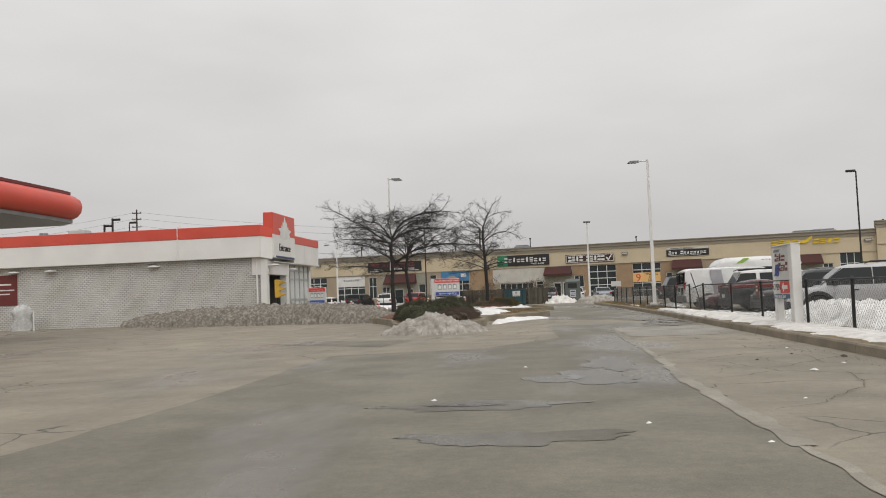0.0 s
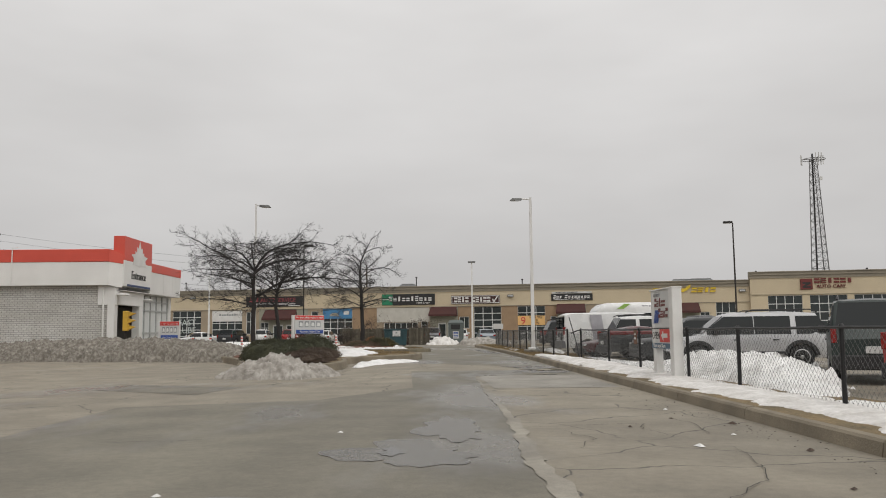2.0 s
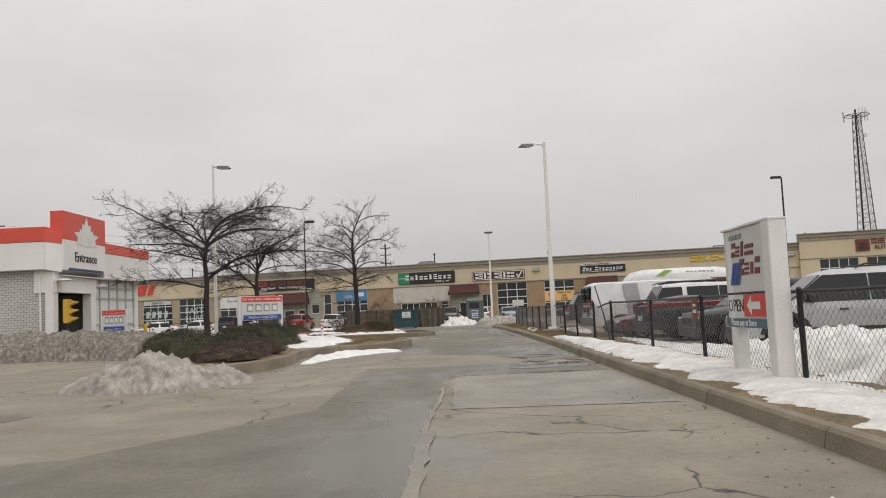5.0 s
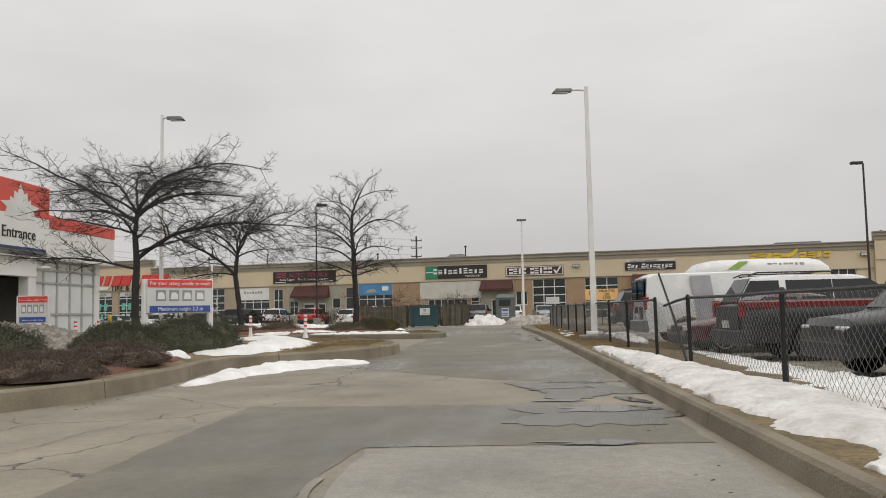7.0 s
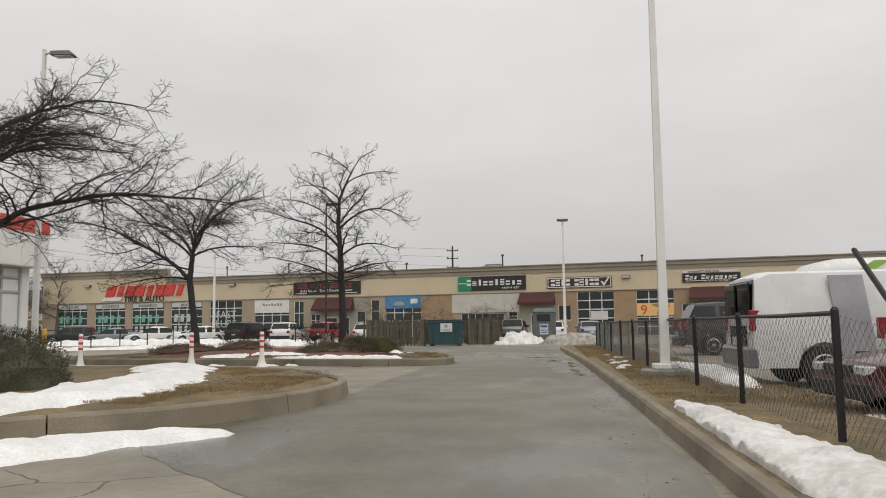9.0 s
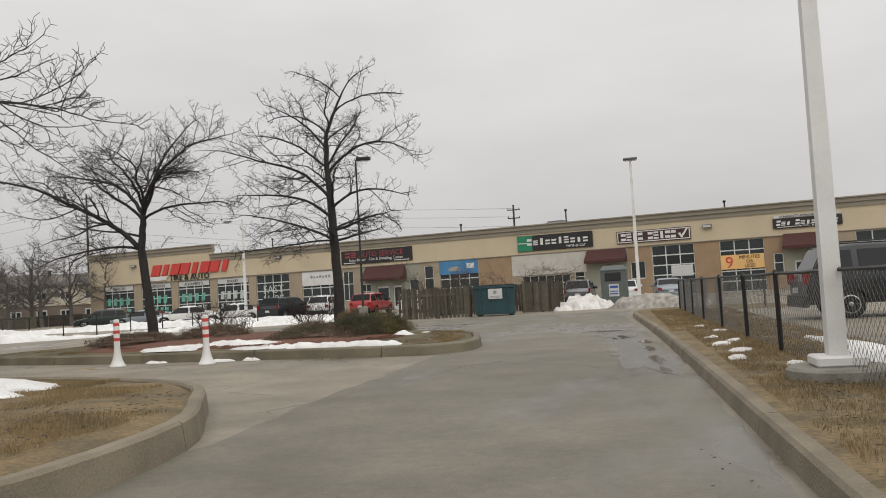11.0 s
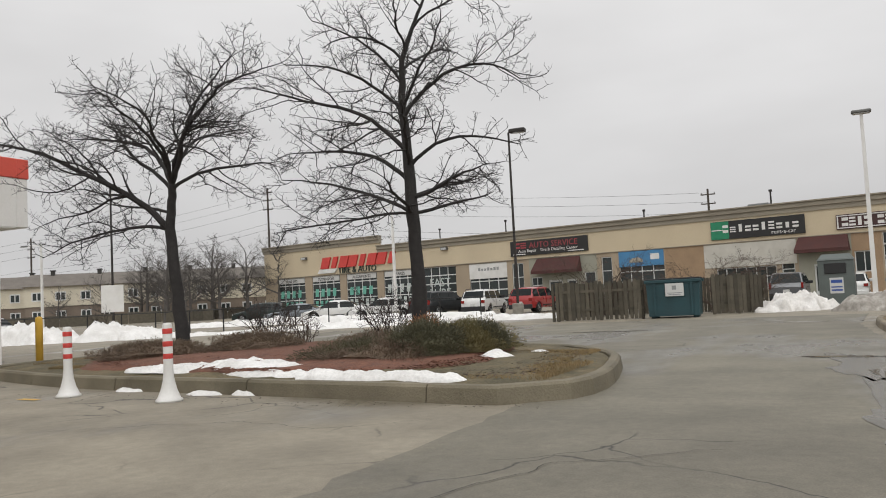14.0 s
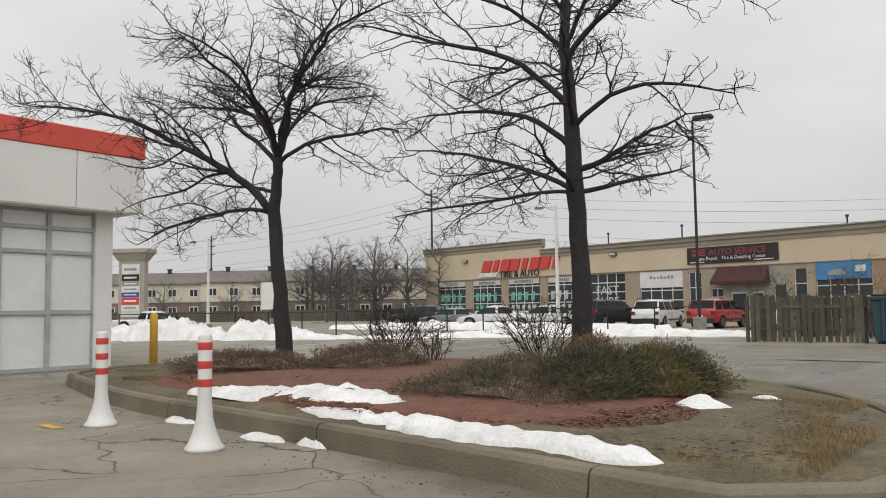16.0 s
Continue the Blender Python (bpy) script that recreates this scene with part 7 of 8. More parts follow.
sig = thing("signal", "yellow three-lamp signal on a dark post", "traffic signal", (-13.35, 53.75, 0))
part("post", Geo().tube([(0, 0, -0.05), (0, 0, 1.5)], 0.05, 10), DARK_POLE, sig)
part("case", Geo().box(-0.15, 0.15, -0.12, 0.13, 1.45, 2.55, 0.03), YELLOW_PAINT, sig)
for z in (1.63, 2.0, 2.37):
    part("hood", Geo().slab([(0.15, z + 0.13), (0.5, z + 0.05), (0.5, z + 0.02), (0.15, z - 0.12)], -0.12, 0.12), YELLOW_PAINT, sig, "projecting yellow lamp hood")

# the car wash sign on the verge
ws = thing("wash_sign", "white illuminated car wash sign on two legs", "sign", (8.75, 26.68, 0.12))
part("leg", Geo().box(0.0, 0.23, 0.0, 0.26, 0.0, 2.06, 0.015), WHITE_PAINT, ws, "broad white end leg")
part("leg", Geo().box(0.025, 0.205, 1.50, 1.72, 0.0, 2.04, 0.015), WHITE_PAINT, ws)
part("panel", Geo().box(0.03, 0.20, 0.26, 1.80, 0.80, 2.05, 0.01), SIGN_FACE, ws, "pale sign panel")
part("cap", Geo().box(-0.005, 0.235, -0.01, 1.81, 2.05, 2.08, 0.005), WHITE_PAINT, ws)
part("divider", Geo().box(0.024, 0.03, 0.28, 1.79, 1.135, 1.165), BLACK_SIGN, ws)
part("arrow_panel", Geo().box(0.022, 0.03, 0.30, 1.12, 0.83, 1.13), RED_SIGN, ws, "red panel with a white arrow")
part("arrow", Geo().slab([(-0.26, 0.0), (-0.10, 0.13), (-0.10, 0.05), (0.22, 0.05), (0.22, -0.05), (-0.10, -0.05), (-0.10, -0.13)], -0.006, 0.0).moved(Matrix.Translation((0.022, 0.72, 0.98)) @ pose(0, 0, 0, 0, 0, -90)), WHITE_PAINT, ws)
part("lettering", words("OPEN", 0.245, 0.006, Matrix.Translation((0.026, 1.76, 0.90)) @ pose(0, 0, 0, 0, 0, -90)), BLACK_SIGN, ws, "black word OPEN")
part("pay_strip", Geo().box(0.02, 0.21, 0.26, 1.80, 0.68, 0.80, 0.005), material("slate_blue_strip", (0.08, 0.15, 0.22), 0.5, bump=0.0), ws, "slate blue strip")
part("lettering", words("Please pay at Store", 0.13, 0.006, Matrix.Translation((0.016, 1.66, 0.705)) @ pose(0, 0, 0, 0, 0, -90)), WHITE_PAINT, ws, "white words Please pay at Store")
rot = Matrix.Translation((0.026, 1.62, 0)) @ pose(0, 0, 0, 0, 0, -90)
blocks(ws, DARK_RED, 5, 0.12, 1.0, 1.66, 1.86, -0.006, 0.0, 0.25, 0.15, (1, 3, 4), m=rot, forms="pair trio slim pair pair", name="emblem_block")
blocks(ws, DARK_RED, 4, 0.42, 1.2, 1.40, 1.62, -0.006, 0.0, 0.2, 0.15, (1, 2), m=rot, forms="pair trio slim pair", name="emblem_block")
blocks(ws, BLUE_SIGN, 5, 0.02, 0.42, 1.27, 1.58, -0.005, 0.0, 0.5, 0.25, m=rot, name="emblem_block")
blocks(ws, GREY_SIGN, 5, 0.05, 0.6, 1.90, 1.97, -0.005, 0.0, 0.5, 0.4, m=rot, name="emblem_block")

# bin enclosure
bn = thing("waste_container", "dark teal steel waste container with a white notice", "waste container", (0.30, 82.6, 0.0), 4)
part("body", Geo().slab([(-0.95, 0.08), (0.95, 0.08), (1.02, 1.45), (-1.02, 1.45)], -0.7, 0.7), BIN_TEAL, bn)
for x in (-0.7, 0.7):
    part("rib", Geo().box(x - 0.05, x + 0.05, -0.76, -0.7, 0.1, 1.4, 0.01), BIN_TEAL, bn)
part("rim", Geo().box(-1.08, 1.08, -0.77, -0.69, 1.38, 1.5, 0.015), BIN_TEAL, bn)
part("rim", Geo().box(-1.08, 1.08, 0.69, 0.77, 1.38, 1.5, 0.015), BIN_TEAL, bn)
for x in (-1, 1):
    part("lid", Geo().box(min(0.01, x * 1.02), max(-0.01, x * 1.02), -0.7, 0.75, 1.5, 1.56, 0.02), TRIM_BLACK, bn, "black plastic lid")
part("notice", Geo().box(-0.28, 0.42, -0.785, -0.762, 0.85, 1.35, 0.004), SIGN_FACE, bn, "white notice with a dark mark")
part("notice_print", Geo().box(-0.02, 0.14, -0.79, -0.785, 1.1, 1.26).box(-0.2, 0.34, -0.79, -0.785, 0.96, 0.99).box(-0.16, 0.3, -0.79, -0.785, 0.90, 0.93), GREY_SIGN, bn)
for x in (-0.8, 0.8):
    part("foot", Geo().box(x - 0.1, x + 0.1, -0.5, 0.5, 0.0, 0.08), BIN_TEAL, bn)


def board_fence(label, a, b, h, gap, seed):
    rng = random.Random(seed)
    f = thing("board_fence", label, "fence", (*a, 0), math.degrees(math.atan2(b[1] - a[1], b[0] - a[0])), "weathered board fences")
    ln, x = math.dist(a, b), 0.0
    part("rail", Geo().box(0, ln, 0.03, 0.08, 0.4, 0.5), WOOD, f)
    part("rail", Geo().box(0, ln, 0.03, 0.08, 1.15, 1.25), WOOD, f)
    while x < ln - 0.12:
        w, top, y = rng.uniform(0.12, 0.15), h + rng.uniform(-0.06, 0.05), rng.choice((0.0, 0.0, 0.085))
        part("board", Geo().slab([(x, 0.03), (x + w, 0.03), (x + w + rng.uniform(-0.02, 0.02), top - 0.03), (x + w * 0.75, top), (x + w * 0.25, top), (x + rng.uniform(-0.02, 0.02), top - 0.03)], y - 0.022, y + 0.0), WOOD, f)
        x += w + gap * rng.uniform(0.3, 1.5)
    for x in (0.0, ln / 2, ln - 0.1):
        part("post", Geo().box(x, x + 0.1, 0.08, 0.18, -0.05, h + 0.02), WOOD, f)
    return f


board_fence("weathered gappy board fence round the bins", (-4.45, 82.0), (-0.85, 82.0), 1.58, 0.05, 1)
board_fence("weathered board fence beside the waste container", (1.5, 84.2), (3.4, 84.6), 1.6, 0.012, 2)
board_fence("weathered board fence beside the bins", (-4.45, 82.0), (-4.3, 87.0), 1.55, 0.03, 3)
board_fence("weathered board fence behind the bins", (-4.3, 87.2), (3.4, 87.2), 1.55, 0.02, 4)

db = thing("donation_box", "grey-green steel donation box with white notice", "donation box", (6.15, 93.2, 0.0), -4)
part("body", Geo().slab([(-0.78, 0.0), (0.78, 0.0), (0.78, 2.15), (-0.78, 2.15)], -0.6, 0.6), BOX_GREY, db)
part("hood", Geo().add([(-0.82, -0.66, 2.1), (0.82, -0.66, 2.1), (0.82, 0.66, 2.1), (-0.82, 0.66, 2.1), (-0.6, -0.2, 2.4), (0.6, -0.2, 2.4), (0.6, 0.5, 2.4), (-0.6, 0.5, 2.4)], [(0, 1, 2, 3), (4, 7, 6, 5), (0, 4, 5, 1), (1, 5, 6, 2), (2, 6, 7, 3), (3, 7, 4, 0)]), BOX_GREY, db)
part("hatch", Geo().box(-0.5, 0.45, -0.66, -0.6, 1.45, 1.95, 0.02), TRIM_BLACK, db, "dark drop hatch")
part("notice", Geo().box(-0.3, 0.3, -0.62, -0.6, 0.5, 1.25, 0.005), SIGN_FACE, db, "white and blue notice")
part("notice_print", Geo().box(-0.24, 0.24, -0.628, -0.62, 1.0, 1.15).box(-0.24, 0.24, -0.628, -0.62, 0.78, 0.84).box(-0.24, 0.24, -0.628, -0.62, 0.62, 0.70), BLUE_SIGN, db)
for x, z in ((8.9, 74.1),):
    fs = thing("small_sign", "small white notice on the end of the fence", "sign", (x, z, 0.1))
    part("post", Geo().tube([(0, 0, 0), (0, 0, 1.75)], 0.025, 8), FENCE_METAL, fs)
    part("board", Geo().box(-0.4, 0.4, -0.03, -0.01, 1.3, 1.72, 0.005), SIGN_FACE, fs)
bp_ = thing("fence_plate", "brown metal plate with pale marks on the fence", "sign", (8.985, 30.75, 0.0))
part("plate", Geo().box(-0.012, 0.0, 0.0, 0.30, 0.85, 1.24, 0.003), BROWN_PLATE, bp_)
part("marking_bar", Geo().box(-0.016, -0.012, 0.07, 0.23, 1.10, 1.14).box(-0.016, -0.012, 0.05, 0.25, 0.98, 1.04), SIGN_FACE, bp_)
wp = thing("wrapped_machine", "lumpy machine wrapped in clear plastic by the wall", "wrapped machine", (-29.3, 52.6, 0))
core = Geo()
for i in range(9):
    for j in range(16):
        e, a = math.pi / 2 * i / 8, 2 * math.pi * j / 16
        k = 1 + 0.75 * noise.noise(Vector((1.9 * math.cos(a), 1.9 * math.sin(a), 3.1 * e)))
        core.v.append((0.55 * k * math.cos(a) * (0.45 + 0.55 * math.cos(e)), 0.5 * k * math.sin(a) * (0.45 + 0.55 * math.cos(e)), 1.65 * math.sin(e) * (0.9 + 0.1 * k)))
for i in range(8):
    for j in range(16):
        core.f.append((i * 16 + j, i * 16 + (j + 1) % 16, (i + 1) * 16 + (j + 1) % 16, (i + 1) * 16 + j))
core.f.append(tuple(8 * 16 + j for j in range(16)))
part("plastic_wrap", core, PLASTIC_WRAP, wp, "", True)
part("post", Geo().tube([(0.75, 0, 0), (0.75, 0, 1.25)], 0.05, 8), WHITE_PAINT, wp)

# the canopy over the pumps
cp = thing("pump_canopy", "red bullnosed canopy over the filling pumps", "canopy", (0, 0, 0))
ring = smooth_line([(-17.8, 16.0), (-17.8, 24.0), (-17.8, 32.0), (-17.8, 38.6), (-18.05, 39.7), (-18.8, 40.3), (-20.0, 40.4), (-28.0, 40.4), (-29.4, 40.1), (-30.0, 39.0), (-30.0, 16.0), (-29.4, 14.9), (-28.0, 14.6), (-20.0, 14.6), (-18.4, 14.9)], 0.7, True)
prof = [(0.25, 6.32), (0.0, 6.22), (-0.22, 6.05), (-0.30, 5.8), (-0.25, 5.52), (-0.1, 5.32), (0.12, 5.22)]
part("bullnose", sweep(ring, prof + [(0.5, 5.22), (0.5, 6.32)], True), RED_PAINT, cp, "rounded red edge", True)
part("edge_trim", sweep(ring, [(0.2, 6.32), (0.2, 6.45), (0.5, 6.45), (0.5, 6.32)], True), DARK_RED, cp)
part("soffit", Geo().prism(inset(ring, 0.13), 5.05, 5.2), GREY_FRAME, cp, "pale grey underside")
part("deck", Geo().prism(inset(ring, 0.4), 6.2, 6.3), ROOF_DARK, cp)
for x, y in ((-27.5, 21.0), (-27.5, 34.0)):
    part("column", Geo().box(x - 0.2, x + 0.2, y - 0.2, y + 0.2, -0.05, 5.06, 0.02), WHITE_PAINT, cp)


# ------------------------------------------------------------------ signs on the workshops
def shop_sign(label, s0, s1, z0, z1, mt, y=-0.16, depth=0.10):
    sg = thing("shop_sign", label, "sign", group="shop signs")
    sg.matrix_basis = PLAZA.matrix_basis @ pose(0, y, 0)
    if mt:
        part("panel", Geo().box(s0, s1, -depth / 2, depth / 2 + 0.02, z0, z1, 0.015), mt, sg)
    return sg


def at(x, z, y=-0.065):
    return Matrix.Translation((x, y, z))


sg = shop_sign("black and green hire firm sign on the wall", -3.1, 4.3, 4.88, 6.38, BLACK_SIGN)
part("green_panel", Geo().box(-3.08, -1.6, -0.062, -0.05, 4.9, 6.36), GREEN_SIGN, sg)
blocks(sg, WHITE_PAINT, 10, -2.1, 4.0, 5.42, 6.05, -0.08, -0.062, 0.0, 0.25, (1, 3, 4, 7, 8, 9), forms="pair trio slim pair pair slim trio pair slim pair", name="emblem_block")
part("emblem", Geo().box(-3.0, -2.1, -0.08, -0.062, 5.62, 5.70), WHITE_PAINT, sg)
part("lettering", words("rent-a-car", 0.46, 0.02, at(1.75, 5.02, -0.075)), WHITE_PAINT, sg, "white words rent-a-car")
sg = shop_sign("dark brown rounded workshop sign with white border", 6.55, 13.17, 4.9, 6.04, BROWN_SIGN)
fr = Geo().box(6.6, 13.12, -0.075, -0.05, 5.90, 5.97).box(6.6, 13.12, -0.075, -0.05, 4.97, 5.04).box(6.62, 6.70, -0.075, -0.05, 5.04, 5.90).box(13.02, 13.10, -0.075, -0.05, 5.04, 5.90)
part("border", fr, WHITE_PAINT, sg, "white border line")
blocks(sg, WHITE_PAINT, 4, 6.95, 9.0, 5.14, 5.80, -0.085, -0.05, 0.0, 0.14, forms="pair trio slim pair", name="emblem_block")
blocks(sg, WHITE_PAINT, 5, 9.4, 11.95, 5.14, 5.80, -0.085, -0.05, 0.0, 0.14, forms="pair trio slim pair pair", name="emblem_block")
part("tick", Geo().slab([(12.05, 5.5), (12.25, 5.55), (12.38, 5.32), (12.78, 5.9), (12.95, 5.88), (12.42, 5.08), (12.32, 5.08)], -0.09, -0.05), WHITE_PAINT, sg, "white tick mark")
sg = shop_sign("black oil change sign with pale strip above", 20.0, 25.4, 5.16, 6.02, BLACK_SIGN)
blocks(sg, WHITE_PAINT, 3, 20.25, 21.45, 5.42, 5.86, -0.085, -0.05, 0.2, 0.2, (1, 2), forms="pair trio slim", name="emblem_block")
blocks(sg, WHITE_PAINT, 8, 21.75, 25.1, 5.42, 5.86, -0.085, -0.05, 0.2, 0.2, (1, 2, 3, 4, 5, 6, 7), forms="pair trio slim pair pair slim trio pair", name="emblem_block")
part("rule", Geo().box(20.3, 22.3, -0.07, -0.05, 5.26, 5.31), WHITE_PAINT, sg)
part("lettering", words("FAST & FRIENDLY", 0.26, 0.02, at(22.4, 5.21)), WHITE_PAINT, sg, "white words FAST & FRIENDLY")
part("strip", Geo().box(20.1, 25.3, -0.05, 0.05, 6.06, 6.30, 0.01), SIGN_FACE, sg)
part("lettering", words("WARRANTY APPROVED", 0.27, 0.02, at(20.55, 6.09)), BLACK_SIGN, sg, "black words WARRANTY APPROVED")
sg = shop_sign("yellow tyre dealer lettering on the tan wall", 33, 41, 5.9, 6.6, None)
blocks(sg, YELLOW_SIGN, 4, 33.0, 36.2, 5.92, 6.52, -0.08, 0.1, 0.25, 0.16, forms="pair trio slim pair", name="emblem_block")
blocks(sg, YELLOW_SIGN, 4, 37.9, 41.0, 5.92, 6.52, -0.08, 0.1, 0.25, 0.16, forms="pair trio slim pair", name="emblem_block")
part("emblem", Geo().slab([(36.1, 6.15), (37.2, 6.5), (37.9, 7.0), (37.8, 6.55), (37.4, 6.2), (36.9, 5.95)], -0.08, 0.1), YELLOW_SIGN, sg, "plain yellow slanted shape")
sg = shop_sign("dark red workshop lettering beside a square plate", 51, 57.4, 6, 7.4, None, -0.66)
part("plate", Geo().box(51.1, 52.55, -0.06, 0.1, 6.0, 7.35, 0.02), DARK_RED, sg)
part("emblem", Geo().slab([(51.35, 6.9), (52.3, 6.9), (52.3, 6.7), (51.75, 6.4), (52.3, 6.4), (52.3, 6.2), (51.35, 6.2), (51.35, 6.4), (51.8, 6.7), (51.35, 6.7)], -0.075, -0.06), BLACK_SIGN, sg)
blocks(sg, DARK_RED, 6, 52.75, 57.35, 6.78, 7.38, -0.05, 0.1, 0.0, 0.16, forms="pair trio slim pair pair slim", name="emblem_block")
part("lettering", words("AUTO CARE", 0.62, 0.1, at(53.0, 6.16, 0.0)), DARK_RED, sg, "dark red words AUTO CARE")
sg = shop_sign("black garage sign with red and white lettering", -22.9, -14.5, 4.92, 6.37, BLACK_SIGN)
blocks(sg, DULL_RED, 2, -22.4, -21.0, 5.62, 6.18, -0.085, -0.05, 0.0, 0.14, forms="pair trio", name="emblem_block")
part("lettering", words("AUTO SERVICE", 0.78, 0.03, at(-20.75, 5.62)), DULL_RED, sg, "red words AUTO SERVICE")
part("lettering", words("Auto Repair   Tire & Detailing Center", 0.42, 0.02, at(-22.0, 5.22)), WHITE_PAINT, sg, "white words Auto Repair, Tire & Detailing Center")
part("small_print", Geo().box(-22.6, -21.2, -0.06, -0.05, 5.02, 5.10).box(-16.6, -14.9, -0.06, -0.05, 5.02, 5.10), WHITE_PAINT, sg)
sg = shop_sign("slanted red tyre shop lettering on the tan wall", -49.4, -37, 5, 6.8, None)
blocks(sg, RED_SIGN, 8, -49.3, -37.7, 5.32, 6.62, -0.10, 0.1, 0.35, 0.13, forms="full slim full full slim full", name="emblem_block")
part("lettering", words("TIRE & AUTO", 1.0, 0.1, at(-46.5, 4.66, 0.0)), material("dark_green_lettering", (0.035, 0.05, 0.04), 0.5, bump=0.0), sg, "dark words TIRE & AUTO")
part("flash", Geo().slab([(-49.8, 4.78), (-47.0, 4.78), (-46.6, 5.25), (-49.5, 5.25)], -0.08, 0.1), WHITE_PAINT, sg, "plain white flash")
for (a, b), txt in zip(BAYS[:4], ("TUNE UPS", "SUSPENSION", "ALIGNMENTS", "BRAKES")):
    sg = shop_sign("white service strip over a workshop door", a + 0.15, b - 0.15, 3.86, 4.42, SIGN_FACE, 0.06, 0.06)
    part("lettering", words(txt, 0.46, 0.02, at((a + b) / 2, 3.97, -0.04), "CENTER"), BLACK_SIGN, sg, "black words " + txt)
for k, (a, b) in enumerate(BAYS[:4]):
    sg = shop_sign("painted sale writing on workshop door glass", a, b, 1, 3, None, 0.10)
    blocks(sg, GREEN_WRITING if k < 3 else PAINTED_WRITING, 4, a + 0.4, b - 0.4, 2.1, 3.0, -0.012, -0.004, 0.1, 0.45, name="painted_bar")
    blocks(sg, GREEN_WRITING if k < 2 else PAINTED_WRITING, 5, a + 0.4, b - 0.3, 1.0, 1.6, -0.012, -0.004, 0.1, 0.45, name="painted_bar")
a, b = BAYS[4]
sg = shop_sign("white painted writing on workshop door glass", a, b, 1, 3, None, 0.10)
part("lettering", words("FAST", 1.25, 0.02, at((a + b) / 2, 2.45, -0.008), "CENTER"), PAINTED_WRITING, sg, "white word FAST")
part("lettering", words("LUBE", 1.25, 0.02, at((a + b) / 2, 1.35, -0.008), "CENTER"), PAINTED_WRITING, sg, "white word LUBE")
sg = shop_sign("white banner over a workshop door", -28.1, -23.55, 2.95, 4.45, WHITE_PAINT, 0.02, 0.05)
blocks(sg, GREY_SIGN, 7, -27.0, -24.4, 3.75, 4.05, -0.035, -0.025, 0.0, 0.3, (1, 2, 4), name="printed_bar")
sg = shop_sign("light blue printed banner over a workshop door", -11.6, -7.4, 3.15, 4.52, SKYBLUE_SIGN, -0.03, 0.06)
part("print", Geo().slab([(-10.6, 3.5), (-9.3, 3.5), (-9.35, 3.75), (-9.7, 3.95), (-10.25, 3.9), (-10.6, 3.7)], -0.04, -0.03), PYLON_STONE, sg, "small dull printed shape")
part("print", Geo().box(-8.6, -7.8, -0.04, -0.03, 3.7, 4.2), WHITE_PAINT, sg, "plain white patch")
sg = shop_sign("large pale blank panel on the wall", -3.85, 3.5, 2.55, 4.5, material("pale_hoarding", (0.56, 0.54, 0.49), 0.8, second=(0.44, 0.42, 0.37), scale=0.9, fine=7, bump=0.1), -0.03, 0.05)
sg = shop_sign("orange banner on a workshop door", 15.5, 19.1, 1.95, 3.2, ORANGE_SIGN, -0.03, 0.05)
part("lettering", words("9", 1.45, 0.02, at(16.2, 2.06, -0.045), "CENTER"), RED_SIGN, sg, "red figure 9")
for txt, z in (("MINUTES", 2.82), ("OR", 2.44), ("LESS!", 2.06)):
    part("lettering", words(txt, 0.42, 0.02, at(17.9, z, -0.04), "CENTER"), BLACK_SIGN, sg, "black word " + txt)

# ------------------------------------------------------------------ the distance
def townhouses(at_, rz, units, w=6.2):
    t = thing("terraced_houses", "two-storey cream and brick terrace with brown roof", "house", at_, rz)
    L = units * w
    part("lower_wall", Geo().box(0, L, 0, 9, 0, 2.75), HOUSE_BRICK, t, "brick ground floor")
    part("upper_wall", Geo().box(-0.1, L + 0.1, -0.12, 9.1, 2.75, 5.5), SIDING, t, "cream boarded upper floor")
    part("roof", Geo().add([(-0.4, -0.6, 5.5), (L + 0.4, -0.6, 5.5), (L + 0.4, 9.6, 5.5), (-0.4, 9.6, 5.5), (-0.4, 4.5, 7.35), (L + 0.4, 4.5, 7.35)], [(0, 1, 5, 4), (2, 3, 4, 5), (0, 4, 3), (1, 2, 5), (0, 3, 2, 1)]), ROOF_SHINGLE, t)
    for i in range(units):
        for k, x in enumerate((0.9, 3.9)):
            for z0, z1, y in ((3.5, 4.75, -0.12), (0.75, 2.15, 0.0)):
                wd = part("window", Geo().box(i * w + x, i * w + x + 1.35, y - 0.05, y + 0.05, z0, z1), DOOR_FRAME, t, "pale framed window")
                part("pane", Geo().box(i * w + x + 0.15, i * w + x + 0.62, y - 0.07, y - 0.05, z0 + 0.15, z1 - 0.15), PANE, wd)
                part("pane", Geo().box(i * w + x + 0.76, i * w + x + 1.22, y - 0.07, y - 0.05, z0 + 0.15, z1 - 0.15), PANE, wd)
        part("roof_vent", Geo().box(i * w + 2.4, i * w + 2.9, 3.9, 4.4, 6.8, 7.75).box(i * w + 2.3, i * w + 3.0, 3.8, 4.5, 7.75, 7.9), ROOF_DARK, t)
    return t


townhouses((-154.2, 84.8, 0.0), 36.3, 12)
townhouses((-93.2, 124.0, 0.0), 38, 9)
townhouses((-68.5, 150.0, 0.0), 0, 4)
bf = thing("hoarding_fence", "long dark board fence before the terrace", "fence", (-128.0, 83.0, 0), 36.3)
for i in range(24):
    part("fence_panel", Geo().box(i * 4.0, i * 4.0 + 3.92, 0, 0.08, 0, 1.32 + 0.04 * (i % 3)), WOOD, bf)
bf = thing("hoarding_fence", "short brown board fence by the workshops", "fence", (0, 0, 0))
for i in range(5):
    part("fence_panel", Geo().box(-66 + i * 1.5, -66 + i * 1.5 + 1.45, 122.0, 122.08, 0, 1.35), WOOD, bf)

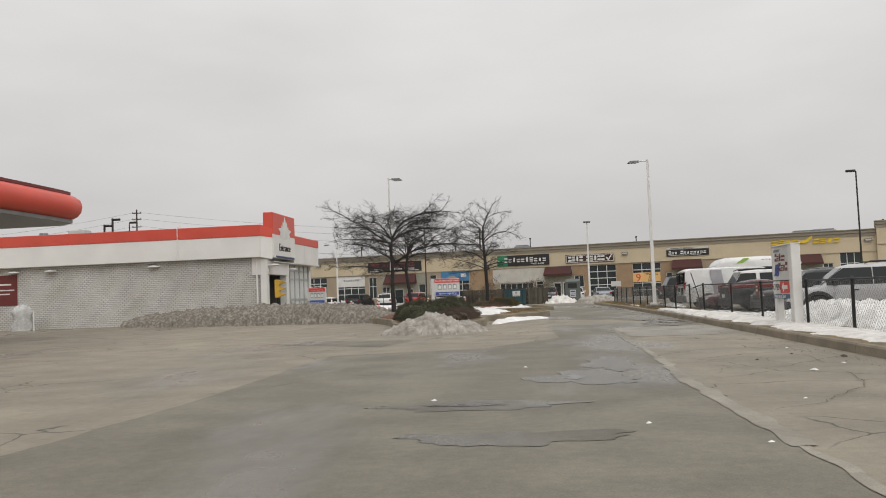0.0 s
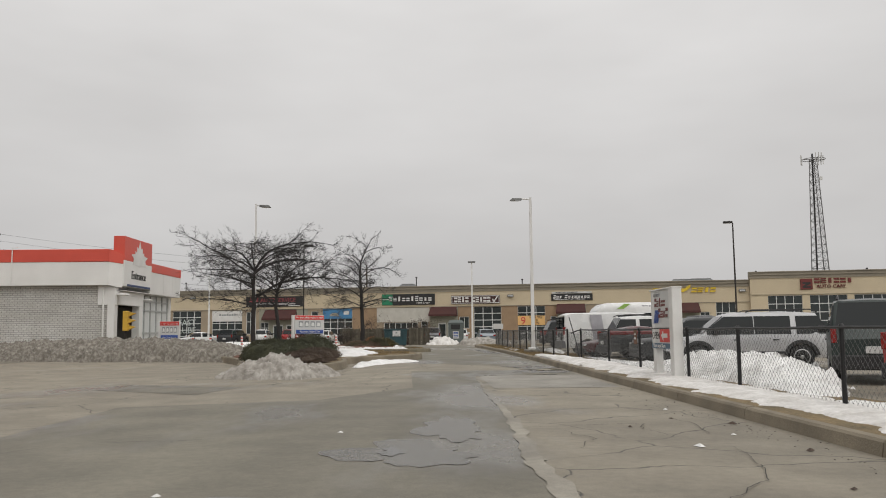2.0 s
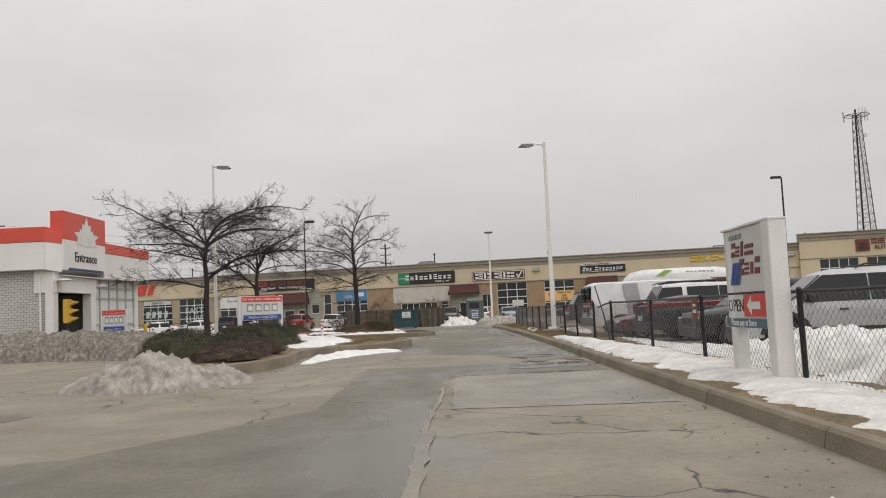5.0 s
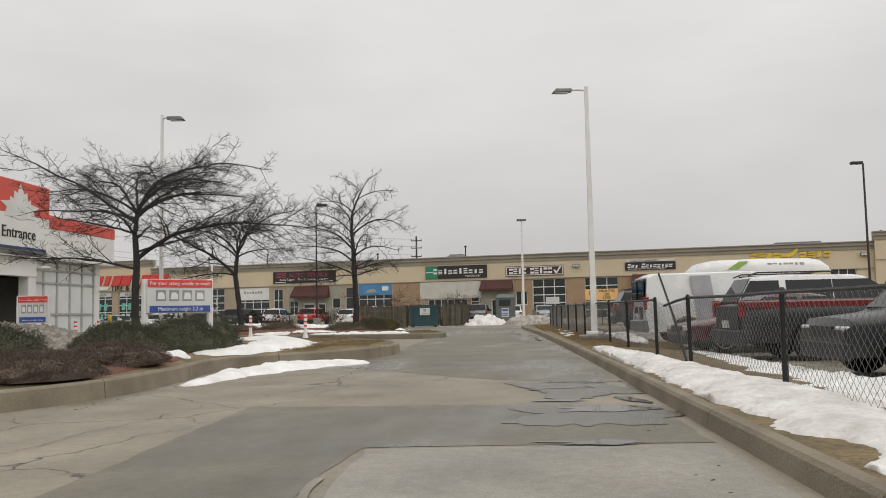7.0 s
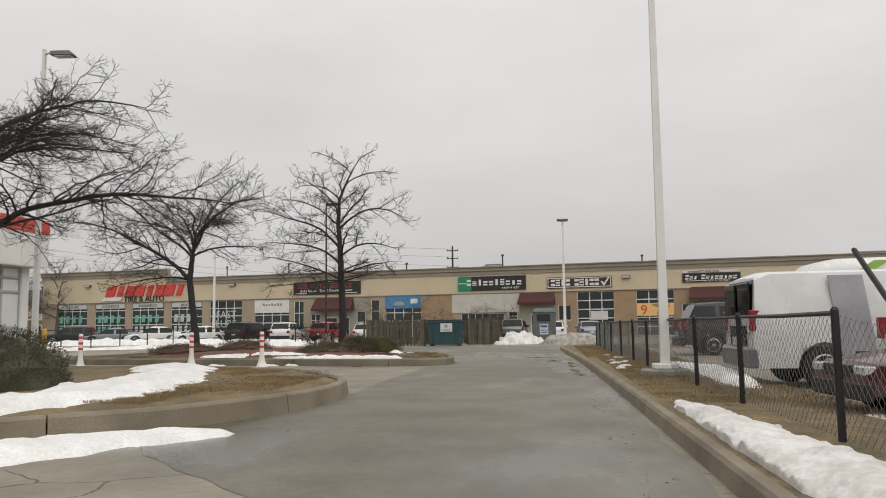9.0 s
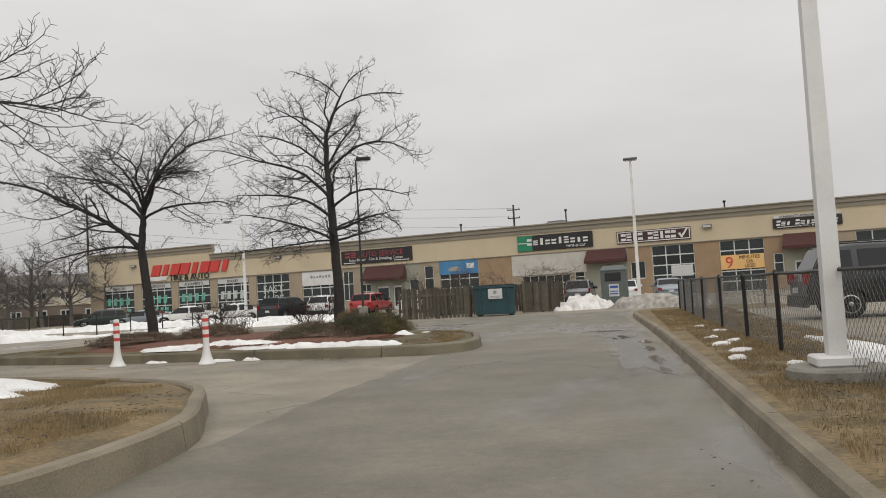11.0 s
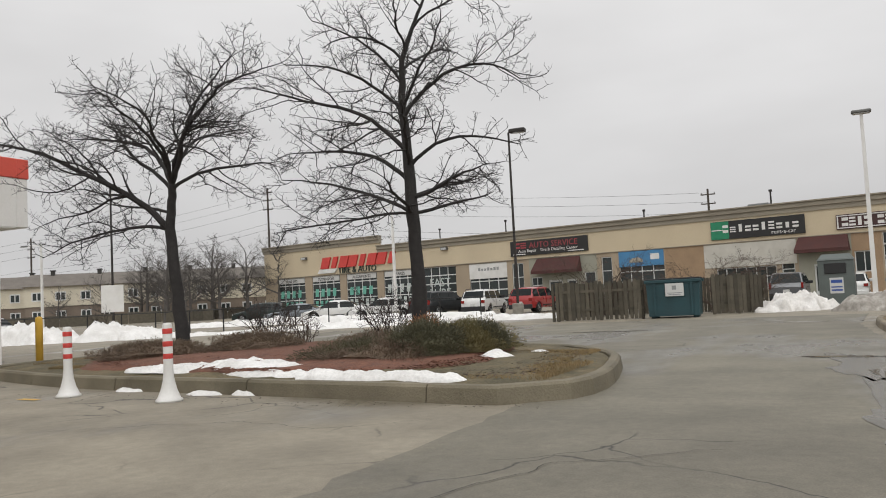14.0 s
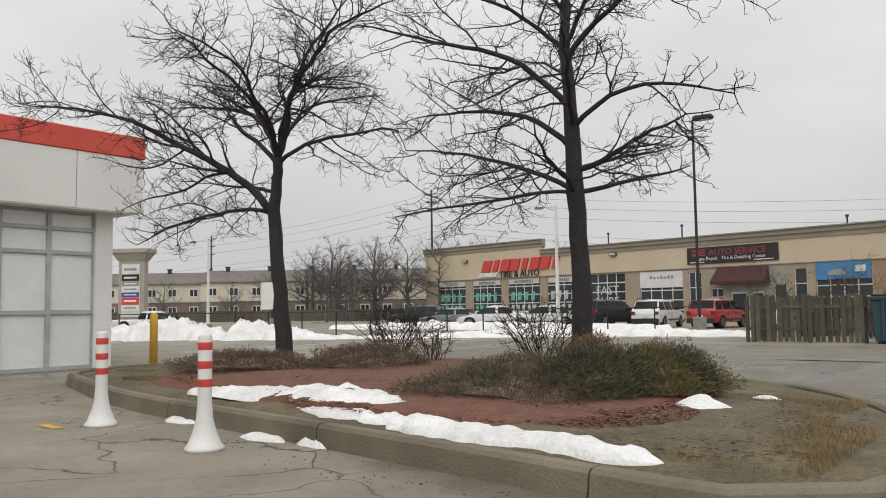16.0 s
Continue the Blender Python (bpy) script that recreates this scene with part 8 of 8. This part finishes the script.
far_tree = bare_tree("round-crowned bare tree near the terrace", (-76.0, 129.0, 0), [(0, 0, 0, 0.15), (0.06, 0, 1.2, 0.12), (0.06, 0.06, 2.4, 0.095), (0.12, 0, 3.6, 0.06), (0.18, 0, 4.6, 0.03)],
                     [(1.2, 20, 22, 2.6, 0.06, -14), (1.4, 140, 24, 2.7, 0.06, -14), (1.6, 260, 26, 2.6, 0.06, -14), (1.9, 320, 34, 2.7, 0.054, -12), (2.2, 80, 36, 2.7, 0.05, -12), (2.5, 200, 40, 2.6, 0.045, -8), (3.0, 20, 44, 2.4, 0.04, -6), (3.3, 130, 46, 2.4, 0.04, -6), (3.6, 250, 52, 2.1, 0.034, 0), (4.1, 330, 58, 1.8, 0.028, 0), (4.5, 90, 66, 1.6, 0.026, 0), (1.8, 190, 28, 2.6, 0.05, -12), (2.8, 290, 42, 2.5, 0.042, -8)], 41, flat=0.2, twiggy=0.95, bark=FAR_BARK)
far_tree.scale = (1.75, 1.75, 1.75)
for x, y, s, rz in [(-70.5, 127, 1.08, 70), (-60.0, 130, 1.0, 140), (-66.0, 126.5, 0.78, 200), (-83.0, 128, 0.72, 250), (-54.0, 140, 1.1, 300), (-88, 125, 0.55, 20), (-98, 121, 0.6, 100), (-50, 150, 1.05, 50), (-73.0, 131, 1.0, 33), (-68.0, 133, 0.98, 165), (-58.0, 134, 1.02, 95), (-78.0, 130, 0.85, 310), (-64.5, 128.5, 1.05, 15), (-62.2, 127.5, 0.9, 222), (-56.0, 131, 1.05, 350), (-71.8, 129.5, 0.95, 120), (-40, 172, 1.1, 20), (-44, 174, 1.05, 110), (-44.0, 78.0, 0.5, 42), (-62.0, 118.0, 0.5, 38), (-57.0, 116.0, 0.42, 32)]:
    copy_thing(far_tree, pose(x, y, 0, 0, 0, rz) @ Matrix.Scale(s, 4))

POLES = [(-175.0, 138.0, 14.0), (-118.0, 144.0, 15.0), (-71.9, 150.0, 19.5), (-8.0, 158.0, 13.5)]
for x, y, h in POLES:
    up_ = thing("utility_pole", "dark wooden utility pole with short crossarms", "utility pole", (x, y, 0))
    part("pole", Geo().tube([(0, 0, -0.1), (0, 0, h)], [0.2, 0.13], 10), WOOD_POLE, up_)
    for z in (h - 0.8, h - 2.0, h - 3.4):
        part("crossarm", Geo().box(-0.9, 0.9, -0.06, 0.06, z, z + 0.14), WOOD_POLE, up_)
        for s in (-0.8, 0.8):
            part("insulator", Geo().lathe([(0.05, z + 0.14), (0.08, z + 0.25), (0.04, z + 0.36)], 8, (s, 0)), GALV, up_)
wires = thing("overhead_wires", "thin dark overhead wires between utility poles", "wires")
for (x0, y0, h0), (x1, y1, h1) in zip(POLES, POLES[1:]):
    for dz in (0.5, 1.7, 3.1, 5.5, 6.4):
        pts = [(x0 + (x1 - x0) * t, y0 + (y1 - y0) * t, h0 - dz + (h1 - h0) * t - 4 * 0.9 * t * (1 - t)) for t in [k / 10 for k in range(11)]]
        part("wire", Geo().tube(pts, 0.016, 4), TRIM_BLACK, wires)
ps = thing("plaza_sign", "tall grey-beige roadside sign with stacked name boards", "sign", (-63.5, 95.0, 0), 30)
part("pier", Geo().box(-1.25, 1.25, -0.4, 0.4, 0, 6.05, 0.05), PYLON_STONE, ps)
part("cap", Geo().add([(-1.3, -0.45, 6.05), (1.3, -0.45, 6.05), (1.3, 0.45, 6.05), (-1.3, 0.45, 6.05), (-1.7, -0.8, 6.75), (1.7, -0.8, 6.75), (1.7, 0.8, 6.75), (-1.7, 0.8, 6.75)], [(0, 3, 2, 1), (4, 5, 6, 7), (0, 1, 5, 4), (1, 2, 6, 5), (2, 3, 7, 6), (3, 0, 4, 7)]).box(-1.8, 1.8, -0.9, 0.9, 6.75, 7.15, 0.03), PYLON_STONE, ps, "flared cap")
part("cabinet", Geo().box(-0.9, 0.9, -0.5, -0.4, 0.9, 5.75, 0.03), SIGN_FACE, ps)
for i, (mt, h) in enumerate(((WHITE_PAINT, 0.8), (BLACK_SIGN, 0.6), (GREY_SIGN, 0.4), (WHITE_PAINT, 0.5), (BLUE_SIGN, 0.4), (RED_SIGN, 0.65), (WHITE_PAINT, 0.5))):
    z = (5.65, 4.8, 4.15, 3.7, 3.15, 2.7, 2.0)[i]
    part("name_board", Geo().box(-0.84, 0.84, -0.54, -0.5, z - h, z, 0.01), mt, ps)
    part("name_print", Geo().box(-0.62, 0.58, -0.55, -0.54, z - 0.62 * h, z - 0.35 * h), GREY_SIGN if mt is WHITE_PAINT else WHITE_PAINT, ps)
white_lamp((-52.4, 95.0, 0.0), 7.3, (-1.2, -0.5), "slim white street lamp rising beyond the snow bank", 0.3)
rf = thing("rail_fence", "low dark wire fence along the snow bank", "fence")
rail = [(-52.0, 69.0), (-40.0, 73.5), (-28.0, 78.6), (-22.0, 81.8), (-18.0, 88.5), (-9.5, 91.5)]
for (x0, y0), (x1, y1) in zip(rail, rail[1:]):
    for k in range(4):
        t = k / 4
        part("post", Geo().tube([(x0 + (x1 - x0) * t, y0 + (y1 - y0) * t, -0.02), (x0 + (x1 - x0) * t, y0 + (y1 - y0) * t, 1.25)], 0.035, 6), FENCE_METAL, rf)
    part("top_rail", Geo().tube([(x0, y0, 1.22), (x1, y1, 1.22)], 0.025, 6), FENCE_METAL, rf)

tw = thing("radio_mast", "slender triangular lattice steel radio mast with antennas", "radio mast", (106.5, 220.0, 0))
FEET, TOPS = ((-2.6, 0.0), (2.6, -1.6), (2.6, 1.6)), ((-1.15, 0.0), (0.45, -0.85), (0.45, 0.85))
for (fx, fy), (tx, ty) in zip(FEET, TOPS):
    part("leg", Geo().tube([(fx, fy, 0), (tx, ty, 46)], [0.16, 0.10], 6), TOWER_STEEL, tw)
for k in range(3):
    g = Geo()
    for i in range(22):
        corner = []
        for e in (i / 22, (i + 1) / 22):
            for q in (k, (k + 1) % 3):
                corner.append(tuple(FEET[q][c] + (TOPS[q][c] - FEET[q][c]) * e for c in (0, 1)) + (46 * e,))
        g.tube([corner[0], corner[3]], 0.045, 4).tube([corner[1], corner[2]], 0.045, 4).tube([corner[2], corner[3]], 0.045, 4)
    part("bracing", g, TOWER_STEEL, tw)
part("cable_ladder", Geo().tube([(-0.75, 0.2, 0), (-0.2, 0.2, 47.5)], 0.22, 6), FENCE_METAL, tw, "dark cable run up the mast")
part("platform", Geo().tube([(2.9 * math.cos(a), 2.9 * math.sin(a), 45.9) for a in [2 * math.pi * k / 12 for k in range(13)]], 0.09, 6).tube([(-2.9, 0, 45.9), (2.9, 0, 45.9)], 0.09, 6).tube([(0, -2.9, 45.9), (0, 2.9, 45.9)], 0.09, 6), TOWER_STEEL, tw)
for k in range(9):
    a = 2 * math.pi * (k // 3) / 3 + 0.25 * (k % 3 - 1) + 0.5
    part("antenna", Geo().box(-0.12, 0.12, -0.08, 0.08, 44.7, 47.3, 0.03).moved(pose(3.1 * math.cos(a), 3.1 * math.sin(a), 0, 0, 0, math.degrees(a))), SIGN_FACE, tw, "pale panel antenna")
part("dish", Geo().lathe([(0.1, 0.0), (0.5, 0.12), (0.55, 0.3)], 14).moved(pose(0.9, -1.3, 40.5, 90, 0, 20)), SIGN_FACE, tw, "small pale dish")

rng = random.Random(77)
for x, y, s, pale in [(6.2, 17.4, 0.09, 1), (6.9, 18.3, 0.05, 1), (5.9, 19.2, 0.06, 0), (6.7, 20.1, 0.05, 0), (7.2, 17.0, 0.08, 0), (7.3, 15.6, 0.06, 0), (6.6, 15.0, 0.05, 0), (7.0, 21.4, 0.06, 1), (3.4, 13.2, 0.05, 1), (1.2, 15.1, 0.06, 1), (4.2, 12.2, 0.04, 1), (7.3, 19.4, 0.09, 0), (5.2, 14.6, 0.04, 1), (2.2, 19.0, 0.05, 1)]:
    lt = thing("litter", "crumpled scrap of pale litter on the asphalt" if pale else "dark clump of dead leaves on the asphalt", "litter", (x, y, 0.006), rng.uniform(0, 360))
    g = Geo()
    s *= 0.7
    g.add([(-s, -s * 0.6, 0), (s, -s * 0.5, 0.0), (s * 0.8, s * 0.6, 0), (-s * 0.7, s * 0.5, 0), (0, 0, s * 0.5)], [(0, 1, 4), (1, 2, 4), (2, 3, 4), (3, 0, 4), (3, 2, 1, 0)])
    part("scrap", g, SNOW if pale else TWIG, lt)
